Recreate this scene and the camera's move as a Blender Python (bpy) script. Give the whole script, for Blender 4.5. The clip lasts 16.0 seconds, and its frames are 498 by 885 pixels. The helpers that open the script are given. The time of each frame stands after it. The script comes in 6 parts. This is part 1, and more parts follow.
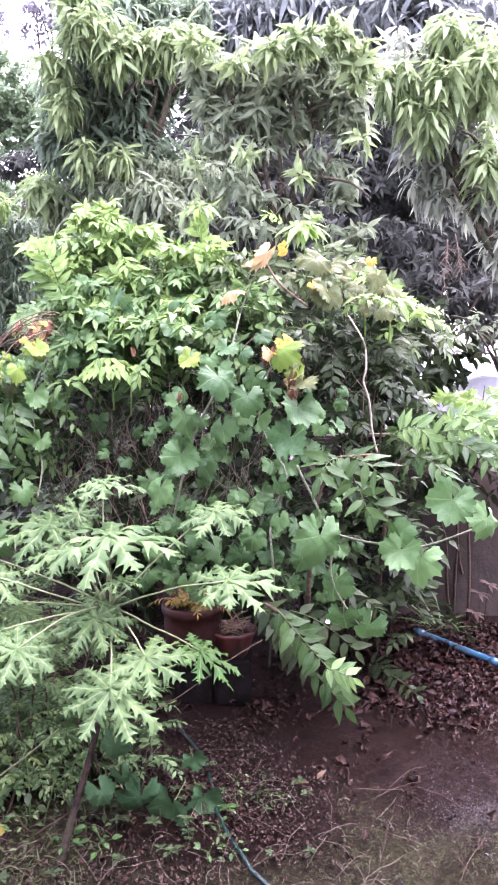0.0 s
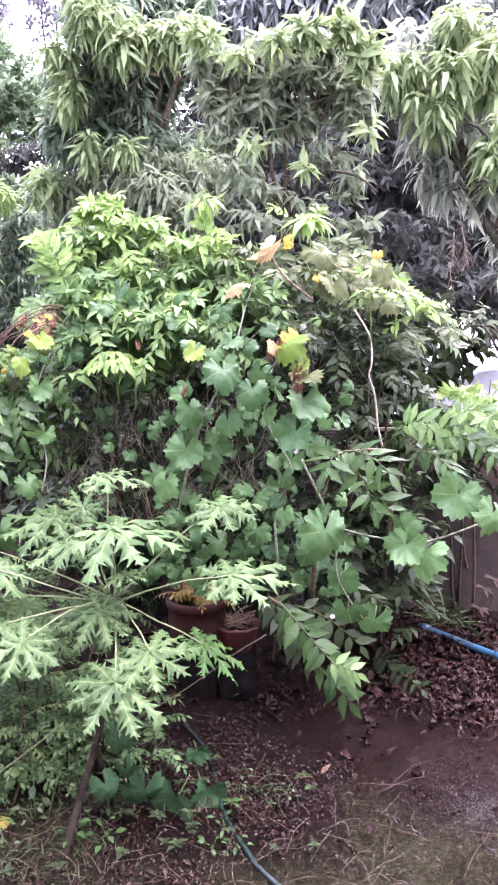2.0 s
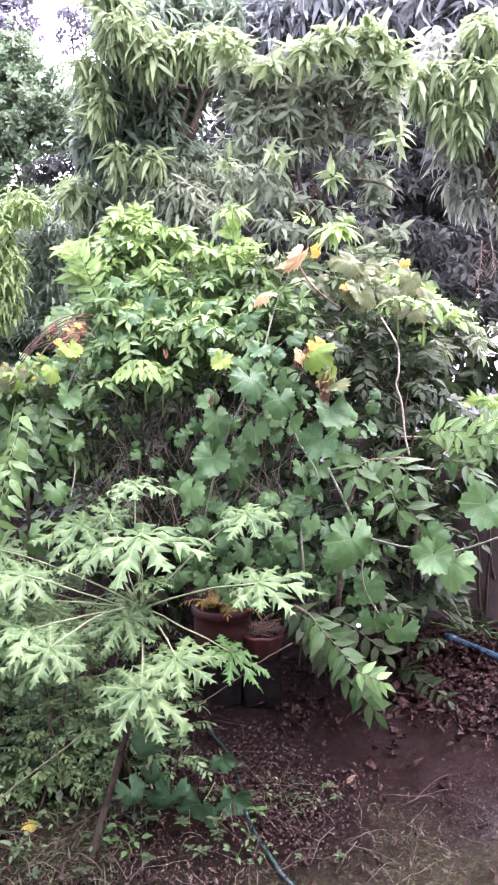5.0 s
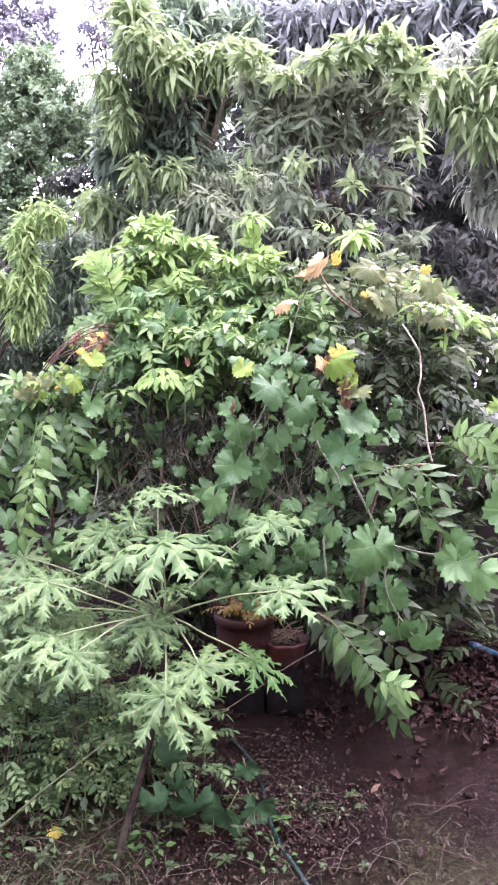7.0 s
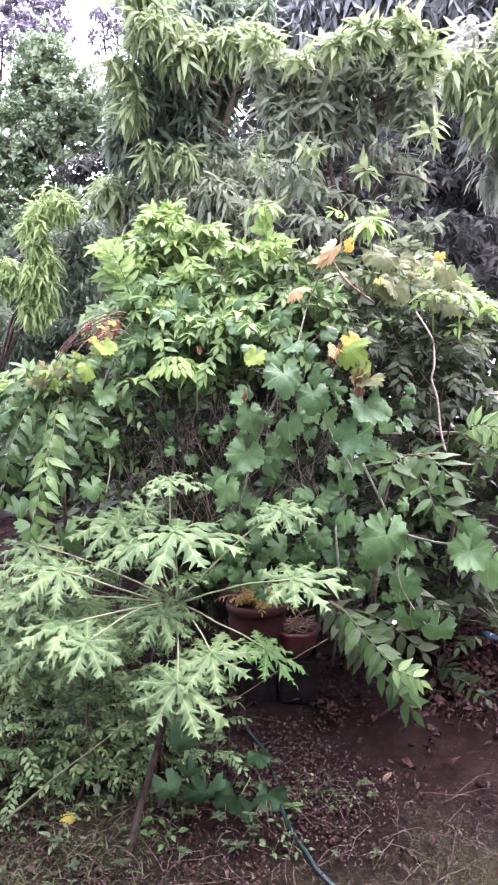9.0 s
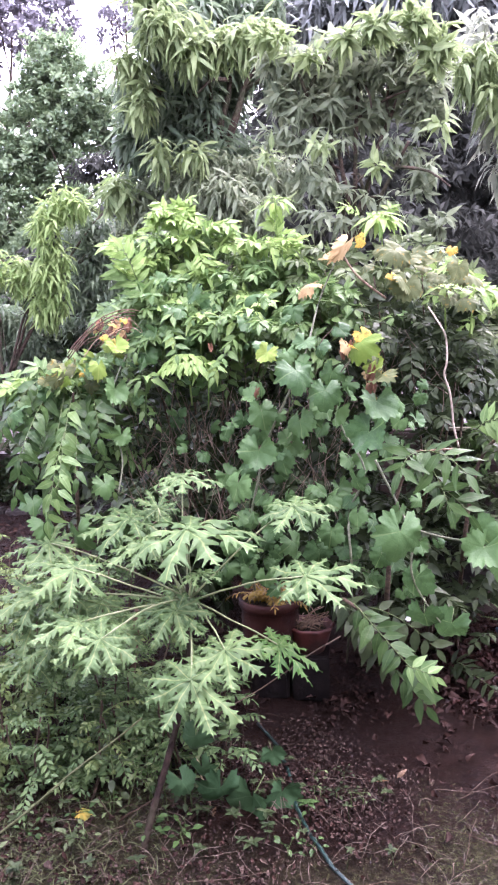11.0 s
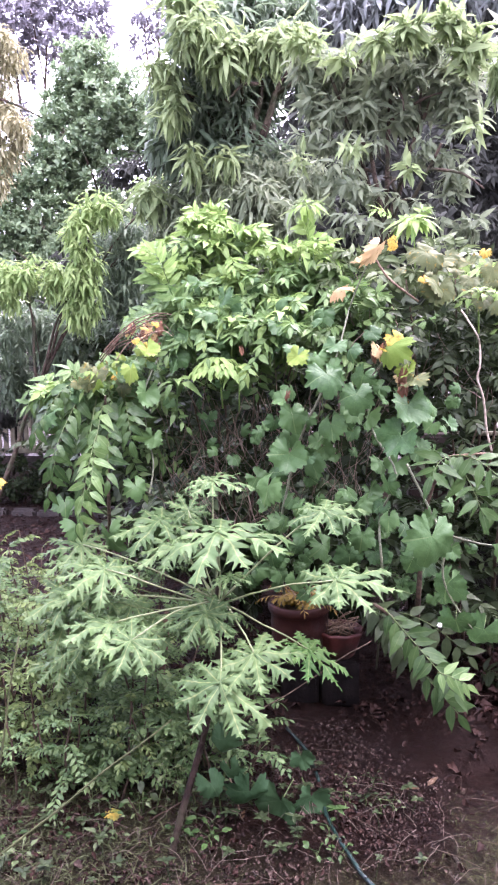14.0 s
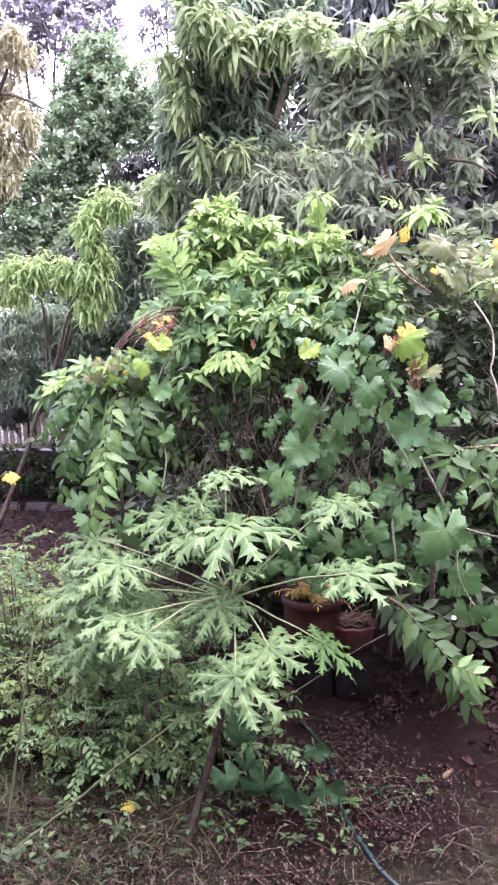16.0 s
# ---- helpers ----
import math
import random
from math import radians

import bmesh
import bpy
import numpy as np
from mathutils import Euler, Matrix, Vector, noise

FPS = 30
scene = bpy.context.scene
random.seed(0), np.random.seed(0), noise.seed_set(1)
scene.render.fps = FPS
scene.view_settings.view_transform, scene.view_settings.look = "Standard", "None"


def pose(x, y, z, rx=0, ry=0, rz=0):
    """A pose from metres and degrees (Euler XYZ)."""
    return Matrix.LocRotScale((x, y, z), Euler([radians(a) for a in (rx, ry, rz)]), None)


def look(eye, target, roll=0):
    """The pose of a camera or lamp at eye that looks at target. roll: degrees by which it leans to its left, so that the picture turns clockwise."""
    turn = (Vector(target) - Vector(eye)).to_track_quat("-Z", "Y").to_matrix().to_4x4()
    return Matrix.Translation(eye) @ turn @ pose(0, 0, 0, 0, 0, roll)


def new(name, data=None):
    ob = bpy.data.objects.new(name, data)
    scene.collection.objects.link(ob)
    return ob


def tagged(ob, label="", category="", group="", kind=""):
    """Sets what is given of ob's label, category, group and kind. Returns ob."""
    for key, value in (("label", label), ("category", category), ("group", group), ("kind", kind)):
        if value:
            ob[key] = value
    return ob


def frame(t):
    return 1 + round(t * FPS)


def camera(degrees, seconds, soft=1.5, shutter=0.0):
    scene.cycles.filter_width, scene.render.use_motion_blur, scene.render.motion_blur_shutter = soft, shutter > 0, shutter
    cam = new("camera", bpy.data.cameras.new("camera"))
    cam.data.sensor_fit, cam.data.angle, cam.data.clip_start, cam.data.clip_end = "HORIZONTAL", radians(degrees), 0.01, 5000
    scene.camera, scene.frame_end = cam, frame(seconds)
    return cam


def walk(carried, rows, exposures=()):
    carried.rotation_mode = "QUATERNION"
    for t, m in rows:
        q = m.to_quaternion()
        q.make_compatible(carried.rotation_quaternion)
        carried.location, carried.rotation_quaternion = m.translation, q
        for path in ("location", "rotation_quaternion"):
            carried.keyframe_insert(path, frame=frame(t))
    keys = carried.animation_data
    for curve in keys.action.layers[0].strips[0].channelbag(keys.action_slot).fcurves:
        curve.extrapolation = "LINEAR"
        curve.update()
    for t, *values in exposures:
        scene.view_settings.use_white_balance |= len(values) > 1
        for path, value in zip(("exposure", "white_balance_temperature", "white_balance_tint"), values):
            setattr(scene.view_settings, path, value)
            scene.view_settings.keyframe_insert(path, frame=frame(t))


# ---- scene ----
cam = camera(37.5, 16.0, soft=2.1)

PATH = [
    (0, (0.059, -0.09, 1.585), (0.049, 1.897, 1.358), -0.3),
    (0.5, (0.058, -0.089, 1.584), (0.045, 1.897, 1.353), -0.2),
    (1, (0.058, -0.082, 1.583), (0.041, 1.903, 1.337), -0.1),
    (1.5, (0.057, -0.079, 1.583), (0.049, 1.906, 1.334), 0.1),
    (2, (0.057, -0.08, 1.584), (0.035, 1.905, 1.341), -0.2),
    (2.5, (0.058, -0.088, 1.585), (0.026, 1.899, 1.357), -0.1),
    (3, (0.052, -0.093, 1.586), (0.008, 1.895, 1.372), 0.0),
    (3.5, (0.049, -0.087, 1.584), (-0.016, 1.898, 1.346), -0.2),
    (5.8, (0.046, -0.091, 1.588), (-0.064, 1.895, 1.38), -0.1),
    (6, (0.045, -0.091, 1.585), (-0.082, 1.895, 1.381), -0.3),
    (6.5, (0.041, -0.096, 1.587), (-0.102, 1.89, 1.392), -0.0),
    (7, (0.041, -0.096, 1.586), (-0.101, 1.889, 1.385), -0.6),
    (7.5, (0.039, -0.095, 1.585), (-0.105, 1.891, 1.397), -0.6),
    (8, (0.035, -0.091, 1.585), (-0.128, 1.893, 1.388), -0.3),
    (8.5, (0.04, -0.088, 1.583), (-0.128, 1.893, 1.369), -0.6),
    (9, (0.042, -0.088, 1.583), (-0.134, 1.891, 1.353), -0.7),
    (11.5, (0.036, -0.083, 1.581), (-0.184, 1.891, 1.344), -1.2),
    (12, (0.034, -0.082, 1.58), (-0.198, 1.891, 1.345), -1.2),
    (12.5, (0.034, -0.082, 1.579), (-0.196, 1.89, 1.337), -1.3),
    (13, (0.033, -0.086, 1.583), (-0.215, 1.885, 1.353), -1.2),
    (13.5, (0.034, -0.085, 1.58), (-0.223, 1.885, 1.346), -1.3),
    (14, (0.033, -0.086, 1.581), (-0.252, 1.88, 1.355), -1.1),
    (14.5, (0.033, -0.085, 1.58), (-0.235, 1.883, 1.343), -1.2),
    (15, (0.029, -0.085, 1.581), (-0.25, 1.882, 1.354), -1.0),
    (15.5, (0.023, -0.087, 1.582), (-0.274, 1.878, 1.355), -1.1),
    (16, (0.029, -0.085, 1.583), (-0.287, 1.875, 1.339), -1.6),
]
walk(cam, [(t, look(eye, target, roll)) for t, eye, target, roll in PATH],
     exposures=[(0, 4.0, 5840, 45), (3.5, 3.92, 5860, 45), (6, 3.82, 5880, 45), (6.6, 3.75, 5910, 45), (11.5, 3.74, 5910, 45), (16, 3.75, 5910, 45)])

# ---- light ----
world = bpy.data.worlds.new("overcast_sky")
scene.world = world
world.use_nodes = True
wn, wl = world.node_tree.nodes, world.node_tree.links
sky = wn.new("ShaderNodeTexSky")
sky.sky_type, sky.sun_disc = "NISHITA", False
sky.sun_elevation, sky.sun_rotation = radians(58), radians(35)
sky.dust_density, sky.air_density = 4.0, 1.5
grey = wn.new("ShaderNodeHueSaturation")
grey.inputs["Saturation"].default_value = 0.4
wl.new(sky.outputs[0], grey.inputs["Color"])
wl.new(grey.outputs[0], wn["Background"].inputs["Color"])
wn["Background"].inputs["Strength"].default_value = 0.13
sun = new("sun", bpy.data.lights.new("sun", "SUN"))
sun.data.energy, sun.data.angle, sun.data.color = 0.7, radians(40), (1.0, 0.97, 0.92)
sun.matrix_world = look((3.0, -4.0, 14.0), (0, 2, 0))

# ---- materials ----
def material(name, rough=0.6, spec=0.5, metal=0.0):
    m = bpy.data.materials.new(name)
    m.use_nodes = True
    p = m.node_tree.nodes["Principled BSDF"]
    p.inputs["Roughness"].default_value = rough
    p.inputs["Specular IOR Level"].default_value = spec
    p.inputs["Metallic"].default_value = metal
    return m, m.node_tree.nodes, m.node_tree.links, p


def mix_colour(nodes, links, fac, a, b, mode="MIX"):
    n = nodes.new("ShaderNodeMix")
    n.data_type, n.blend_type = "RGBA", mode
    for sock, v in ((n.inputs[0], fac), (n.inputs[6], a), (n.inputs[7], b)):
        if isinstance(v, bpy.types.NodeSocket):
            links.new(v, sock)
        elif isinstance(v, (int, float)):
            sock.default_value = v
        else:
            sock.default_value = (*v, 1)
    return n.outputs[2]


def noise_of(nodes, links, scale, detail=4.0, rough=0.6, coord="Object", lo=0.35, hi=0.65):
    c = nodes.new("ShaderNodeTexCoord")
    n = nodes.new("ShaderNodeTexNoise")
    n.inputs["Scale"].default_value, n.inputs["Detail"].default_value, n.inputs["Roughness"].default_value = scale, detail, rough
    links.new(c.outputs[coord], n.inputs["Vector"])
    r = nodes.new("ShaderNodeMapRange")
    r.inputs[1].default_value, r.inputs[2].default_value = lo, hi
    links.new(n.outputs[0], r.inputs[0])
    return r.outputs[0]


def bump(nodes, links, p, height, strength, distance=0.01):
    b = nodes.new("ShaderNodeBump")
    b.inputs["Strength"].default_value, b.inputs["Distance"].default_value = strength, distance
    links.new(height, b.inputs["Height"])
    links.new(b.outputs[0], p.inputs["Normal"])


def leaf_material(name, dark, light, vein=None, rough=0.38, through_light=0.3, blotch=None, blotch_lo=0.6, spec=0.45, grain=1.0):
    dark, light, vein = (tuple((1.12, 1.0, 1.0)[i] * (v + 0.09 * (0.3 * c[0] + 0.6 * c[1] + 0.1 * c[2] - v)) for i, v in enumerate(c)) if c else None for c in (dark, light, vein))
    m, nodes, links, p = material(name, rough, spec)
    geo, info = nodes.new("ShaderNodeNewGeometry"), nodes.new("ShaderNodeObjectInfo")
    add, fr = nodes.new("ShaderNodeMath"), nodes.new("ShaderNodeMath")
    fr.operation = "FRACT"
    links.new(geo.outputs["Random Per Island"], add.inputs[0])
    links.new(info.outputs["Random"], add.inputs[1])
    links.new(add.outputs[0], fr.inputs[0])
    col = mix_colour(nodes, links, fr.outputs[0], dark, light)
    fine = noise_of(nodes, links, 55.0 * grain, 3.0)
    col = mix_colour(nodes, links, fine, col, mix_colour(nodes, links, 0.35, col, light))
    if blotch:
        col = mix_colour(nodes, links, noise_of(nodes, links, 22.0 * grain, 4.0, lo=blotch_lo, hi=blotch_lo + 0.07), col, blotch)
    att = nodes.new("ShaderNodeAttribute")
    att.attribute_name = "vein"
    ramp = nodes.new("ShaderNodeMapRange")
    ramp.inputs[1].default_value, ramp.inputs[2].default_value = 0.86, 1.0
    ramp.inputs[4].default_value = 0.75
    links.new(att.outputs["Fac"], ramp.inputs[0])
    col = mix_colour(nodes, links, ramp.outputs[0], col, vein or tuple(0.35 * v + 0.65 * w for v, w in zip(dark, light)))
    links.new(col, p.inputs["Base Color"])
    bump(nodes, links, p, noise_of(nodes, links, 38.0 * grain, 2.0), 0.3 if grain == 1.0 else 0.1, 0.004 if grain == 1.0 else 0.02)
    tr, mx = nodes.new("ShaderNodeBsdfTranslucent"), nodes.new("ShaderNodeMixShader")
    links.new(mix_colour(nodes, links, 0.5, col, light), tr.inputs["Color"])
    mx.inputs[0].default_value = min(0.5, 1.15 * through_light)
    links.new(p.outputs[0], mx.inputs[1])
    links.new(tr.outputs[0], mx.inputs[2])
    links.new(mx.outputs[0], nodes["Material Output"].inputs["Surface"])
    return m


def surface(name, a, b, scale, rough=0.7, spec=0.4, relief=0.4, second=None, second_scale=3.0, distance=0.01):
    m, nodes, links, p = material(name, rough, spec)
    f = noise_of(nodes, links, scale, 8.0, 0.65)
    col = mix_colour(nodes, links, f, a, b)
    if second:
        col = mix_colour(nodes, links, noise_of(nodes, links, second_scale, 5.0, lo=0.45, hi=0.62), col, second)
    links.new(col, p.inputs["Base Color"])
    bump(nodes, links, p, f, relief, distance)
    return m


MANGO = leaf_material("mango_leaf", (0.055, 0.102, 0.062), (0.138, 0.222, 0.122), (0.19, 0.27, 0.15), 0.42, 0.42, spec=0.25)
MANGO_PALE = leaf_material("young_mango_leaf", (0.11, 0.19, 0.075), (0.215, 0.325, 0.13), (0.27, 0.36, 0.16), 0.48, 0.4, spec=0.13)
MANGO_RUST = leaf_material("rusty_mango_leaf", (0.15, 0.178, 0.085), (0.31, 0.33, 0.175), None, 0.5, spec=0.18)
# blue tint of this leaf is rain haze put into the colour
MANGO_FAR_HAZE = leaf_material("blue_hazed_mango_leaf", (0.095, 0.128, 0.118), (0.205, 0.26, 0.235), None, 0.5, 0.32, spec=0.2)
TREE_LEAF = leaf_material("olive_leaf", (0.096, 0.147, 0.083), (0.203, 0.282, 0.16), (0.235, 0.3, 0.178), 0.5, 0.44, spec=0.17)
CITRUS = leaf_material("glossy_round_leaf", (0.062, 0.132, 0.068), (0.21, 0.33, 0.165), None, 0.36, 0.36, spec=0.28)
# greyed by distance haze, mixed straight into the leaf colour
FAR_LEAF = leaf_material("hazed_distant_leaf", (0.112, 0.126, 0.138), (0.19, 0.208, 0.222), None, 0.6, 0.2, spec=0.2)
SHRUB = leaf_material("shrub_leaf", (0.036, 0.102, 0.026), (0.112, 0.222, 0.056), (0.17, 0.27, 0.1), 0.42, 0.34, spec=0.18)
SHRUB_OLIVE = leaf_material("olive_shrub_leaf", (0.034, 0.064, 0.022), (0.1, 0.16, 0.055), (0.15, 0.21, 0.09), 0.42, 0.3, spec=0.18)
# darker copy of shrub_leaf, with deep shade worked into the colour
SHRUB_DIM = leaf_material("shade_dimmed_shrub_leaf", (0.012, 0.042, 0.009), (0.044, 0.105, 0.024), (0.072, 0.126, 0.04), 0.4, 0.33, spec=0.18)
SHRUB_LIME = leaf_material("lime_shrub_leaf", (0.08, 0.19, 0.035), (0.2, 0.35, 0.082), (0.26, 0.385, 0.12), 0.45, 0.36, spec=0.15)
# dark grey leaf: background shade and mist are part of its colour
WOODS_LEAF = leaf_material("shade_grey_woods_leaf", (0.036, 0.046, 0.038), (0.066, 0.08, 0.066), None, 0.7, 0.28, spec=0.05)
# darkened shrub leaf: the shade inside and under shrubs is in this colour
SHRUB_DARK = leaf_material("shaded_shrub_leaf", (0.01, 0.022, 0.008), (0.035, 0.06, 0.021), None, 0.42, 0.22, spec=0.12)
GOURD = leaf_material("gourd_leaf", (0.016, 0.06, 0.016), (0.064, 0.152, 0.042), (0.13, 0.225, 0.08), 0.45, 0.25, spec=0.18, grain=0.22)
# gourd leaf darkened in its colour for the shade near the ground
GOURD_SHADED = leaf_material("shaded_gourd_leaf", (0.0150, 0.0500, 0.0175), (0.0350, 0.0938, 0.0338), (0.0625, 0.1250, 0.0562), 0.55, 0.15, spec=0.12, grain=0.25)
GOURD_OLD = leaf_material("old_gourd_leaf", (0.04, 0.066, 0.021), (0.08, 0.112, 0.038), (0.12, 0.145, 0.055), 0.55, 0.24, (0.1900, 0.1400, 0.0260), 0.58, spec=0.1, grain=0.25)
GOURD_YELLOW = leaf_material("yellow_gourd_leaf", (0.3, 0.2, 0.015), (0.38, 0.29, 0.03), None, 0.55, 0.3, (0.13, 0.15, 0.03), 0.52, spec=0.12, grain=0.25)
GOURD_LIME = leaf_material("yellow_green_gourd_leaf", (0.066, 0.145, 0.013), (0.125, 0.215, 0.028), (0.2, 0.27, 0.05), 0.5, 0.3, (0.22, 0.17, 0.02), 0.66, spec=0.1, grain=0.25)
GOURD_DRY = leaf_material("dry_gourd_leaf", (0.24, 0.185, 0.07), (0.37, 0.3, 0.13), (0.38, 0.3, 0.14), 0.65, 0.2, (0.13, 0.09, 0.03), 0.6, spec=0.12, grain=0.25)
GOURD_BROWN = leaf_material("withered_gourd_leaf", (0.08, 0.04, 0.02), (0.17, 0.095, 0.05), None, 0.7, 0.15, spec=0.12, grain=0.25)
PAPAYA = leaf_material("papaya_leaf", (0.031, 0.08, 0.022), (0.076, 0.152, 0.046), (0.17, 0.23, 0.073), 0.48, 0.24, spec=0.16, grain=0.3)
MANGO_LIME = leaf_material("yellow_green_mango_leaf", (0.1, 0.21, 0.055), (0.23, 0.37, 0.115), (0.29, 0.41, 0.15), 0.48, 0.4, spec=0.15)
PAPAYA_DEEP = leaf_material("deep_green_papaya_leaf", (0.024, 0.095, 0.012), (0.055, 0.145, 0.026), (0.15, 0.23, 0.06), 0.45, 0.25, spec=0.2)
# mango leaf paled and greyed to hold the haze by the wall
MANGO_HAZE = leaf_material("hazed_mango_leaf", (0.13, 0.185, 0.135), (0.3, 0.375, 0.265), (0.32, 0.385, 0.28), 0.48, 0.43, spec=0.22)
WEED = leaf_material("weed_leaf", (0.026, 0.077, 0.025), (0.11, 0.205, 0.066), None, 0.45, 0.32, spec=0.18)
WEED_PALE = leaf_material("pale_weed_leaf", (0.05, 0.112, 0.03), (0.148, 0.235, 0.066), None, 0.48, 0.34, spec=0.18)
BROWN_LITTER = leaf_material("rotting_leaf", (0.005, 0.003, 0.0022), (0.029, 0.016, 0.011), None, 0.65, 0.0, spec=0.07)
RED_LITTER = leaf_material("red_brown_leaf", (0.005, 0.002, 0.0014), (0.026, 0.0112, 0.0078), None, 0.5, 0.0, spec=0.12)
PALE_LITTER = leaf_material("bleached_leaf", (0.02, 0.0145, 0.0105), (0.06, 0.046, 0.034), None, 0.75, 0.0, spec=0.08)
CRUMB = leaf_material("leaf_crumb", (0.0039, 0.0022, 0.0017), (0.0351, 0.0198, 0.0153), None, 0.5, 0.0, spec=0.2)
TAN_LEAF = leaf_material("tan_fallen_leaf", (0.042, 0.026, 0.01), (0.075, 0.048, 0.02), None, 0.6, 0.05, spec=0.2)
ORANGE_LEAF = leaf_material("orange_leaf", (0.13, 0.115, 0.014), (0.28, 0.21, 0.03), None, 0.5, 0.3, spec=0.2)
GRASS = leaf_material("grass_blade", (0.026, 0.037, 0.014), (0.076, 0.096, 0.036), None, 0.65, 0.25, spec=0.06)
GRASS_TALL = leaf_material("green_grass_blade", (0.022, 0.036, 0.013), (0.075, 0.1, 0.038), None, 0.5, 0.3, spec=0.15)
STRAW = leaf_material("dead_grass_blade", (0.0258, 0.0206, 0.0129), (0.0643, 0.0529, 0.0354), None, 0.6, 0.1)
BARK = surface("bark", (0.0315, 0.0216, 0.0151), (0.1008, 0.0750, 0.0540), 30.0, 0.75, 0.12, 0.8, (0.0441, 0.0510, 0.0270), 6.0)
TWIG = surface("dry_twig", (0.1207, 0.0805, 0.0517), (0.2898, 0.2127, 0.1449), 60.0, 0.7, 0.12, 0.4)
LITTER_TWIG = surface("litter_twig", (0.0286, 0.0184, 0.0122), (0.0714, 0.0490, 0.0337), 60.0, 0.6, 0.12, 0.4)
STRAW_STALK = surface("straw_stalk", (0.045, 0.033, 0.022), (0.12, 0.095, 0.07), 60.0, 0.7, 0.2, 0.3)
RUST_TWIG = surface("rust_twig", (0.055, 0.032, 0.021), (0.135, 0.085, 0.056), 60.0, 0.6, 0.12, 0.4)
# dry_twig toned down; shade within the shrubs is put into the colour
TANGLE_TWIG = surface("shaded_twig", (0.085, 0.062, 0.045), (0.22, 0.17, 0.125), 60.0, 0.7, 0.12, 0.4)
PALE_TWIG = surface("bleached_twig", (0.2, 0.165, 0.12), (0.36, 0.31, 0.24), 60.0, 0.7, 0.12, 0.4)
DARK_TWIG = surface("dark_twig", (0.0368, 0.0270, 0.0198), (0.1050, 0.0750, 0.0495), 60.0, 0.7, 0.12, 0.4)
GREEN_STEM = surface("green_stem", (0.095, 0.125, 0.05), (0.19, 0.22, 0.1), 50.0, 0.5, 0.4, 0.2)
OLIVE_STALK = surface("olive_stalk", (0.036, 0.045, 0.018), (0.08, 0.09, 0.04), 50.0, 0.6, 0.12, 0.2)
LEAF_STALK = surface("leaf_stalk", (0.04, 0.065, 0.02), (0.085, 0.12, 0.04), 50.0, 0.5, 0.15, 0.2)
VINE_STEM = surface("vine_stem", (0.07, 0.082, 0.046), (0.155, 0.165, 0.1), 70.0, 0.6, 0.3, 0.3)
PAPAYA_BARK = surface("papaya_bark", (0.011, 0.0068, 0.0048), (0.029, 0.0185, 0.013), 26.0, 0.75, 0.12, 0.6, (0.028, 0.025, 0.014), 9.0)
CLAY = surface("wet_clay", (0.024, 0.0078, 0.0058), (0.048, 0.016, 0.0115), 14.0, 0.6, 0.15, 0.3, (0.018, 0.012, 0.011), 6.0)
RED_CLAY = surface("red_plastic_clay", (0.06, 0.0155, 0.012), (0.105, 0.031, 0.0235), 14.0, 0.45, 0.4, 0.2, (0.0350, 0.0175, 0.0140), 7.0)
RENDER_WALL = surface("weathered_render", (0.03, 0.019, 0.014), (0.052, 0.0345, 0.025), 7.0, 0.8, 0.3, 0.5, (0.0259, 0.0204, 0.0161), 1.6)
BLUE_PIPE = surface("blue_plastic", (0.0115, 0.052, 0.1), (0.0225, 0.088, 0.142), 12.0, 0.35, 0.5, 0.1, (0.0375, 0.0675, 0.0825), 8.0)
HOSE = surface("green_rubber", (0.004, 0.0165, 0.0125), (0.0095, 0.028, 0.021), 20.0, 0.35, 0.5, 0.15)
PETAL = surface("white_petal", (0.55, 0.55, 0.5), (0.75, 0.75, 0.7), 40.0, 0.6, 0.3, 0.2)
WHITE_PAINT = surface("chalky_white_paint", (0.0857, 0.0756, 0.0453), (0.1462, 0.1306, 0.0808), 10.0, 0.6, 0.4, 0.2, (0.0554, 0.0527, 0.0291), 3.0)
ROOFING = surface("pale_roof_sheet", (0.5, 0.54, 0.6), (0.68, 0.71, 0.75), 5.0, 0.4, 0.5, 0.1)
PLASTER = surface("pale_house_plaster", (0.45, 0.45, 0.46), (0.6, 0.6, 0.6), 4.0, 0.7, 0.3, 0.2)
DARK_WOOD = surface("black_wet_board", (0.004, 0.0032, 0.003), (0.011, 0.0085, 0.0075), 16.0, 0.6, 0.1, 0.4)
STONE = surface("edging_stone", (0.013, 0.0095, 0.0075), (0.034, 0.026, 0.021), 16.0, 0.6, 0.4, 0.5)
PEBBLE = leaf_material("pebble", (0.013, 0.011, 0.01), (0.075, 0.068, 0.065), None, 0.6, 0.0, spec=0.12)


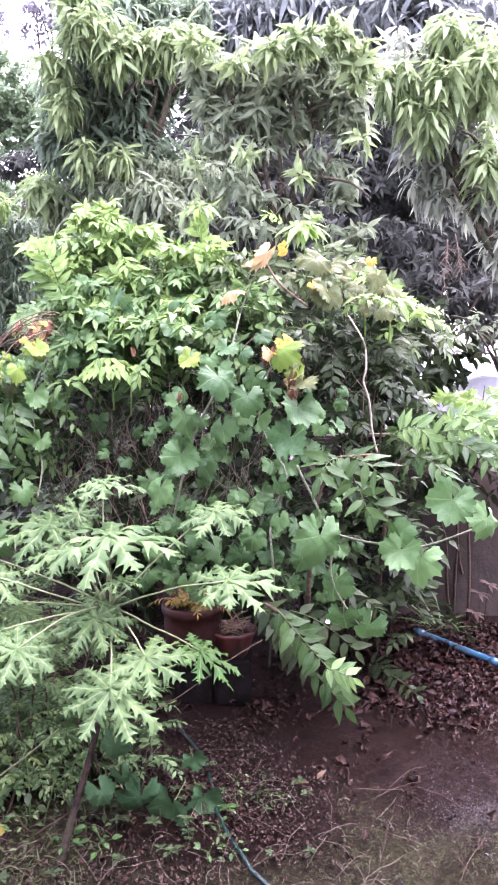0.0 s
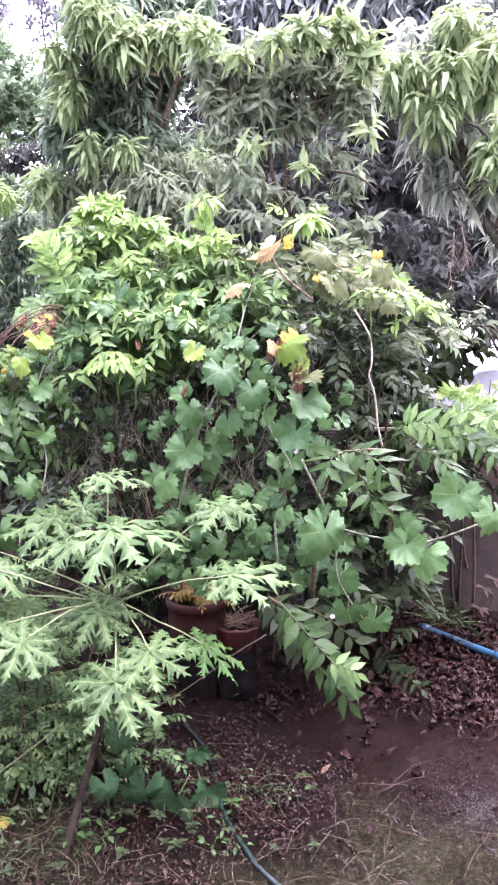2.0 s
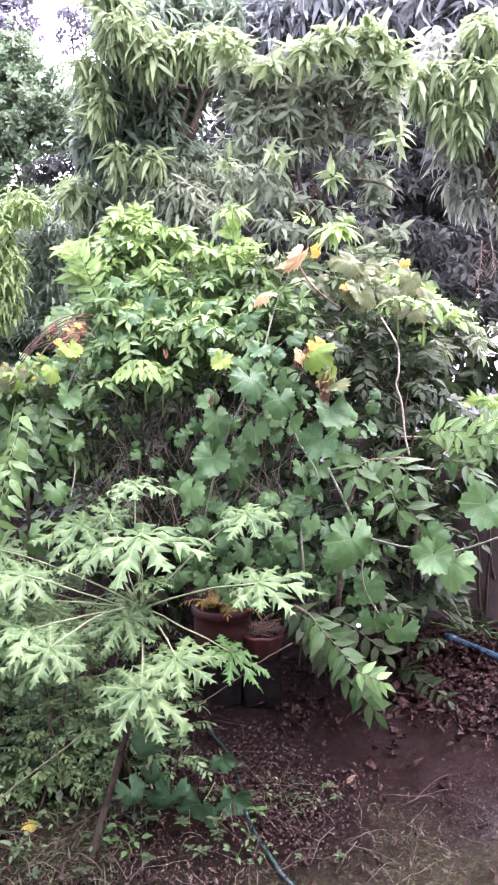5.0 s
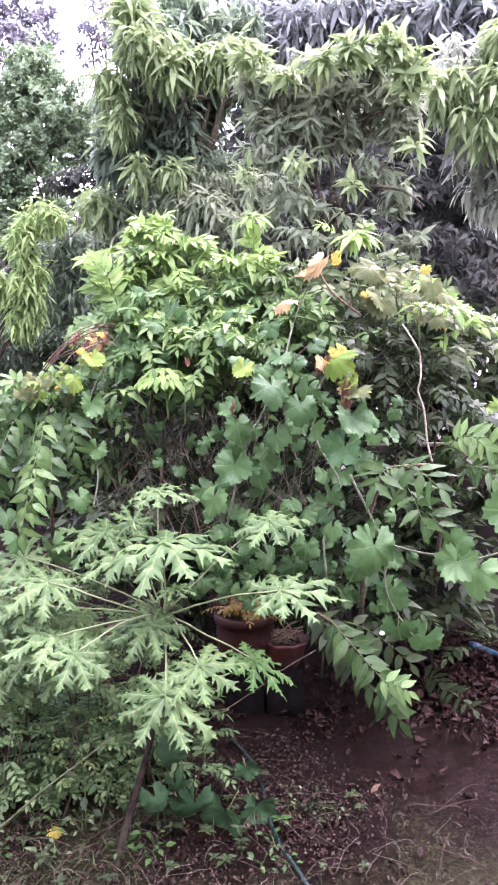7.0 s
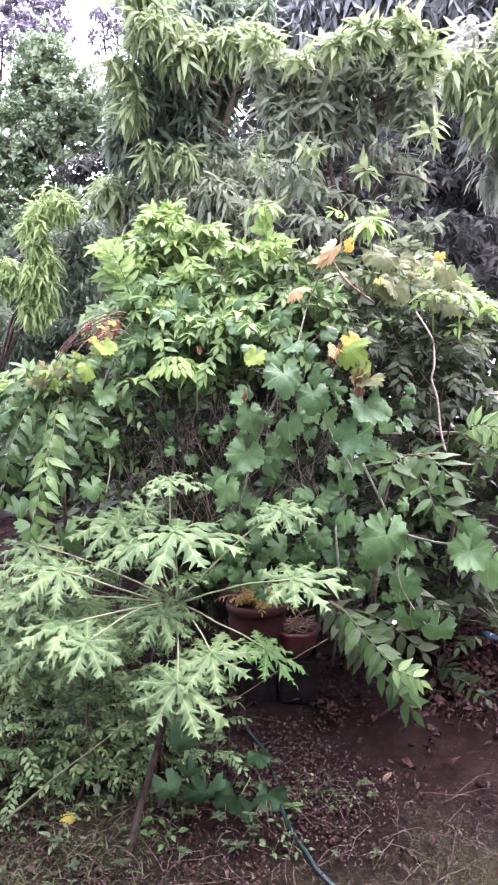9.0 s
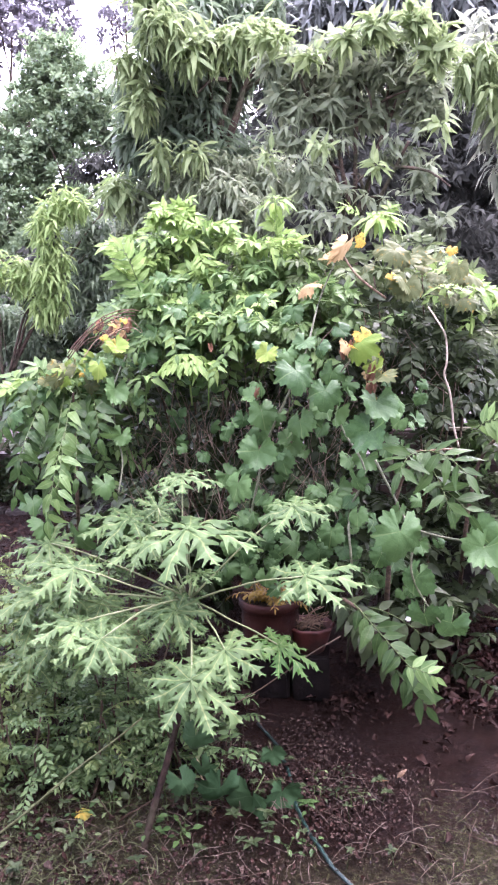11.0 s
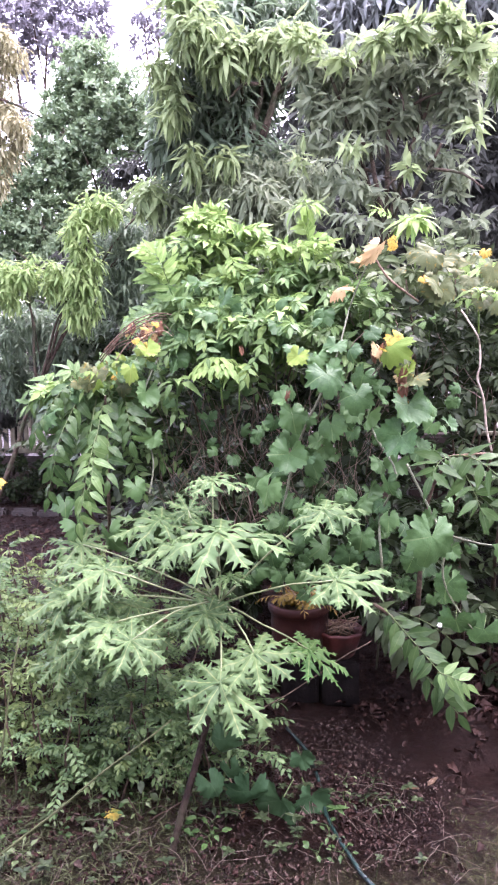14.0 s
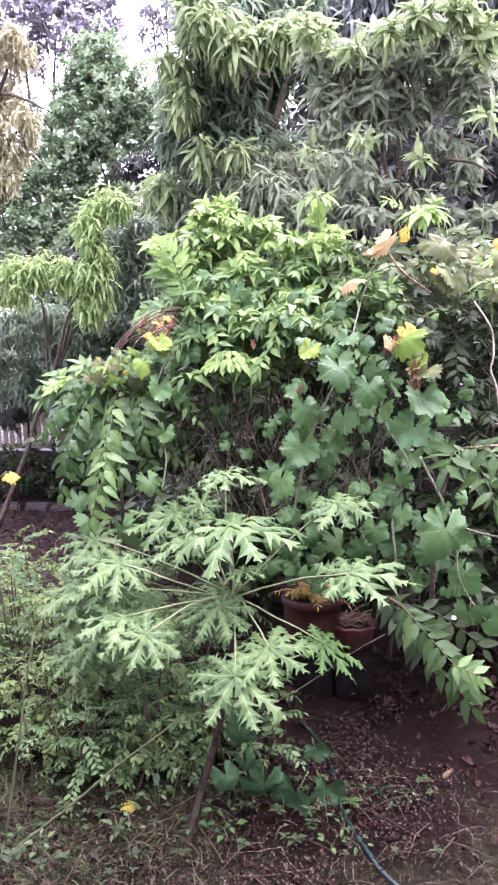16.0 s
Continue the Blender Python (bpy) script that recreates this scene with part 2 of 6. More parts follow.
def ground_material():
    m, nodes, links, p = material("wet_soil", 0.45, 0.08)
    fine = noise_of(nodes, links, 42.0, 9.0, 0.7)
    mid = noise_of(nodes, links, 5.0, 6.0, 0.6)
    soil = mix_colour(nodes, links, fine, (0.0062, 0.003, 0.0021), (0.0235, 0.012, 0.0082))
    soil = mix_colour(nodes, links, mid, soil, mix_colour(nodes, links, fine, (0.0077, 0.0038, 0.0026), (0.028, 0.0142, 0.0098)))
    c, sep = nodes.new("ShaderNodeTexCoord"), nodes.new("ShaderNodeSeparateXYZ")
    links.new(c.outputs["Object"], sep.inputs[0])
    edge, add = nodes.new("ShaderNodeMapRange"), nodes.new("ShaderNodeMath")
    wob = noise_of(nodes, links, 2.2, 5.0, 0.6, lo=0.2, hi=0.8)
    links.new(sep.outputs[1], add.inputs[0])
    links.new(wob, add.inputs[1])
    edge.inputs[1].default_value, edge.inputs[2].default_value = 2.75, 2.2
    edge.inputs[4].default_value = 0.8
    links.new(add.outputs[0], edge.inputs[0])
    moss = mix_colour(nodes, links, fine, (0.016, 0.015, 0.008), (0.042, 0.039, 0.019))
    soil = mix_colour(nodes, links, edge.outputs[0], soil, moss)
    links.new(soil, p.inputs["Base Color"])
    wet = nodes.new("ShaderNodeMapRange")
    wet.inputs[3].default_value, wet.inputs[4].default_value = 0.3, 0.65
    links.new(mid, wet.inputs[0])
    links.new(wet.outputs[0], p.inputs["Roughness"])
    bump(nodes, links, p, noise_of(nodes, links, 28.0, 10.0, 0.75, lo=0.3, hi=0.7), 1.0, 0.03)
    return m


SOIL = ground_material()

# ---- mesh tools ----
rng = np.random.default_rng(7)


def unit(v):
    v = np.asarray(v, float)
    return v / np.maximum(np.linalg.norm(v, axis=-1, keepdims=True), 1e-9)


def ground_height(x, y):
    x, y = np.asarray(x, float), np.asarray(y, float)
    near = np.exp(-((x / 7) ** 2 + ((y - 3) / 7) ** 2))
    return near * (0.014 * np.sin(3.1 * x + 1.3 * y) + 0.012 * np.sin(5.3 * y - 2.2 * x + 1) + 0.007 * np.sin(11 * x + 7 * y) + 0.006 * np.sin(13 * y - 9 * x))


def mesh_of(name, verts, tris, mat, vein=None, smooth=True):
    me = bpy.data.meshes.new(name)
    verts, tris = np.asarray(verts, np.float32), np.asarray(tris, np.int32)
    me.vertices.add(len(verts))
    me.vertices.foreach_set("co", verts.ravel())
    me.loops.add(len(tris) * 3)
    me.loops.foreach_set("vertex_index", tris.ravel())
    me.polygons.add(len(tris))
    me.polygons.foreach_set("loop_start", np.arange(0, len(tris) * 3, 3, dtype=np.int32))
    me.polygons.foreach_set("use_smooth", np.full(len(tris), smooth))
    if vein is not None:
        me.attributes.new("vein", "FLOAT", "POINT").data.foreach_set("value", np.asarray(vein, np.float32))
    me.materials.append(mat)
    me.update(calc_edges=True)
    return me


class Pile:
    """Gathers many small shapes into one mesh."""

    def __init__(self):
        self.v, self.t, self.w, self.n = [], [], [], 0

    def add(self, v, t, w=None):
        self.v.append(v)
        self.t.append(np.asarray(t) + self.n)
        self.w.append(np.zeros(len(v)) if w is None else w)
        self.n += len(v)

    def leaves(self, shape, pos, along, up, size, wide=1.0):
        v, t, w = shape
        pos, along, up = np.atleast_2d(pos), unit(np.atleast_2d(along)), np.atleast_2d(up)
        n = len(pos)
        across = unit(np.cross(along, up) + 1e-6)
        face = np.cross(across, along)
        size = np.broadcast_to(np.asarray(size, float), (n,))[:, None, None]
        wide = np.broadcast_to(np.asarray(wide, float), (n,))[:, None, None]
        out = pos[:, None] + size * (wide * v[None, :, :1] * across[:, None] + v[None, :, 1:2] * along[:, None] + v[None, :, 2:] * face[:, None])
        self.add(out.reshape(-1, 3), (t[None] + (np.arange(n) * len(v))[:, None, None]).reshape(-1, 3), np.tile(w, n))

    def tube(self, pts, r0, r1, sides=5):
        pts = np.asarray(pts, float)
        n = len(pts)
        d = unit(np.gradient(pts, axis=0))
        a = unit(np.cross(d, (0.31, 0.17, 0.93)) + 1e-6)
        b = np.cross(d, a)
        r = np.linspace(r0, r1, n)[:, None, None]
        g = np.arange(sides) * 2 * np.pi / sides
        ring = pts[:, None] + r * (np.cos(g)[None, :, None] * a[:, None] + np.sin(g)[None, :, None] * b[:, None])
        i, j = np.meshgrid(np.arange(n - 1), np.arange(sides), indexing="ij")
        p, q = (i * sides + j).ravel(), (i * sides + (j + 1) % sides).ravel()
        t = np.concatenate([np.stack([p, q, q + sides], 1), np.stack([p, q + sides, p + sides], 1)])
        cap = [(0, k + 1, k) for k in range(1, sides - 1)] + [((n - 1) * sides, (n - 1) * sides + k, (n - 1) * sides + k + 1) for k in range(1, sides - 1)]
        self.add(ring.reshape(-1, 3), np.concatenate([t, np.array(cap)]))

    def mesh(self, name, mat, smooth=True):
        return mesh_of(name, np.concatenate(self.v), np.concatenate(self.t), mat, np.concatenate(self.w), smooth)


def thing(name, place, label, category, group="", kind=""):
    ob = new(name)
    ob.empty_display_size = 0.1
    ob.location = place
    return tagged(ob, label, category, group, kind)


def part_mesh(name, me, parent, label="", m=None, kind=""):
    """One mesh object under a thing or a part; its mesh is given in the world's metres unless a pose m is given."""
    ob = new(name, me)
    ob.parent = parent
    top = Matrix.Translation(parent.location) if parent.parent is None else Matrix.Translation(parent.parent.location) @ parent.matrix_basis
    ob.matrix_basis = top.inverted() @ (m if m is not None else Matrix.Identity(4))
    return tagged(ob, label, kind=kind)


def lone(name, me, label, category, group="", kind="", m=None):
    ob = new(name, me)
    if m is not None:
        ob.matrix_world = m
    return tagged(ob, label, category, group, kind)


def bow(a, b, sag=0.0, n=9, wob=0.0, seed=0):
    """Points on a bowed line from a to b; sag lifts (or drops) its middle."""
    r = np.random.default_rng(seed)
    a, b = np.asarray(a, float), np.asarray(b, float)
    s = np.linspace(0, 1, n)[:, None]
    p = a + (b - a) * s
    p[:, 2] += sag * 4 * (s * (1 - s))[:, 0]
    off = r.normal(0, 1, (n, 3))
    for _ in range(2):
        off[1:-1] = 0.25 * off[:-2] + 0.5 * off[1:-1] + 0.25 * off[2:]
    p[1:-1] += off[1:-1] * wob * np.sin(np.pi * s[1:-1]) * 1.3
    return p


# ---- leaf shapes: along y from 0 to 1, z up ----
def blade(widths, bend=0.15, fold=0.25, wave=0.0):
    n = len(widths)
    v, w = [], []
    for i, h in enumerate(widths):
        y = i / (n - 1)
        z = -bend * y * y
        ends = i in (0, n - 1)
        rip = wave * math.sin(i * 2.3)
        for sx in ((0,) if ends else (-1, 0, 1)):
            v.append((sx * h, y, z + (fold * h + rip * sx * h if sx else 0)))
            w.append(0.0 if sx else 1.0)
    t = [(0, 2, 1), (0, 3, 2)]
    for i in range(n - 3):
        a = 1 + i * 3
        t += [(a, a + 1, a + 4), (a, a + 4, a + 3), (a + 1, a + 2, a + 5), (a + 1, a + 5, a + 4)]
    a, e = 1 + (n - 3) * 3, len(v) - 1
    t += [(a, a + 1, e), (a + 1, a + 2, e)]
    return np.array(v), np.array(t), np.array(w)


HANG = [blade((0, 0.084, 0.1, 0.078, 0), 0.75, 0.3, 0.6), blade((0, 0.076, 0.1, 0.08, 0), 1.1, 0.15, -0.7)]
NOD = blade((0, 0.14, 0.195, 0.2, 0.175, 0.125, 0.06, 0), 0.6, 0.16, 0.2)
DOME = blade((0, 0.13, 0.2, 0.205, 0.155, 0.075, 0), 0.85, 0.2, 0.2)
ARCHED = blade((0, 0.11, 0.155, 0.13, 0.07, 0), 0.7, 0.25, 0.3)
LANCE_FAR = blade((0, 0.1, 0.11, 0), 0.3, 0.25)
OVAL = blade((0, 0.19, 0.25, 0.22, 0.12, 0), 0.2, 0.3, 0.1)
OVAL_FAR = blade((0, 0.22, 0.22, 0), 0.2, 0.3)
OVATE = blade((0, 0.165, 0.198, 0.155, 0.075, 0), 0.2, 0.14, 0.1)
SLIM = blade((0, 0.11, 0.15, 0.13, 0.07, 0), 0.25, 0.25, 0.15)
STRAP = blade((0, 0.02, 0.018, 0.012, 0), 0.5, 0.4)
SHORT_BLADE = blade((0, 0.02, 0), 0.4, 0.4)
SCRAP = blade((0, 0.16, 0), 0.25, 0.3)


def gourd_shape(seed):
    """A broad five-lobed, toothed gourd leaf; its stalk joins at the origin, in a deep notch."""
    r = np.random.default_rng(seed)
    n = 65
    turn = np.linspace(-1, 1, n)
    ang = turn * radians(160) + math.pi / 2
    tips = np.array([-0.85, -0.44, 0, 0.44, 0.85]) + r.uniform(-0.03, 0.03, 5)
    reach = np.array([0.86, 0.98, 1.08, 0.98, 0.86]) * r.uniform(0.92, 1.08, 5)
    which = np.argmin(np.abs(turn[:, None] - tips[None]), axis=1)
    near = np.abs(turn - tips[which])
    long = np.interp(turn, tips, reach)
    rad = 0.5 * long * (1 - r.uniform(0.1, 0.2) * np.clip(near / 0.22, 0, 1) ** 0.85)
    tooth = 0.033 * ((np.arange(n) % 4 == 1) * 1.0 - (np.arange(n) % 4 == 3)) + r.normal(0, 0.012, n)
    vein = np.where(near <= near[np.argsort(near)[5]] + 1e-6, 1.0, 0.3 - near)
    v, w = [(0, 0.0, 0)], [1.0]
    steps = (0.28, 0.55, 0.8, 1.0)
    droop, ruffle, ph = r.uniform(-0.2, 0.7), r.uniform(0.025, 0.065), r.uniform(0, 6)
    fold, curl = r.uniform(-0.2, 0.35), r.uniform(-0.4, 0.5)
    hx, hy = r.uniform(4, 8), r.uniform(4, 8)
    for s in steps:
        for k in range(n):
            q = (rad[k] + tooth[k] * s ** 6) * s
            x, y = q * math.cos(ang[k]), q * math.sin(ang[k])
            z = 0.05 * s + 0.05 * math.sin(hx * x + ph) * math.sin(hy * y + 2 * ph) - droop * q * q * 1.6 + ruffle * s ** 3 * (math.sin(ang[k] * 3 + ph) + 0.6 * math.sin(ang[k] * 7 + 2 * ph)) + 0.012 * math.sin(17 * x + ph) * math.sin(19 * y) + fold * abs(x) + curl * x * y - 0.012 * s * max(vein[k], 0)
            v.append((x, y, z))
            w.append(vein[k] * (1 - 0.08 * s))
    t = []
    for k in range(n - 1):
        t.append((0, 1 + k, 2 + k))
        for i in range(len(steps) - 1):
            a, b = 1 + i * n + k, 1 + (i + 1) * n + k
            t += [(a, b, b + 1), (a, b + 1, a + 1)]
    v = np.array(v)
    return v, np.array(t), np.array(w)


def papaya_shape(seed, lobes=9):
    """A palmate leaf, each lobe cut again into pointed fingers; its stalk joins at the origin, tip along y."""
    r = np.random.default_rng(seed)
    v, t, w = [(0, 0, 0.0)], [], [1.0]
    n = 61
    for k in range(lobes):
        f = (k / (lobes - 1)) * 2 - 1
        a = f * radians(158) + r.uniform(-0.09, 0.09)
        ln = (0.62 - 0.2 * abs(f) ** 1.6) * r.uniform(0.85, 1.12)
        c, s = math.cos(a), math.sin(a)
        drop, twist = r.uniform(0.0, 0.55), r.uniform(-0.3, 0.3)
        fingers = [[(yc + r.uniform(-0.03, 0.03), amp * r.uniform(0.5, 1.05), r.uniform(0.024, 0.036)) for yc, amp in ((0.26, 0.06), (0.39, 0.16), (0.51, 0.2), (0.63, 0.18), (0.75, 0.13), (0.86, 0.07))] for side in (0, 1)]
        base = len(v)
        for i in range(n):
            y = i / (n - 1)
            core = (0.013 + 0.056 * math.sin(min(y / 0.25, 1) * math.pi / 2)) * (1 - y) ** 0.8
            for sx in (-1, 0, 1):
                if sx == 0:
                    px, py, wv = 0.0, y * ln, 1.0
                else:
                    g = sum(amp * math.exp(-(abs(y - yc) / wd) ** 1.35) for yc, amp, wd in fingers[(sx + 1) // 2]) * (1.0 if y < 0.97 else 0)
                    px, py, wv = sx * (core + g) * 0.68, (y + 1.05 * g * (1 - 0.4 * y)) * ln, 0.0
                z = -drop * py ** 2 - 0.35 * abs(px) + twist * px + 0.015 * math.sin(py * 19 + k * 2 + sx) + 0.35 * abs(px) * math.sin(y * 23 + k + sx)
                v.append((px * c + py * s, -px * s + py * c, z))
                w.append(wv)
        for i in range(n - 1):
            p = base + i * 3
            t += [(p, p + 1, p + 4), (p, p + 4, p + 3), (p + 1, p + 2, p + 5), (p + 1, p + 5, p + 4)]
    return np.array(v), np.array(t), np.array(w)


def frond_into(leaves_pile, stem_pile, base, along, length, n, leaflet, shape=OVATE, droop=0.4, wide=1.0, seed=0, face=(0, 0, 1.0)):
    """A spray of two rows of leaflets on a thin bowed stalk."""
    r = np.random.default_rng(seed)
    base, d = np.asarray(base, float), unit(along)
    s = np.linspace(0, 1, 8)[:, None]
    pts = base + d * s * length + np.array([0, 0, -1.0]) * droop * length * s ** 2
    stem_pile.tube(pts, 0.0018 + 0.003 * length, 0.001, 4)
    f = np.linspace(0.08, 1.0, n)
    pos = np.stack([np.interp(f, s[:, 0], pts[:, k]) for k in range(3)], 1)
    tan = unit(np.stack([np.interp(f, s[:, 0], np.gradient(pts[:, k])) for k in range(3)], 1))
    side = unit(np.cross(tan, face) + r.normal(0, 0.1, (n, 3)))
    sgn = np.where(np.arange(n) % 2 == 0, 1, -1)[:, None]
    out = tan * 0.6 + side * sgn * 0.95 + np.array([0, 0, -0.18]) + r.normal(0, 0.22, (n, 3))
    out[-1] = tan[-1] + np.array([0, 0, -0.3])
    up = np.cross(side, tan)
    up = up * np.sign((up @ np.asarray(face, float))[:, None] + 1e-6) + r.normal(0, 0.32, (n, 3))
    size = leaflet * r.uniform(0.8, 1.15, n) * (0.65 + 0.5 * np.sin(np.pi * (0.15 + 0.7 * f)))
    leaves_pile.leaves(shape, pos, out, up, size, wide)


def whorls_into(pile, shape, blobs, per_area, k, size, droop=0.6, spread=1.0, seed=0, rough=0.25, inner=0.5, stems=None):
    """Tufts of leaves over and inside uneven ellipsoids (x, y, z, rx, ry, rz)."""
    r = np.random.default_rng(seed)
    for bl in blobs:
        c, rad = np.array(bl[:3]), np.array(bl[3:6])
        mean = (rad[0] * rad[1] * rad[2]) ** (1 / 3)
        n = max(3, int(per_area * 4 * math.pi * mean ** 2))
        d = unit(r.normal(0, 1, (n, 3)))
        ph = r.uniform(0, 6, 6)
        lump = 1 + rough * (np.sin(4 * d[:, 0] + ph[0]) * np.sin(5 * d[:, 2] + ph[1]) + 0.6 * np.sin(9 * d[:, 1] + ph[2]) * np.sin(8 * d[:, 0] + 5 * d[:, 2] + ph[3]))
        q = (inner + (1 - inner) * r.uniform(0, 1, n) ** 0.5) * lump
        seeds = unit(r.normal(0, 1, (max(4, n // 7), 3)))
        d = unit(d + 0.75 * seeds[np.argmax(d @ seeds.T, axis=1)])
        pos = c + d * rad * q[:, None]
        axis = unit(d * 0.9 + np.array([0, 0, 0.5]) + r.normal(0, 0.35, (n, 3)))
        e1 = unit(np.cross(axis, r.normal(0, 1, (n, 3))))
        e2 = np.cross(axis, e1)
        g = (np.arange(k) * 2.4)[None, :] + r.uniform(0, 6, (n, 1))
        th = np.linspace(0.35, 1.5, k)[None, :] * spread + r.normal(0, 0.3, (n, k))
        dirs = np.cos(th)[..., None] * axis[:, None] + np.sin(th)[..., None] * (np.cos(g)[..., None] * e1[:, None] + np.sin(g)[..., None] * e2[:, None])
        dirs = unit(dirs + np.array([0, 0, -droop]) * r.uniform(0.4, 1.3, (n, k, 1)))
        up = axis[:, None] + r.normal(0, 0.3, (n, k, 3))
        start = pos[:, None] - axis[:, None] * (np.linspace(0, 1, k)[None, :, None] * size * 0.5)
        sz = size * r.uniform(0.65, 1.2, (n, k)) * r.uniform(0.8, 1.15, (n, 1))
        pile.leaves(shape, start.reshape(-1, 3), dirs.reshape(-1, 3), up.reshape(-1, 3), sz.ravel(), r.uniform(0.8, 1.2, n * k))
        if stems is not None:
            for i in range(0, n, 3):
                stems.tube(bow(c + (pos[i] - c) * 0.25, pos[i], 0.03, 5, 0.01, i), 0.006, 0.002, 3)


def fronds_over(leaf_pile, stem_pile, blobs, per_area, length, n, leaflet, droop=0.5, seed=0, shape=OVATE, lift=0.45, jitter=0.3, face=(0, 0, 1.0)):
    r = np.random.default_rng(seed)
    for bl in blobs:
        c, rad = np.array(bl[:3]), np.array(bl[3:6])
        mean = (rad[0] * rad[1] * rad[2]) ** (1 / 3)
        for i in range(max(3, int(per_area * 4 * math.pi * mean ** 2))):
            d = unit(r.normal(0, 1, 3))
            if d[2] < -0.5:
                d[2] *= -1
            p = c + d * rad * r.uniform(0.35, 0.9)
            frond_into(leaf_pile, stem_pile, p, d + np.array([0, 0, lift]) + r.normal(0, jitter, 3), length * r.uniform(0.6, 1.2), n, leaflet * r.uniform(0.8, 1.15), shape, droop, r.uniform(0.85, 1.15), int(r.integers(1e9)), face)


def limbs_of(base, tips, r0, r1=0.012, fork=0.5, wob=0.05, seed=0, sides=7):
    """A trunk from base to a fork, and limbs on to each tip, as a list of meshes' piles."""
    r = np.random.default_rng(seed)
    base = np.asarray(base, float)
    mid = base + (np.mean(np.asarray(tips, float), axis=0) - base) * fork
    piles = [Pile()]
    piles[0].tube(bow(base - np.array([0, 0, 0.05]), mid, 0.0, 10, wob, seed), r0, r0 * 0.7, sides + 3)
    for i, tip in enumerate(tips):
        p = Pile()
        way = bow(mid + r.normal(0, 0.01, 3), tip, r.uniform(0.0, 0.2), 9, wob * 0.6, seed + i)
        p.tube(way, r0 * 0.55, r1, sides)
        for k in (4, 6):
            side = way[k] + r.normal(0, 1, 3) * np.linalg.norm(way[-1] - way[0]) * 0.22
            p.tube(bow(way[k], side, 0.03, 6, wob * 0.3, seed + i + k), r1 * 1.5, r1 * 0.6, 5)
        piles.append(p)
    return piles


# ---- the ground ----
def spaced(lo, hi, step, far):
    a = list(np.arange(lo, hi + step / 2, step))
    s = step
    while a[-1] < far:
        s *= 1.35
        a.append(a[-1] + s)
    s = step
    while a[0] > -far:
        s *= 1.35
        a.insert(0, a[0] - s)
    return np.array(a)


gx, gy = spaced(-3.5, 3.0, 0.06, 400.0), spaced(0.6, 6.0, 0.06, 400.0)
xx, yy = np.meshgrid(gx, gy, indexing="ij")
gv = np.stack([xx, yy, ground_height(xx, yy)], -1).reshape(-1, 3)
ii, jj = np.meshgrid(np.arange(len(gx) - 1), np.arange(len(gy) - 1), indexing="ij")
ia = (ii * len(gy) + jj).ravel()
gt = np.concatenate([np.stack([ia, ia + len(gy), ia + len(gy) + 1], 1), np.stack([ia, ia + len(gy) + 1, ia + 1], 1)])
lone("ground", mesh_of("ground", gv, gt, SOIL), "wet dark brown garden soil with mossy patches", "ground", kind="structure")

# ---- far things ----
def box_mesh(name, lo, hi, mat, bevel=0.01):
    bm = bmesh.new()
    bmesh.ops.create_cube(bm, size=1.0)
    for v in bm.verts:
        v.co = Vector([l + (c + 0.5) * (h - l) for l, c, h in zip(lo, v.co, hi)])
    if bevel:
        bmesh.ops.bevel(bm, geom=bm.edges[:], offset=bevel, segments=2, affect="EDGES")
    me = bpy.data.meshes.new(name)
    bm.to_mesh(me)
    bm.free()
    me.materials.append(mat)
    return me


# rendered garden wall beyond the soil bed
lone("wall_east", box_mesh("wall_east", (0.35, 4.3, -0.1), (4.5, 4.45, 1.12), RENDER_WALL, 0.015), "stained grey brown rendered garden wall", "wall", kind="structure")


# plain house wall and porch ceiling behind and above the viewer
lone("wall_south", box_mesh("wall_south", (-6.0, -1.9, -0.1), (6.0, -1.7, 2.9), PLASTER, 0.01), "plain pale house wall behind the porch", "wall", kind="structure")
lone("ceiling", box_mesh("ceiling", (-6.0, -1.7, 2.75), (6.0, 0.45, 2.87), PLASTER, 0.01), "plain pale porch ceiling", "ceiling", kind="structure")


def tree(name, base, tips, trunk_r, label, category="tree", mats=BARK, fork=0.5, seed=0, group=""):
    ob = thing(name, base, label, category, group)
    for k, p in enumerate(limbs_of(base, tips, trunk_r, r1=min(0.012, trunk_r * 0.25), fork=fork, wob=min(0.05, trunk_r), seed=seed)):
        part_mesh("limb" if k else "trunk", p.mesh("limb" if k else "trunk", mats), ob)
    return ob


def crown(ob, blobs, mat, shape, per_area, k, size, droop, seed, name="crown", label="", inner=0.5, rough=0.25):
    p = Pile()
    whorls_into(p, shape, blobs, per_area, k, size, droop, seed=seed, inner=inner, rough=rough)
    part_mesh(name, p.mesh(name, mat), ob, label)


def blob(c, rx, ry, rz):
    return (*c, rx, ry, rz)


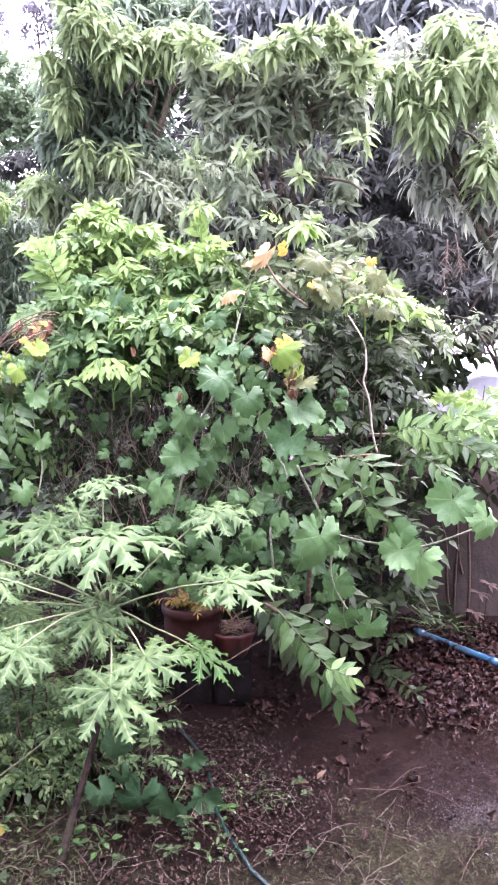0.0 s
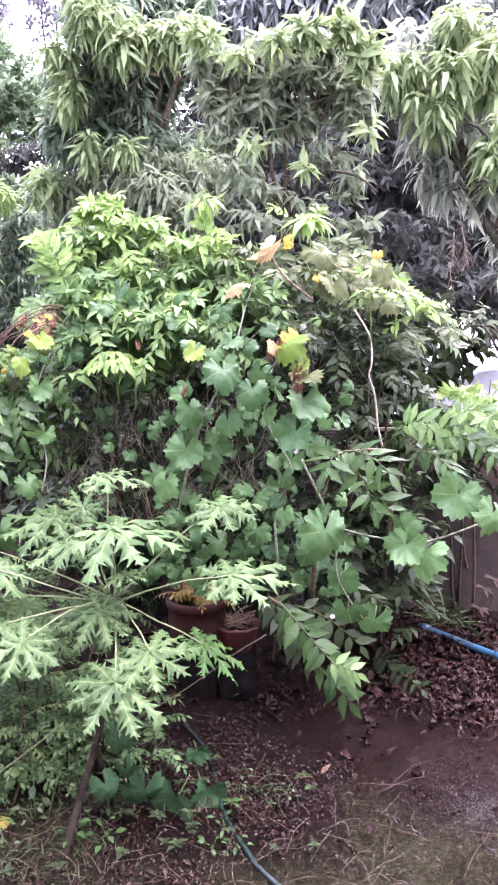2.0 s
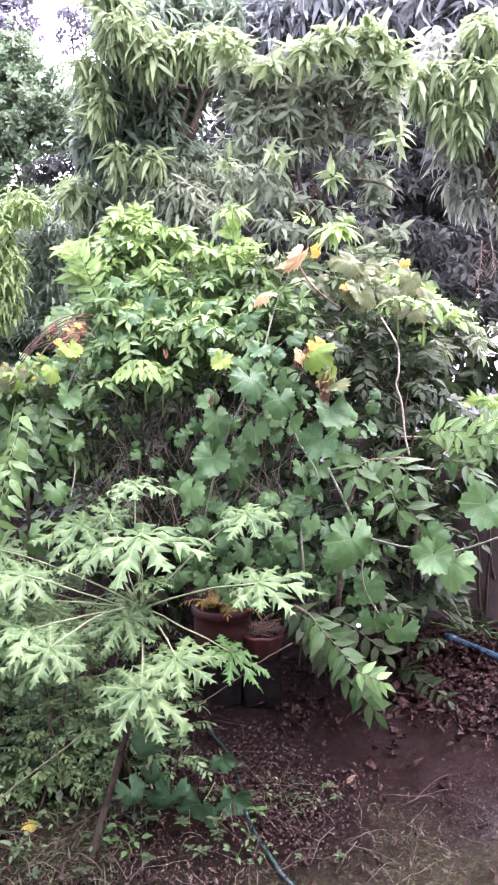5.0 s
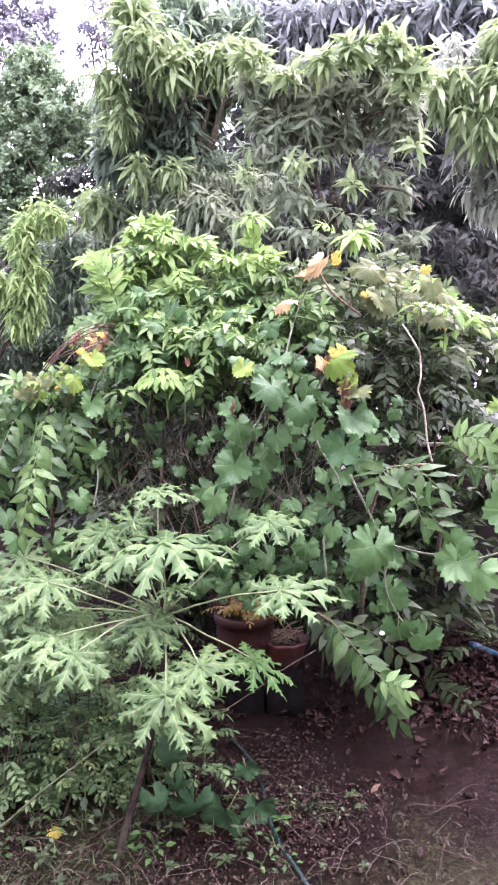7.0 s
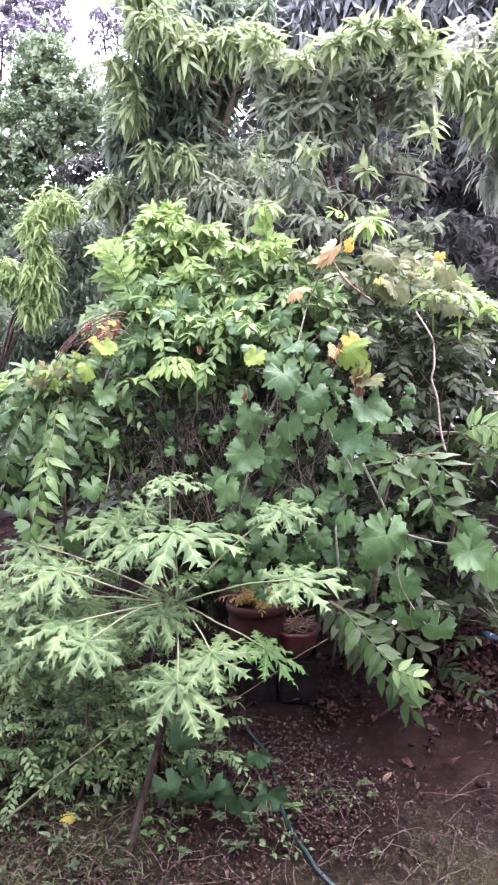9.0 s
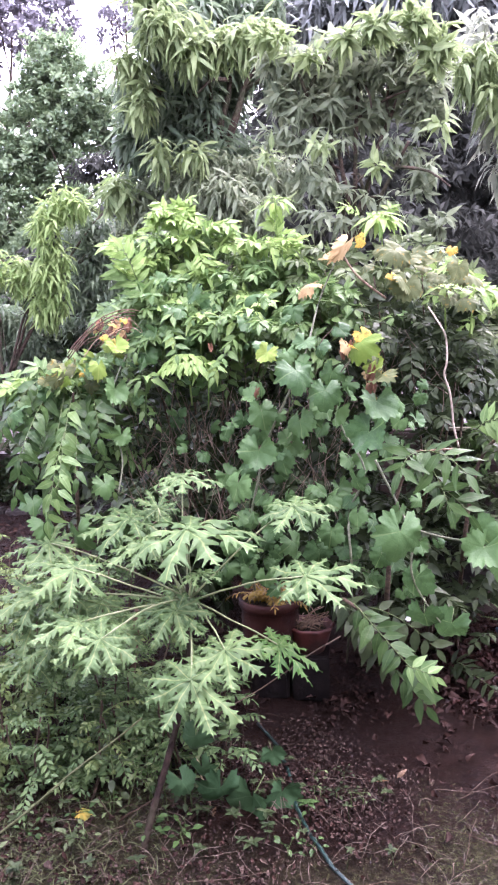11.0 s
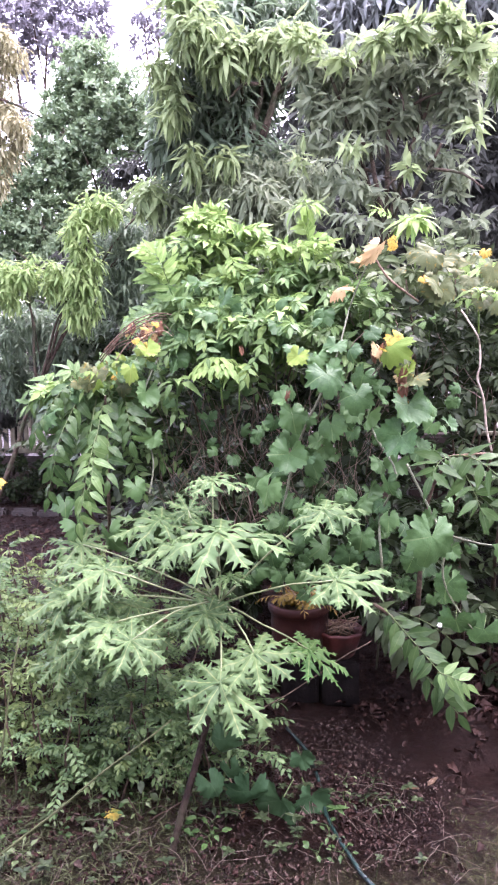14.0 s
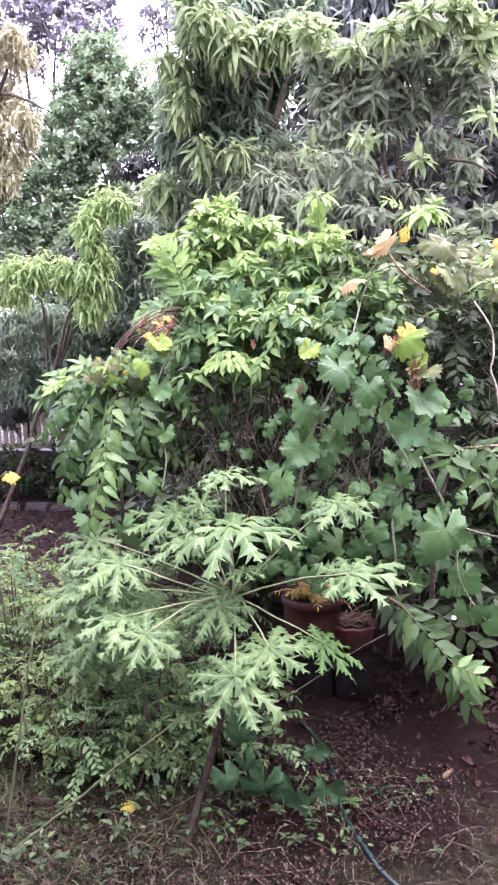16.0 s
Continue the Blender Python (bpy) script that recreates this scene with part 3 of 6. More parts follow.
def hanging_into(pile, blobs, per_area, k, size, seed, low=-1.0):
    """Umbrella-like tufts of long narrow leaves that arch out and hang down."""
    r = np.random.default_rng(seed)
    for bl in blobs:
        c, rad = np.array(bl[:3]), np.array(bl[3:6])
        mean = (rad[0] * rad[1] * rad[2]) ** (1 / 3)
        n = max(3, int(per_area * 4 * math.pi * mean ** 2))
        d = unit(r.normal(0, 1, (n, 3)))
        pos = c + d * rad * r.uniform(0.45, 1.1, (n, 1))
        g = (np.arange(k) * 2.4)[None, :] + r.uniform(0, 6.28, (n, 1)) + r.normal(0, 0.25, (n, k))
        e = np.linspace(0.5, low, k)[None, :] + r.normal(0, 0.25, (n, k)) - r.uniform(-0.15, 0.35, (n, 1))
        out = np.stack([np.cos(g) * np.cos(e), np.sin(g) * np.cos(e), np.sin(e)], -1)
        up = np.stack([0.25 * np.cos(g), 0.25 * np.sin(g), np.ones_like(g)], -1) + r.normal(0, 0.3, (n, k, 3))
        start = pos[:, None] - np.array([0, 0, 1.0]) * (np.linspace(0, 0.45, k) * size)[None, :, None]
        sz = size * r.uniform(0.7, 1.15, (n, k)) * r.uniform(0.75, 1.15, (n, 1))
        for way in range(2):
            pick = (np.arange(n * k) + (np.arange(n * k) // k)) % 2 == way
            pile.leaves(HANG[way], start.reshape(-1, 3)[pick], out.reshape(-1, 3)[pick], up.reshape(-1, 3)[pick], sz.ravel()[pick], r.uniform(0.8, 1.25, pick.sum()))


def hanging(ob, blobs, mat, per_area, k, size, seed, name="crown", label="", low=-1.0):
    p = Pile()
    hanging_into(p, blobs, per_area, k, size, seed, low)
    part_mesh(name, p.mesh(name, mat), ob, label)


# trees far behind the garden; haze is painted into their grey leaves
far_a = tree("tree", (-8.11, 17.00, -1.73), [(-6.95, 17.00, 9.25), (-7.79, 17.00, 9.08), (-5.99, 17.00, 9.28), (-7.70, 17.00, 6.30)], 0.16, "tall tree behind the garden fence, haze greyed into its leaf colour", seed=3, fork=0.55)
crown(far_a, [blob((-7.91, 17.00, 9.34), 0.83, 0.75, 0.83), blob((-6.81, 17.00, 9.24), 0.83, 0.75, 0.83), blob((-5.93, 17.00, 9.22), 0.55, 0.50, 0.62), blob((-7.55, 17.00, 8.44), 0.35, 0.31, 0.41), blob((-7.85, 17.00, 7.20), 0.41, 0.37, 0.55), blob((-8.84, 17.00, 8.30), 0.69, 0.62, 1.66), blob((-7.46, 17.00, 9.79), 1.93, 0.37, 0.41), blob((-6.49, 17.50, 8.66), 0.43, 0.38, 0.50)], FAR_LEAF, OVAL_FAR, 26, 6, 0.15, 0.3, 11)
far_b = tree("tree", (-4.34, 17.00, -1.72), [(-4.33, 17.00, 9.52), (-4.02, 17.00, 9.02), (-4.66, 17.00, 9.17)], 0.14, "tall tree behind the garden fence, haze greyed into its leaf colour", seed=4, fork=0.6)
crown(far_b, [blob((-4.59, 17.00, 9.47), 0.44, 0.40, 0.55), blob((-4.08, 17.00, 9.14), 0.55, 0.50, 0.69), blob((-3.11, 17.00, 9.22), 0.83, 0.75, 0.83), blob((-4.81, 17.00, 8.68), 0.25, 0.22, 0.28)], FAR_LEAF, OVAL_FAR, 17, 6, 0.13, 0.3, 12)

# round-crowned glossy tree
citrus = tree("tree", (-3.69, 9.80, -0.17), [(-3.49, 9.80, 5.65), (-3.17, 9.80, 4.85), (-3.97, 9.80, 4.29), (-4.49, 9.50, 3.50), (-3.61, 9.60, 3.36), (-2.77, 9.70, 4.52)], 0.11, "broad tree with glossy rounded dark green leaves", seed=5)
crown(citrus, [blob((-3.47, 9.80, 5.51), 0.30, 0.27, 0.36), blob((-3.63, 9.80, 5.12), 0.40, 0.36, 0.40), blob((-3.10, 9.70, 4.96), 0.44, 0.39, 0.44), blob((-2.73, 9.70, 4.62), 0.30, 0.27, 0.36), blob((-3.76, 9.60, 4.52), 0.47, 0.39, 0.43), blob((-3.23, 9.60, 4.40), 0.39, 0.28, 0.31), blob((-4.01, 9.50, 4.00), 0.43, 0.35, 0.39), blob((-3.52, 9.60, 3.90), 0.39, 0.28, 0.31)], CITRUS, OVAL_FAR, 230, 8, 0.08, 0.3, 13, rough=0.4)
crown(citrus, [blob((-4.49, 9.40, 3.98), 0.38, 0.35, 0.38), blob((-4.63, 9.30, 3.32), 0.53, 0.48, 0.53), blob((-3.99, 9.40, 3.26), 0.46, 0.41, 0.46), blob((-3.43, 9.40, 3.24), 0.46, 0.35, 0.38), blob((-4.39, 9.20, 2.59), 0.53, 0.41, 0.45), blob((-3.79, 9.20, 2.44), 0.45, 0.41, 0.45), blob((-2.89, 9.50, 3.54), 0.39, 0.28, 0.31), blob((-3.26, 9.20, 2.57), 0.38, 0.34, 0.45)], CITRUS, OVAL_FAR, 220, 8, 0.077, 0.3, 14, "lower_crown", rough=0.4)

# drooping tree by the fence
mango_w = tree("mango_tree", (-3.46, 6.25, 0.00), [(-2.16, 6.20, 2.94), (-1.66, 6.40, 3.05), (-2.87, 6.20, 2.45), (-2.26, 6.10, 2.32), (-1.94, 6.40, 2.58)], 0.026, "mango tree with drooping leaves and pale young tips", "tree", seed=6, group="mango trees")
hanging(mango_w, [blob((-2.02, 6.50, 2.65), 0.27, 0.24, 0.27), blob((-2.01, 6.40, 2.24), 0.24, 0.21, 0.31), blob((-1.68, 6.80, 2.67), 0.28, 0.25, 0.28), blob((-1.78, 6.70, 2.25), 0.22, 0.20, 0.27), blob((-3.10, 6.60, 1.93), 0.38, 0.22, 0.24), blob((-2.65, 6.60, 1.76), 0.32, 0.24, 0.27), blob((-3.45, 6.90, 1.50), 0.34, 0.25, 0.28), blob((-2.96, 7.00, 1.26), 0.40, 0.26, 0.29), blob((-3.80, 6.60, 1.90), 0.32, 0.29, 0.38), blob((-2.27, 6.70, 1.80), 0.27, 0.20, 0.22)], MANGO, 110, 9, 0.115, 15)
hanging(mango_w, [blob((-2.12, 6.00, 2.88), 0.20, 0.12, 0.14), blob((-2.22, 5.90, 2.66), 0.11, 0.10, 0.19), blob((-2.17, 5.85, 2.33), 0.13, 0.12, 0.26), blob((-2.23, 5.90, 2.06), 0.14, 0.12, 0.17), blob((-1.61, 6.20, 3.05), 0.20, 0.13, 0.14), blob((-1.44, 6.20, 2.90), 0.15, 0.14, 0.15), blob((-2.78, 6.00, 2.40), 0.37, 0.10, 0.11), blob((-3.00, 6.00, 2.24), 0.20, 0.11, 0.12), blob((-2.48, 6.00, 2.32), 0.15, 0.11, 0.12)], MANGO_LIME, 125, 9, 0.116, 16, "young_leaves", "pale yellow-green young leaves")
mango_f = tree("mango_tree", (-5.10, 7.20, 0.17), [(-3.27, 7.00, 4.65), (-3.27, 7.00, 3.86), (-3.88, 7.10, 4.47)], 0.07, "mango tree with rust-tinged young leaves", "tree", seed=7, fork=0.6, group="mango trees")
hanging(mango_f, [blob((-3.31, 7.00, 4.60), 0.22, 0.20, 0.23), blob((-3.39, 7.00, 3.87), 0.28, 0.25, 0.29), blob((-3.83, 7.10, 4.31), 0.35, 0.31, 0.64), blob((-3.54, 7.00, 3.40), 0.20, 0.18, 0.23), blob((-3.41, 7.10, 4.22), 0.12, 0.10, 0.17)], MANGO_RUST, 100, 9, 0.11, 17, "crown", "rust-tinged young leaves")

# large drooping tree behind the shrubs
mango_c = tree("mango_tree", (-0.52, 5.72, 0.00), [(-0.96, 5.30, 3.96), (-1.15, 5.20, 3.47), (-0.74, 5.30, 3.45), (-0.57, 5.40, 3.71), (-1.08, 5.20, 2.81), (-0.32, 5.40, 3.78), (-0.66, 5.50, 4.19)], 0.06, "large mango tree with hanging clusters of long leaves", "tree", seed=8, fork=0.8, group="mango trees")
hanging(mango_c, [blob((-0.96, 5.30, 3.88), 0.26, 0.22, 0.24), blob((-1.19, 5.30, 3.50), 0.20, 0.18, 0.22), blob((-0.93, 5.30, 3.49), 0.24, 0.20, 0.22), blob((-1.11, 5.40, 3.26), 0.22, 0.18, 0.20), blob((-0.75, 5.50, 3.76), 0.18, 0.16, 0.18), blob((-0.50, 5.50, 3.87), 0.20, 0.16, 0.18), blob((-0.64, 5.60, 3.67), 0.16, 0.14, 0.16), blob((-0.80, 5.60, 4.16), 0.23, 0.21, 0.23), blob((-1.35, 5.40, 3.22), 0.11, 0.10, 0.22), blob((-0.29, 5.50, 3.74), 0.18, 0.14, 0.16), blob((-0.43, 5.70, 4.15), 0.19, 0.17, 0.19), blob((-0.86, 5.40, 3.17), 0.24, 0.18, 0.20), blob((-0.60, 5.60, 3.10), 0.18, 0.14, 0.16), blob((-0.77, 5.60, 3.39), 0.18, 0.17, 0.18), blob((-0.97, 5.30, 3.03), 0.22, 0.14, 0.15)], MANGO, 96, 11, 0.145, 18)
hanging(mango_c, [blob((-0.86, 5.10, 2.70), 0.21, 0.15, 0.17), blob((-0.61, 5.00, 2.64), 0.19, 0.15, 0.16), blob((-0.75, 5.00, 2.45), 0.21, 0.15, 0.16), blob((-1.12, 5.40, 2.90), 0.20, 0.12, 0.13), blob((-0.52, 5.30, 2.86), 0.17, 0.16, 0.17), blob((-0.38, 5.00, 2.52), 0.16, 0.13, 0.14), blob((-1.29, 5.40, 2.74), 0.20, 0.16, 0.18), blob((-1.41, 5.50, 2.47), 0.18, 0.16, 0.18), blob((-0.58, 5.00, 2.30), 0.19, 0.11, 0.12), blob((-0.75, 5.20, 2.88), 0.26, 0.13, 0.15), blob((-0.33, 5.40, 2.92), 0.18, 0.16, 0.18), blob((-1.04, 5.20, 2.53), 0.21, 0.15, 0.17)], TREE_LEAF, 125, 9, 0.108, 19, "lower_crown")
hanging(mango_c, [blob((-1.07, 5.00, 3.98), 0.12, 0.10, 0.21), blob((-0.96, 4.90, 3.73), 0.15, 0.13, 0.14), blob((-0.85, 4.90, 3.60), 0.10, 0.09, 0.12), blob((-1.24, 5.00, 3.58), 0.12, 0.08, 0.09), blob((-0.54, 5.00, 3.68), 0.13, 0.09, 0.10), blob((-1.18, 5.00, 3.36), 0.09, 0.08, 0.12), blob((-0.37, 5.00, 3.73), 0.12, 0.07, 0.07), blob((-1.05, 5.00, 2.95), 0.07, 0.06, 0.10), blob((-0.84, 5.00, 2.96), 0.09, 0.07, 0.07), blob((-1.41, 5.20, 2.80), 0.13, 0.08, 0.09), blob((-0.71, 5.00, 3.67), 0.12, 0.07, 0.08)], MANGO_PALE, 115, 9, 0.145, 20, "young_leaves", "pale yellow-green young leaves")

# olive tree over the shrubs
olive = tree("tree", (0.24, 5.05, 0.00), [(0.27, 4.50, 3.37), (-0.13, 4.40, 3.25), (0.64, 4.50, 3.32), (0.07, 4.30, 2.80), (0.52, 4.30, 2.76), (0.36, 4.30, 2.57), (-0.19, 4.40, 2.90)], 0.032, "small tree with pale olive leaves above the shrubs", seed=9, fork=0.74)
crown(olive, [blob((-0.16, 4.50, 3.32), 0.19, 0.11, 0.12), blob((0.11, 4.50, 3.28), 0.20, 0.15, 0.17), blob((0.37, 4.50, 3.30), 0.20, 0.15, 0.17), blob((0.61, 4.50, 3.20), 0.15, 0.13, 0.15), blob((0.07, 4.50, 3.05), 0.19, 0.12, 0.13), blob((0.35, 4.60, 3.09), 0.23, 0.12, 0.13), blob((-0.13, 4.50, 3.06), 0.15, 0.12, 0.13), blob((0.64, 4.50, 3.00), 0.11, 0.10, 0.13)], TREE_LEAF, ARCHED, 150, 8, 0.106, 0.6, 21, rough=0.4, inner=0.25)
crown(olive, [blob((-0.19, 4.40, 2.84), 0.16, 0.09, 0.10), blob((0.04, 4.40, 2.80), 0.16, 0.10, 0.11), blob((-0.09, 4.30, 2.61), 0.18, 0.10, 0.11), blob((0.11, 4.30, 2.53), 0.14, 0.08, 0.09), blob((0.50, 4.40, 2.75), 0.15, 0.09, 0.10), blob((0.60, 4.40, 2.59), 0.15, 0.10, 0.11), blob((0.37, 4.30, 2.41), 0.18, 0.07, 0.08), blob((-0.19, 4.30, 2.46), 0.16, 0.08, 0.09), blob((0.07, 4.20, 2.34), 0.16, 0.06, 0.07), blob((0.63, 4.30, 2.34), 0.12, 0.08, 0.09)], TREE_LEAF, ARCHED, 105, 7, 0.088, 0.9, 25, "lower_crown", rough=0.45, inner=0.25)
crown(olive, [blob((-0.22, 4.30, 3.37), 0.11, 0.04, 0.04), blob((-0.04, 4.20, 3.23), 0.10, 0.03, 0.03), blob((0.18, 4.20, 3.30), 0.09, 0.04, 0.04), blob((0.35, 4.20, 3.35), 0.09, 0.05, 0.06), blob((0.55, 4.20, 3.36), 0.10, 0.06, 0.06), blob((0.66, 4.20, 3.21), 0.07, 0.06, 0.14)], MANGO_PALE, ARCHED, 230, 7, 0.11, 0.5, 22, "young_leaves", "pale lime young leaves on the top shoots", inner=0.3)
for k, bl in enumerate((blob((0.67, 4.10, 2.80), 0.05, 0.02, 0.02), blob((-0.26, 4.10, 2.68), 0.05, 0.02, 0.02), blob((-0.21, 4.00, 2.40), 0.07, 0.02, 0.03), blob((0.33, 4.10, 2.60), 0.04, 0.02, 0.02), blob((0.01, 4.10, 2.72), 0.07, 0.03, 0.03))):
    crown(olive, [bl], MANGO_PALE, ARCHED, 260, 6, 0.095, 0.5, 28 + k, "young_shoot", "pale young leaves on a shoot tip", inner=0.3)

# tree at the wall; its main crown is paled to carry haze
mango_e = tree("mango_tree", (2.62, 4.73, 0.00), [(1.20, 5.20, 3.67), (1.59, 5.20, 3.56), (1.13, 5.20, 3.15), (1.40, 5.00, 2.73), (1.63, 5.00, 2.84)], 0.07, "mango tree by the wall, haze paled into its long leaves", "tree", seed=10, fork=0.6, group="mango trees")
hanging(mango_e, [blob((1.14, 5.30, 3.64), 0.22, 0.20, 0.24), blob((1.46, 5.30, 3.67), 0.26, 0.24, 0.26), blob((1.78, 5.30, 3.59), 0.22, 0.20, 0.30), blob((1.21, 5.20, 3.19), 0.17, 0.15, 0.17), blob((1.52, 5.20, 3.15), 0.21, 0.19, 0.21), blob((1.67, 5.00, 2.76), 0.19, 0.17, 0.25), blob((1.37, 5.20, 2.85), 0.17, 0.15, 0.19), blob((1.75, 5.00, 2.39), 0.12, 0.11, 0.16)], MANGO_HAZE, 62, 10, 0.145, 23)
hanging(mango_e, [blob((0.99, 4.90, 3.41), 0.12, 0.11, 0.14), blob((1.12, 4.80, 3.17), 0.14, 0.09, 0.10), blob((1.30, 4.80, 3.34), 0.12, 0.11, 0.14), blob((1.54, 4.90, 3.41), 0.14, 0.13, 0.20), blob((1.38, 5.00, 3.73), 0.21, 0.13, 0.14), blob((1.56, 4.80, 2.93), 0.10, 0.09, 0.14)], MANGO_PALE, 90, 9, 0.155, 24, "young_leaves", "pale young leaves")

pr = random.Random(77)
for top, low in (((1.28, 4.60, 2.32), (1.27, 4.60, 1.98)), ((1.34, 4.65, 2.36), (1.39, 4.65, 2.13))):
    pz = Pile()
    pz.tube(bow(top, low, 0.0, 8, 0.01, 5), 0.004, 0.002, 5)
    for k in range(26):
        s = pr.uniform(0.15, 1.0)
        a = Vector(top).lerp(Vector(low), s)
        pz.tube(bow(a, a + Vector((pr.uniform(-0.06, 0.06), pr.uniform(-0.05, 0.05), pr.uniform(-0.1, -0.02))), 0.01, 5, 0.004, k), 0.0022, 0.0012, 4)
    part_mesh("flower_stalk", pz.mesh("flower_stalk", TANGLE_TWIG), mango_e, "dry hanging flower stalk")

# tall tree behind the others, its leaves tinted blue for rain haze
mango_n = tree("mango_tree", (1.60, 7.90, 0.00), [(-0.41, 7.60, 4.98), (0.09, 7.40, 4.93), (0.56, 7.20, 4.87), (1.03, 7.20, 4.80), (1.56, 7.00, 4.74)], 0.08, "tall mango tree behind the garden, bluish haze in its leaf colour", "tree", seed=12, fork=0.7, group="mango trees")
hanging(mango_n, [blob((-0.41, 7.60, 4.98), 0.37, 0.28, 0.31), blob((0.09, 7.40, 4.90), 0.30, 0.25, 0.27), blob((0.51, 7.20, 4.84), 0.35, 0.24, 0.27), blob((0.93, 7.20, 4.78), 0.35, 0.27, 0.29), blob((1.31, 7.00, 4.72), 0.34, 0.28, 0.32), blob((1.66, 7.00, 4.76), 0.29, 0.26, 0.32), blob((-1.21, 7.60, 5.20), 0.37, 0.25, 0.28), blob((1.89, 7.00, 4.72), 0.46, 0.21, 0.23)], MANGO_FAR_HAZE, 62, 10, 0.2, 36)

# deep woods that close the garden, coloured dark grey for shade and haze
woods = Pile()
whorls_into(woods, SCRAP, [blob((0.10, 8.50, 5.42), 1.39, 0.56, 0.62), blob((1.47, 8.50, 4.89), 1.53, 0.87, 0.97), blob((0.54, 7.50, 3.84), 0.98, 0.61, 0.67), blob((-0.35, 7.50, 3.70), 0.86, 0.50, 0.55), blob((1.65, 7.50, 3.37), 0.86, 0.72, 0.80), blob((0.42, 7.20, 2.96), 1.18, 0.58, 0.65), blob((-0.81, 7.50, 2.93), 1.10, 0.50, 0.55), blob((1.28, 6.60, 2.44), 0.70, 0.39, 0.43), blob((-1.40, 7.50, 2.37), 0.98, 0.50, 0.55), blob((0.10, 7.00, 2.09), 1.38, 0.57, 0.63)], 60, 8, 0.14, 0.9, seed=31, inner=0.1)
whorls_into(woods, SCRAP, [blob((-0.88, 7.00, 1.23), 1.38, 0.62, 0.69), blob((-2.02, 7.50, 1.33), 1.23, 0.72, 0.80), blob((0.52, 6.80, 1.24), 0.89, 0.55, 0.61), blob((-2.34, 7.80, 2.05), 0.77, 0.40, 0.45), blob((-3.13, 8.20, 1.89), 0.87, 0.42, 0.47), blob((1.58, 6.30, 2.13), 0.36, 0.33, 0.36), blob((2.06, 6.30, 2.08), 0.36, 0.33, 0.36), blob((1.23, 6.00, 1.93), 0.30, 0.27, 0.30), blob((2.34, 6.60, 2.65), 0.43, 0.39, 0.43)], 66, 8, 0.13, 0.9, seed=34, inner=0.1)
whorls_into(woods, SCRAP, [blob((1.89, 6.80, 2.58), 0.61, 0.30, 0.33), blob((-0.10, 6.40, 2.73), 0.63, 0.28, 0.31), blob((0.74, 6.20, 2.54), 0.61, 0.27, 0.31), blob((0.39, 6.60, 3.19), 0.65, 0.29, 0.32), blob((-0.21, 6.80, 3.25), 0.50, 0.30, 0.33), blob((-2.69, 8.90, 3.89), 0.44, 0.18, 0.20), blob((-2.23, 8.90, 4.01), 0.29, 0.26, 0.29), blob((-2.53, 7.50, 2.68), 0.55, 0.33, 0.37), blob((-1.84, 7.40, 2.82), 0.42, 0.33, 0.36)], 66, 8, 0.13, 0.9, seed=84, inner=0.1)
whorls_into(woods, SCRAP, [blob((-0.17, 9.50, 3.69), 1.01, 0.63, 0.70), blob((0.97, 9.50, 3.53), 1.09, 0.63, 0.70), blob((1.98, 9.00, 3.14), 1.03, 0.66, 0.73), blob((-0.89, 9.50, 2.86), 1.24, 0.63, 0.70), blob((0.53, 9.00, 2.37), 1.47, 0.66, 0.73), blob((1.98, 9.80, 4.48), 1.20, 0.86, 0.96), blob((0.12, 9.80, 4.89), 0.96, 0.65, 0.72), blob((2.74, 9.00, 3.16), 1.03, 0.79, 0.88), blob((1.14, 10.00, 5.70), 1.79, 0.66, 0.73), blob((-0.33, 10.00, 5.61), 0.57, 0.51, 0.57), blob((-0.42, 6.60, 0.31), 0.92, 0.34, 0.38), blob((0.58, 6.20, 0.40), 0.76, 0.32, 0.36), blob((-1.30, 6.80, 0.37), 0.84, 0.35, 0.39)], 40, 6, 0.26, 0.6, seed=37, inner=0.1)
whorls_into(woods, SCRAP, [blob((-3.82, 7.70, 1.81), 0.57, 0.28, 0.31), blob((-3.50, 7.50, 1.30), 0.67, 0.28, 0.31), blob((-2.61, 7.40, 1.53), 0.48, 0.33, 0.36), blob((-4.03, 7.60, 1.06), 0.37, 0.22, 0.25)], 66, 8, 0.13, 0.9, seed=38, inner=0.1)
lone("woods", woods.mesh("woods", WOODS_LEAF), "dense foliage at the back of the garden, shade put into its colour", "foliage", kind="stuff")

# ---- the middle shrubs ----
def shrub(name, base, label, seed):
    return thing(name, base, label, "shrub", "garden shrubs")


def shrub_parts(ob, stems_to, lime, green, seed, dark=(), green_mat=SHRUB):
    leaf, lm, dk = Pile(), Pile(), Pile()
    base = np.array(ob.location)
    r = np.random.default_rng(seed)
    for i, tip in enumerate(stems_to):
        st = Pile()
        st.tube(bow(base + r.normal(0, 0.06, 3) * (1, 1, 0), tip, 0.1, 10, 0.03, seed + i), 0.011, 0.003, 5)
        part_mesh("stem", st.mesh("stem", DARK_TWIG), ob)
    if green:
        fronds_over(leaf, leaf, green, 120, 0.2, 12, 0.064, 0.6, seed, lift=0.7, jitter=0.5, face=(0, -0.6, 0.75))
        part_mesh("crown", leaf.mesh("crown", green_mat), ob)
    if lime:
        fronds_over(lm, lm, lime, 115, 0.15, 10, 0.066, 0.5, seed + 1, lift=1.1, jitter=0.8, face=(0, -0.5, 0.8))
        part_mesh("young_leaves", lm.mesh("young_leaves", SHRUB_LIME), ob, "lime green young leaves")
    # inner leaves carry the crown's shade in their colour
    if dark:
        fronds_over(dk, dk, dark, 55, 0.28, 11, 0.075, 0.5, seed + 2)
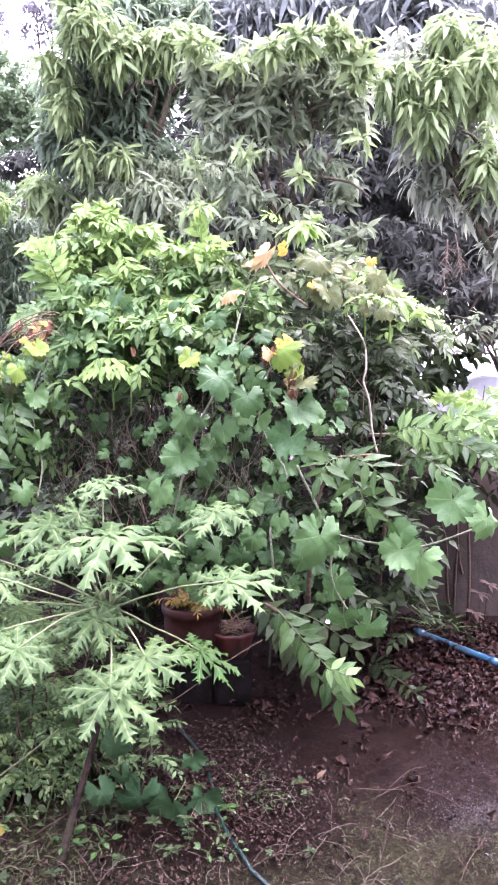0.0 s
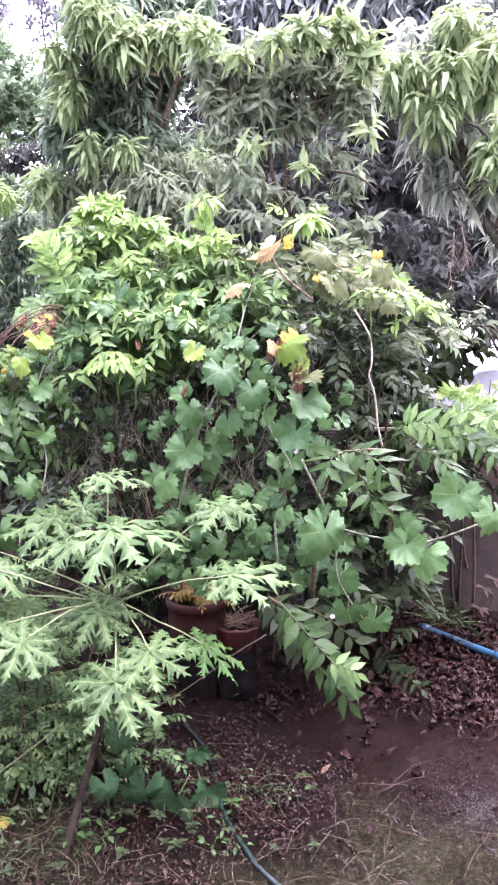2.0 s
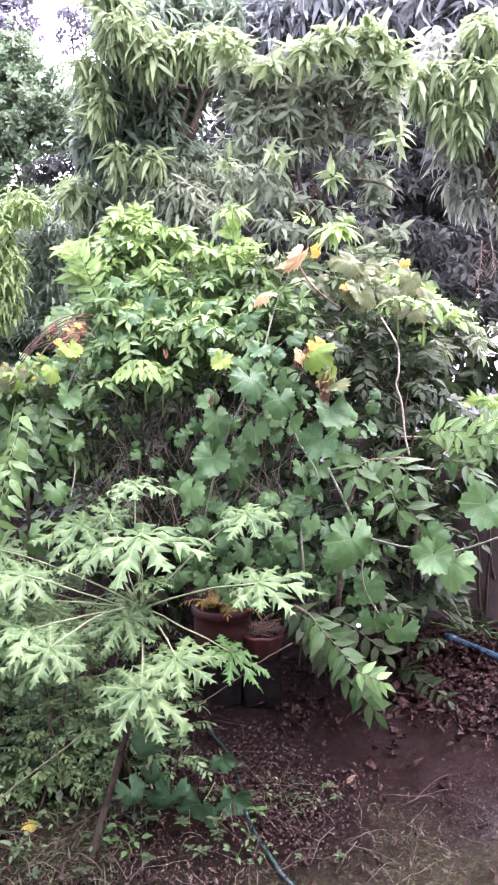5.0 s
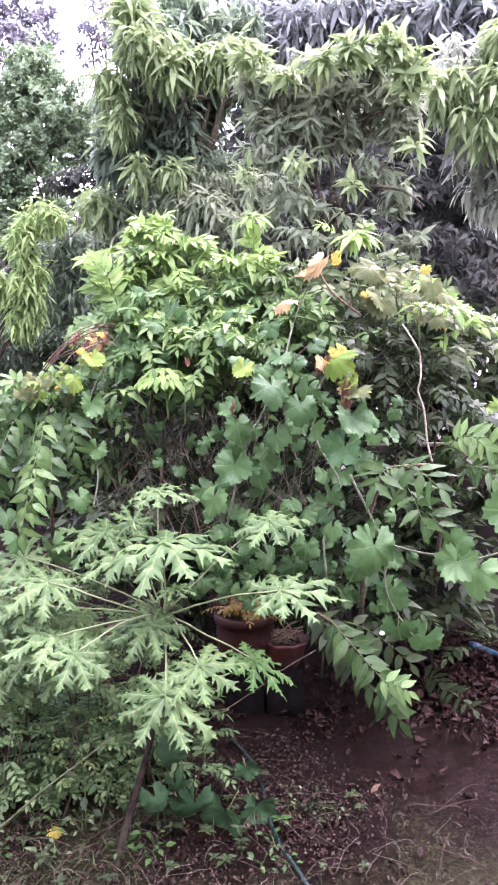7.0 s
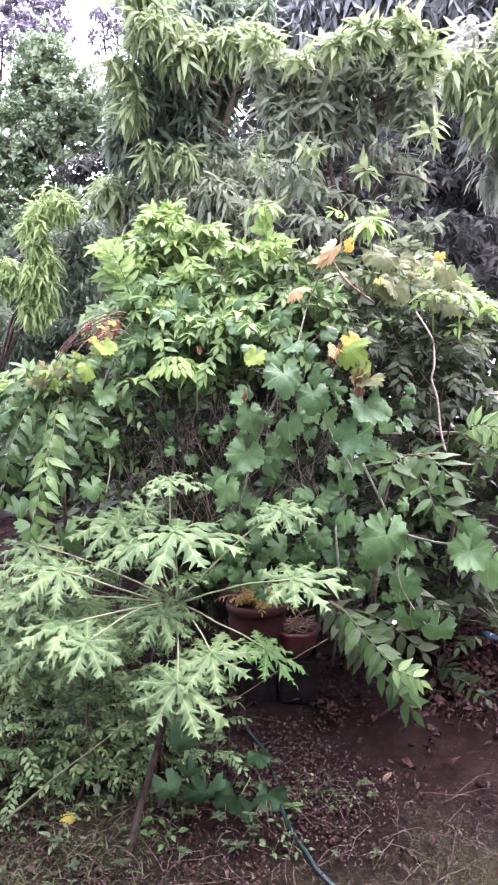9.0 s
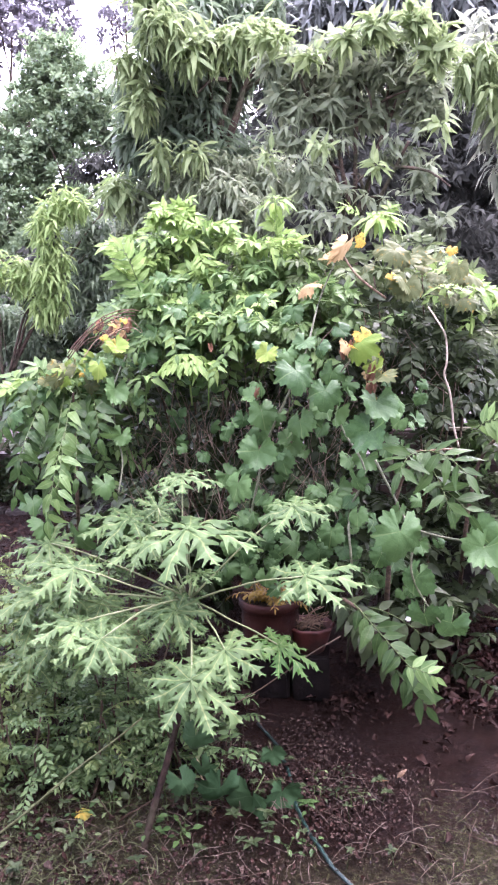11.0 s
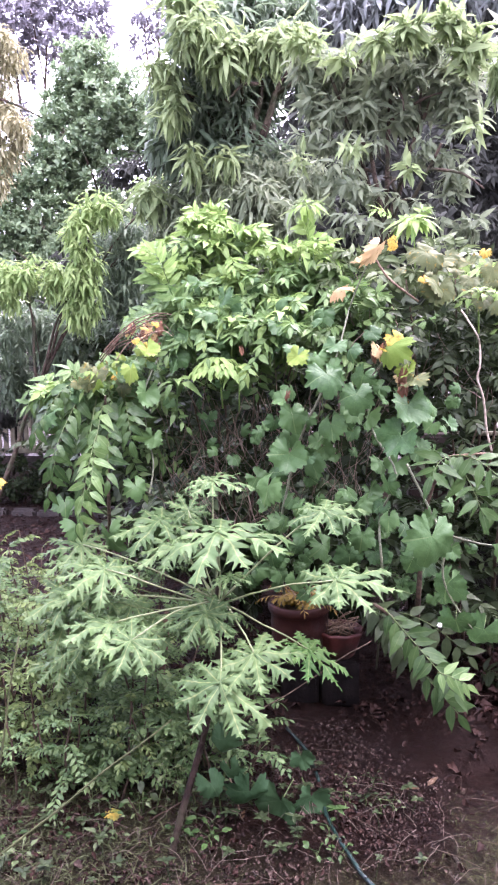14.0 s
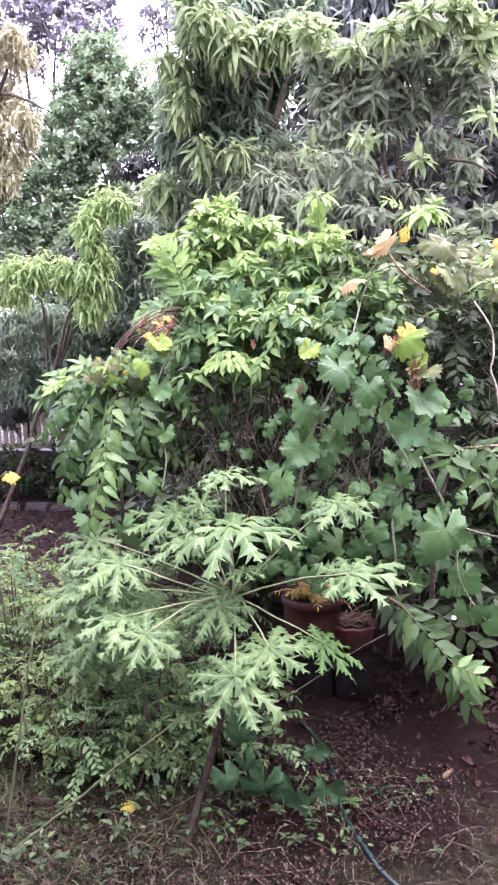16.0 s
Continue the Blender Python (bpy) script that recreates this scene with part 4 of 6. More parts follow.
        part_mesh("inner_leaves", dk.mesh("inner_leaves", SHRUB_DARK), ob, "inner leaves, shade put into their dark colour")


s1 = shrub("shrub", (-0.70, 4.48, -0.00), "dense garden shrub with bright lime green tops", 41)
shrub_parts(s1, [(-0.74, 3.50, 2.01), (-0.69, 3.60, 2.24), (-0.32, 3.50, 2.06), (-0.10, 3.40, 1.94), (-0.88, 3.50, 1.85), (-0.45, 3.40, 1.46)],
            [blob((-0.70, 3.55, 2.18), 0.12, 0.13, 0.13), blob((-0.68, 3.55, 2.29), 0.05, 0.06, 0.06), blob((-0.54, 3.50, 2.09), 0.16, 0.15, 0.1), blob((-0.21, 3.50, 2.03), 0.2, 0.15, 0.07), blob((-0.94, 3.60, 2.08), 0.07, 0.08, 0.08), blob((-0.78, 3.40, 1.95), 0.1, 0.08, 0.08), blob((-0.66, 3.20, 1.75), 0.09, 0.07, 0.06), blob((-0.57, 3.35, 1.89), 0.2, 0.1, 0.08), blob((-0.22, 3.30, 1.80), 0.2, 0.1, 0.05)],
            [blob((-0.61, 3.60, 1.99), 0.3, 0.2, 0.22), blob((-0.52, 3.50, 1.76), 0.42, 0.3, 0.22), blob((-0.16, 3.50, 1.81), 0.28, 0.25, 0.2), blob((-0.80, 3.50, 1.68), 0.22, 0.25, 0.18), blob((-0.38, 3.50, 1.60), 0.4, 0.25, 0.12), blob((-0.58, 3.20, 1.65), 0.2, 0.12, 0.1), blob((-0.72, 3.20, 1.73), 0.16, 0.1, 0.14), blob((-0.26, 3.15, 1.68), 0.2, 0.12, 0.1), blob((0.01, 3.20, 1.74), 0.15, 0.12, 0.12)], 41,
            [blob((-0.68, 3.90, 1.26), 0.5, 0.2, 0.25), blob((-0.12, 3.90, 1.26), 0.5, 0.2, 0.3), blob((-0.61, 4.00, 0.80), 0.5, 0.2, 0.25)])
s4 = shrub("shrub", (-1.74, 4.55, 0.00), "yellowish green shrub smothered in vine", 53)
shrub_parts(s4, [(-1.19, 3.00, 1.52), (-1.07, 3.10, 1.56), (-1.28, 2.95, 1.45)], [blob((-1.22, 3.00, 1.44), 0.07, 0.08, 0.03)],
            [blob((-1.18, 3.10, 1.41), 0.2, 0.12, 0.1), blob((-0.99, 3.10, 1.43), 0.16, 0.12, 0.12), blob((-1.05, 3.15, 1.20), 0.16, 0.12, 0.12)], 53, [blob((-1.22, 3.40, 1.11), 0.25, 0.12, 0.2), blob((-0.99, 3.40, 1.22), 0.25, 0.12, 0.2)])
s2 = shrub("shrub", (0.54, 3.72, 0.00), "vine-covered shrub of olive and green leaves", 45)
shrub_parts(s2, [(0.26, 3.30, 1.92), (0.47, 3.30, 1.97), (0.69, 3.40, 1.82), (0.41, 3.20, 1.61), (0.81, 3.50, 1.72), (0.56, 3.20, 1.26)],
            [blob((0.67, 3.30, 1.82), 0.12, 0.05, 0.06), blob((0.57, 3.30, 1.90), 0.08, 0.04, 0.04), blob((0.24, 3.50, 2.20), 0.12, 0.03, 0.03), blob((-0.18, 3.60, 2.14), 0.09, 0.04, 0.04), blob((0.79, 3.40, 1.76), 0.11, 0.05, 0.05)],
            [blob((0.07, 3.40, 1.94), 0.17, 0.09, 0.10), blob((0.30, 3.40, 1.83), 0.14, 0.08, 0.08), blob((0.55, 3.50, 1.84), 0.17, 0.10, 0.12), blob((0.81, 3.60, 1.68), 0.18, 0.12, 0.13), blob((0.44, 3.50, 2.00), 0.17, 0.07, 0.07)], 45,
            [blob((0.18, 3.70, 1.74), 0.25, 0.17, 0.18), blob((0.48, 3.80, 1.63), 0.22, 0.17, 0.19), blob((0.07, 3.70, 1.51), 0.21, 0.14, 0.15), blob((0.37, 3.80, 1.33), 0.28, 0.17, 0.19), blob((0.71, 3.80, 1.51), 0.19, 0.17, 0.19), blob((0.25, 3.90, 0.82), 0.4, 0.15, 0.3), blob((0.75, 3.50, 0.50), 0.22, 0.2, 0.3), blob((0.84, 3.50, 0.27), 0.15, 0.15, 0.15), blob((0.48, 3.35, 0.63), 0.25, 0.12, 0.25), blob((0.31, 3.20, 0.51), 0.16, 0.1, 0.16), blob((0.66, 3.45, 0.77), 0.25, 0.12, 0.22), blob((0.52, 3.20, 0.40), 0.14, 0.1, 0.12)], SHRUB_OLIVE)

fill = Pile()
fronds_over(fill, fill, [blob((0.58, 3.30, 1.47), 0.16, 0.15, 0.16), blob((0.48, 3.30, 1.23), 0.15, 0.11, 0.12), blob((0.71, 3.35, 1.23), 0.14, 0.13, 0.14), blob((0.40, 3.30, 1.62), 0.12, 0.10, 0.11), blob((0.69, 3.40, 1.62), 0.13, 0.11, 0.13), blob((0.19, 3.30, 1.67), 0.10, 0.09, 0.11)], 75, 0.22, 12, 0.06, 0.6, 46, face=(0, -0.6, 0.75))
# leaf colour here includes the shade of the overhang
part_mesh("low_leaves", fill.mesh("low_leaves", SHRUB_DARK), s2, "dark green leaves between the stems, shade put into their colour")

twigs_e = tree("tree", (2.45, 4.86, 0.00), [(1.60, 4.60, 1.84), (1.39, 4.60, 1.74), (1.54, 4.60, 1.63), (1.34, 4.70, 1.85)], 0.02, "thin sparse leafy sapling by the wall", seed=14, fork=0.75)
crown(twigs_e, [blob((1.53, 4.60, 1.79), 0.2, 0.15, 0.1), blob((1.36, 4.60, 1.70), 0.15, 0.12, 0.1), blob((1.60, 4.60, 1.63), 0.12, 0.1, 0.06)], TREE_LEAF, OVAL, 46, 6, 0.06, 0.7, 26)
s3 = shrub("shrub", (1.39, 4.31, 0.00), "leafy green shrub growing against the garden wall", 49)
shrub_parts(s3, [(1.03, 3.90, 1.25), (1.23, 3.90, 1.25), (1.35, 4.00, 1.43), (0.98, 3.80, 0.99)],
            [blob((1.17, 3.60, 1.26), 0.18, 0.15, 0.03), blob((1.09, 3.70, 1.33), 0.18, 0.03, 0.04), blob((1.29, 3.80, 1.35), 0.13, 0.04, 0.04)],
            [blob((1.03, 3.80, 1.11), 0.2, 0.2, 0.1), blob((1.29, 3.80, 1.06), 0.25, 0.2, 0.1)], 49, [blob((1.03, 4.00, 0.96), 0.3, 0.15, 0.2), blob((1.33, 4.00, 0.93), 0.3, 0.15, 0.15), blob((0.75, 4.00, 0.90), 0.25, 0.12, 0.2)])
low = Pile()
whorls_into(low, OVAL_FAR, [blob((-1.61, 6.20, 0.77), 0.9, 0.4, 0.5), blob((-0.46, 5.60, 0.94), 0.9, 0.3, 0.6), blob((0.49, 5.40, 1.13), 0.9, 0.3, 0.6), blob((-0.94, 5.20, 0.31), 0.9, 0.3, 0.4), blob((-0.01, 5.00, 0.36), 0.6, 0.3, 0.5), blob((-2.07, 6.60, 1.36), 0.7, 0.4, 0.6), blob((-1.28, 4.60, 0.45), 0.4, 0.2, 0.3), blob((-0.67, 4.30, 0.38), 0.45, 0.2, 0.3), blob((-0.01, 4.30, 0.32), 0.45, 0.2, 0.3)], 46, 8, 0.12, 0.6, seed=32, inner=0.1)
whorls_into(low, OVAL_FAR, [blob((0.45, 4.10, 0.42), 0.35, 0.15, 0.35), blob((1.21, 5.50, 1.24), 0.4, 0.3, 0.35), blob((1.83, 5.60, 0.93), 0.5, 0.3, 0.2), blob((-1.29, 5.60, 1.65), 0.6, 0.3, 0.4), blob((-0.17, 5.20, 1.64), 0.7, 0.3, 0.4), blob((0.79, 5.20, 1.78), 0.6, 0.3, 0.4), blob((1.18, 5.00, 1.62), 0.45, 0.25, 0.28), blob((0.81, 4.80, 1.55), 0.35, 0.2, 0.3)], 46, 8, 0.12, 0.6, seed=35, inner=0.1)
# undergrowth is coloured dark in place of shade from the canopy
lone("undergrowth", low.mesh("undergrowth", SHRUB_DARK), "tangled undergrowth behind the shrubs, shade put into its dark colour", "foliage", kind="stuff")

# ---- fence, hedge and house in the distance ----
fence = thing("picket_fence", (-4.0, 8.3, 0.0), "weathered white picket fence on a low wall", "fence")
picket_me = box_mesh("picket", (-0.029, -0.01, 0.0), (0.029, 0.01, 0.95), WHITE_PAINT, 0.004)
for k in range(48):
    part_mesh("picket", picket_me, fence, m=pose(-6.1 + 0.088 * k, 8.28, 0.5 + 0.008 * math.sin(k * 1.7), 0, 0.5 * math.sin(k * 2.9)))
part_mesh("rail", box_mesh("rail", (-6.2, 8.24, 0.5), (-1.9, 8.268, 0.565), WHITE_PAINT, 0.006), fence)
part_mesh("rail", box_mesh("rail", (-6.2, 8.292, 1.2), (-1.9, 8.33, 1.27), WHITE_PAINT, 0.006), fence)
for k in range(3):
    part_mesh("post", box_mesh("post", (-6.0 + 1.9 * k, 8.35, 0.3), (-5.88 + 1.9 * k, 8.47, 1.5), DARK_WOOD, 0.01), fence)
part_mesh("base_wall", box_mesh("base_wall", (-6.3, 8.35, -0.1), (-1.8, 8.55, 0.45), RENDER_WALL, 0.02), fence)
hedge = thing("hedge", (-3.6, 7.7, 0), "low dark green hedge in front of the fence", "hedge")
hp, hs = Pile(), Pile()
whorls_into(hp, OVAL_FAR, [(-4.4 + 0.55 * k, 7.75, 0.27, 0.42, 0.3, 0.3) for k in range(5)], 130, 7, 0.07, 0.2, seed=33, inner=0.4, stems=hs)
part_mesh("crown", hp.mesh("crown", SHRUB_DARK), hedge)
for k in range(5):
    hs.tube(bow((-4.4 + 0.55 * k, 7.75, -0.02), (-4.4 + 0.55 * k, 7.75, 0.3), 0, 4), 0.02, 0.01)
part_mesh("stem", hs.mesh("stem", DARK_TWIG), hedge)
r0 = random.Random(5)
for k in range(11):
    w, h = r0.uniform(0.2, 0.3), r0.uniform(0.06, 0.1)
    st = box_mesh("edging_stone", (-w / 2, -0.06, -0.03), (w / 2, 0.06, h), STONE, 0.022)
    lone("edging_stone", st, "rough brown stone edging a flower bed", "stone", "edging stones", m=pose(-4.9 + 0.3 * k, 7.15 - 0.015 * k + r0.uniform(-0.02, 0.02), 0, 0, 0, r0.uniform(-6, 6)))

house = thing("house", (4.6, 11.0, 0), "pale neighbouring house with a light metal roof", "house")
part_mesh("wall", box_mesh("wall", (2.9, 10.6, -0.1), (7.5, 14.0, 1.3), PLASTER, 0.02), house)
ra, rb = Vector((2.61, 10.20, 1.12)), Vector((4.47, 10.20, 1.75))
for k in range(12):
    y0 = 10.2 + 0.33 * k
    v = [(ra.x, y0, ra.z), (rb.x, y0, rb.z), (rb.x, y0 + 0.325, rb.z), (ra.x, y0 + 0.325, ra.z)]
    v = v + [(a, b, c + 0.05 + 0.012 * (k % 2)) for a, b, c in v]
    q = [(0, 3, 2, 1), (4, 5, 6, 7), (0, 1, 5, 4), (1, 2, 6, 5), (2, 3, 7, 6), (3, 0, 4, 7)]
    me = bpy.data.meshes.new("roof_sheet")
    me.from_pydata(v, [], q)
    me.materials.append(ROOFING)
    part_mesh("roof_sheet", me, house)

# ---- pots ----
def lathe(name, profile, mat, sides=36, wave=0.0):
    bm = bmesh.new()
    rings = []
    for i, (rad, z) in enumerate(profile):
        rings.append([bm.verts.new(((rad + wave * (i > 2) * math.sin(9 * a)) * math.cos(a), (rad + wave * (i > 2) * math.sin(9 * a)) * math.sin(a), z)) for a in (2 * math.pi * k / sides for k in range(sides))])
    for a, b in zip(rings, rings[1:]):
        for k in range(sides):
            bm.faces.new((a[k], a[(k + 1) % sides], b[(k + 1) % sides], b[k]))
    bm.faces.new(rings[0][::-1])
    bm.faces.new(rings[-1])
    for f in bm.faces:
        f.smooth = True
    me = bpy.data.meshes.new(name)
    bm.to_mesh(me)
    bm.free()
    me.materials.append(mat)
    return me


pot_c = (-0.225, 3.10, 0.46)
pot_x, pot_y = pot_c[0], pot_c[1] + 0.13
pot_h = pot_c[2]
stand = thing("pot_stand", (pot_x + 0.09, pot_y, 0), "dark block stand under the clay pots", "stand")
part_mesh("block", box_mesh("block", (pot_x - 0.085, pot_y - 0.07, -0.02), (pot_x + 0.09, pot_y + 0.1, pot_h - 0.27), DARK_WOOD, 0.012), stand)
pot = thing("plant_pot", (pot_x, pot_y, pot_h - 0.27), "wet reddish brown glazed clay pot", "pot", "clay pots")
part_mesh("body", lathe("body", [(0.09, 0.0), (0.104, 0.02), (0.128, 0.1), (0.135, 0.17), (0.131, 0.215), (0.137, 0.22), (0.146, 0.235), (0.146, 0.258), (0.138, 0.268), (0.126, 0.262), (0.122, 0.235)], CLAY), pot, m=pose(pot_x, pot_y, pot_h - 0.27))
part_mesh("soil", lathe("soil", [(0.123, 0.2), (0.123, 0.235), (0.06, 0.245), (0.01, 0.248)], SOIL, 20), pot, m=pose(pot_x, pot_y, pot_h - 0.27))
fern = thing("potted_plant", (pot_x, pot_y, pot_h - 0.02), "small plant with orange yellowing feathery leaves", "plant")
for k in range(26):
    a = k * 2.4
    fl, fs = Pile(), Pile()
    frond_into(fl, fs, (pot_x, pot_y, pot_h - 0.03), (math.cos(a), math.sin(a), 1.3 + 0.5 * math.sin(k)), 0.21 + 0.06 * math.sin(k * 3), 21, 0.03, LANCE_FAR, 0.55, 1.1, k)
    fr_ob = part_mesh("frond", fl.mesh("frond", ORANGE_LEAF), fern)
    st = new("stalk", fs.mesh("stalk", TWIG))
    st.parent = fr_ob
    st.matrix_basis = fr_ob.matrix_basis.inverted() @ Matrix.Translation(fern.location).inverted()

bowl_c = (-0.04, 3.15, 0.33)
bx, by, bz = bowl_c[0], bowl_c[1] + 0.08, bowl_c[2] - 0.13
bowl = thing("plant_pot", (bx, by, bz), "shallow red scalloped pot full of dry twigs", "pot", "clay pots")
part_mesh("body", lathe("body", [(0.06, 0), (0.07, 0.01), (0.09, 0.06), (0.1, 0.1), (0.112, 0.118), (0.112, 0.132), (0.1, 0.13), (0.092, 0.11)], RED_CLAY, 45, 0.005), bowl, m=pose(bx, by, bz))
part_mesh("soil", lathe("soil", [(0.093, 0.08), (0.093, 0.108), (0.04, 0.114), (0.01, 0.115)], SOIL, 20), bowl, m=pose(bx, by, bz))
bt = Pile()
for k in range(26):
    a, b = rng.uniform(0, 6.3), rng.uniform(0, 6.3)
    bt.tube(bow((bx + 0.07 * math.cos(a), by + 0.07 * math.sin(a), bz + 0.11), (bx + 0.09 * math.cos(b), by + 0.09 * math.sin(b), bz + rng.uniform(0.13, 0.2)), 0.01, 4, 0.005, k), 0.003, 0.0015, 4)
lone("dry_twigs", bt.mesh("dry_twigs", TWIG), "dry twigs heaped in the red pot", "twigs", kind="stuff")
stand2 = thing("pot_stand", (bx, by, 0), "dark block stand under the red pot", "stand")
part_mesh("block", box_mesh("block", (bx - 0.08, by - 0.08, -0.02), (bx + 0.09, by + 0.1, bz), DARK_WOOD, 0.012), stand2)

# ---- pipe and hose ----
pa, pb = Vector((0.98, 3.96, 0.00)), Vector((1.52, 3.20, 0.00))
pipe = thing("water_pipe", pa, "blue plastic water pipe lying on wet soil", "pipe")
pp = Pile()
pp.tube([pa + (pb - pa) * s + Vector((0, 0, 0.035)) for s in np.linspace(0, 1, 12)], 0.019, 0.019, 14)
part_mesh("tube", pp.mesh("tube", BLUE_PIPE), pipe)
for s in (0.05, 0.58):
    pc = Pile()
    q = pa + (pb - pa) * s + Vector((0, 0, 0.035))
    pc.tube([q - (pb - pa).normalized() * 0.025, q + (pb - pa).normalized() * 0.025], 0.023, 0.023, 14)
    part_mesh("coupling", pc.mesh("coupling", BLUE_PIPE), pipe)
hz = Pile()
hpts = [Vector(q) + Vector((0, 0, 0.012)) for q in ((-0.26, 2.90, 0.00), (-0.16, 2.72, 0.00), (-0.11, 2.51, 0.00), (-0.07, 2.29, 0.00), (-0.02, 2.15, 0.00), (0.05, 2.01, 0.00), (0.13, 1.92, 0.00), (0.24, 1.80, 0.00))]
hpts = [hpts[int(i)].lerp(hpts[min(int(i) + 1, 7)], i % 1) for i in np.arange(0, 7.01, 0.25)]
hz.tube([(p.x, p.y, p.z + float(ground_height(p.x, p.y))) for p in hpts], 0.0065, 0.0065, 8)
lone("garden_hose", hz.mesh("garden_hose", HOSE), "green rubber garden hose lying on the soil", "hose")


# ---- papaya ----
def leaf_pose(p, along, face, size, wide=1.0):
    y = Vector(along).normalized()
    x = y.cross(Vector(face)).normalized()
    z = x.cross(y)
    m = Matrix((x * size * wide, y * size, z * size)).transposed().to_4x4()
    m.translation = p
    return m


hub = Vector((-0.46, 2.45, 0.71))
papaya = thing("papaya_tree", (-0.55, 2.04, 0.00), "young papaya tree with deeply cut pale green leaves", "tree")
tp = Pile()
tp.tube([Vector(q) for q in ((-0.56, 2.00, -0.04), (-0.55, 2.03, 0.01), (-0.53, 2.10, 0.11), (-0.50, 2.17, 0.22), (-0.47, 2.25, 0.34), (-0.45, 2.36, 0.51))] + [hub - Vector((0, 0, 0.02)), hub + Vector((0, 0, 0.06))], 0.0125, 0.009, 12)
part_mesh("trunk", tp.mesh("trunk", PAPAYA_BARK), papaya)
SHAPES_P = [papaya_shape(k) for k in range(4)]
P_MESH = [mesh_of("leaf", *sh[:2], PAPAYA, sh[2]) for sh in SHAPES_P]
P_DEEP = mesh_of("leaf", *SHAPES_P[1][:2], PAPAYA_DEEP, SHAPES_P[1][2])


def papaya_leaf(k, joint, tip, face, size, deep=False, arch=0.006, stalk=GREEN_STEM, thick=1.0):
    joint, tip = Vector(joint), Vector(tip)
    lf = part_mesh("leaf", P_DEEP if deep else P_MESH[k % 4], papaya, m=leaf_pose(joint, tip - joint, face, size))
    sp = Pile()
    out = (joint - hub)
    start = hub + Vector((out.x, out.y, 0)).normalized() * 0.015 + Vector((0, 0, 0.012 * (k % 5) - 0.02))
    sp.tube(bow(start, joint, arch + 0.008 * ((k * 7) % 3 - 0.3), 9, 0.006, k + abs(int(1000 * joint.x))), 0.004 * thick, 0.0028 * thick, 6)
    st = new("stalk", sp.mesh("stalk", stalk))
    st.parent = papaya
    st.matrix_basis = Matrix.Translation(papaya.location).inverted()


papaya_leaf(3, (-0.50, 2.60, 1.13), (-0.36, 2.50, 1.11), (0.0, -0.3, 1), 0.27)
papaya_leaf(0, (-0.44, 2.40, 0.98), (-0.18, 2.30, 0.97), (0.0, -0.15, 1), 0.48)
papaya_leaf(2, (-0.08, 2.60, 1.02), (0.11, 2.50, 0.99), (0.1, -0.36, 1), 0.31)
papaya_leaf(1, (-0.03, 2.35, 0.83), (0.21, 2.30, 0.85), (-0.05, -0.3, 1), 0.35)
papaya_leaf(3, (-0.40, 2.15, 0.54), (-0.35, 2.05, 0.47), (-0.05, -0.5, 1), 0.34)
papaya_leaf(2, (-0.30, 2.25, 0.60), (-0.14, 2.15, 0.57), (-0.05, -0.35, 1), 0.32)
papaya_leaf(1, (-0.13, 2.40, 0.56), (0.03, 2.25, 0.49), (0.25, -0.1, 1), 0.27, True)
papaya_leaf(0, (-0.48, 2.35, 0.70), (-0.55, 2.25, 0.63), (0.0, -0.4, 1), 0.27)
papaya_leaf(0, (-0.88, 2.45, 0.82), (-0.96, 2.30, 0.80), (0.1, -0.4, 1), 0.34)
papaya_leaf(1, (-0.81, 2.30, 0.67), (-0.88, 2.20, 0.69), (0.0, -0.22, 1), 0.31)
papaya_leaf(2, (-0.71, 2.20, 0.65), (-0.83, 2.10, 0.62), (0.15, -0.22, 1), 0.31)
papaya_leaf(3, (-0.73, 2.70, 0.95), (-0.87, 2.60, 0.93), (0.1, -0.16, 1), 0.36)
papaya_leaf(1, (-0.63, 2.55, 0.89), (-0.74, 2.45, 0.87), (0.0, -0.16, 1), 0.27)
papaya_leaf(0, (-0.49, 2.35, 0.70), (-0.53, 2.20, 0.67), (0.1, -0.31, 1), 0.27)
papaya_leaf(2, (-0.59, 2.45, 0.66), (-0.65, 2.40, 0.63), (0.0, -0.36, 1), 0.21)
papaya_leaf(2, (-1.05, 2.65, 0.86), (-1.16, 2.60, 0.84), (0.0, -0.5, 1), 0.3)
papaya_leaf(1, (-1.04, 2.50, 0.71), (-1.13, 2.40, 0.69), (0.0, -0.46, 1), 0.3)
pl = random.Random(8)
for p in ((-1.07, 2.60, 0.82), (-0.95, 2.50, 0.71), (-1.06, 2.50, 0.61), (-0.95, 2.40, 0.55), (-0.81, 2.35, 0.54), (-1.04, 2.40, 0.49), (-0.81, 2.55, 0.66), (-0.72, 2.45, 0.59), (-0.75, 2.75, 0.90)):
    papaya_leaf(pl.randrange(4), p, (p[0] + pl.uniform(-0.16, 0.02), p[1] - 0.12, p[2] + pl.uniform(-0.06, 0.02)), (pl.uniform(-0.2, 0.2), -0.45, 1), pl.uniform(0.2, 0.3), False, -0.05, LEAF_STALK, 0.6)
papaya_leaf(3, (-0.63, 2.75, 0.98), (-0.67, 2.80, 1.03), (0.0, -0.26, 1), 0.19, False, 0.0)
papaya_leaf(0, (-0.39, 2.30, 0.85), (-0.33, 2.20, 0.85), (0.0, -0.26, 1), 0.15, False, 0.0)

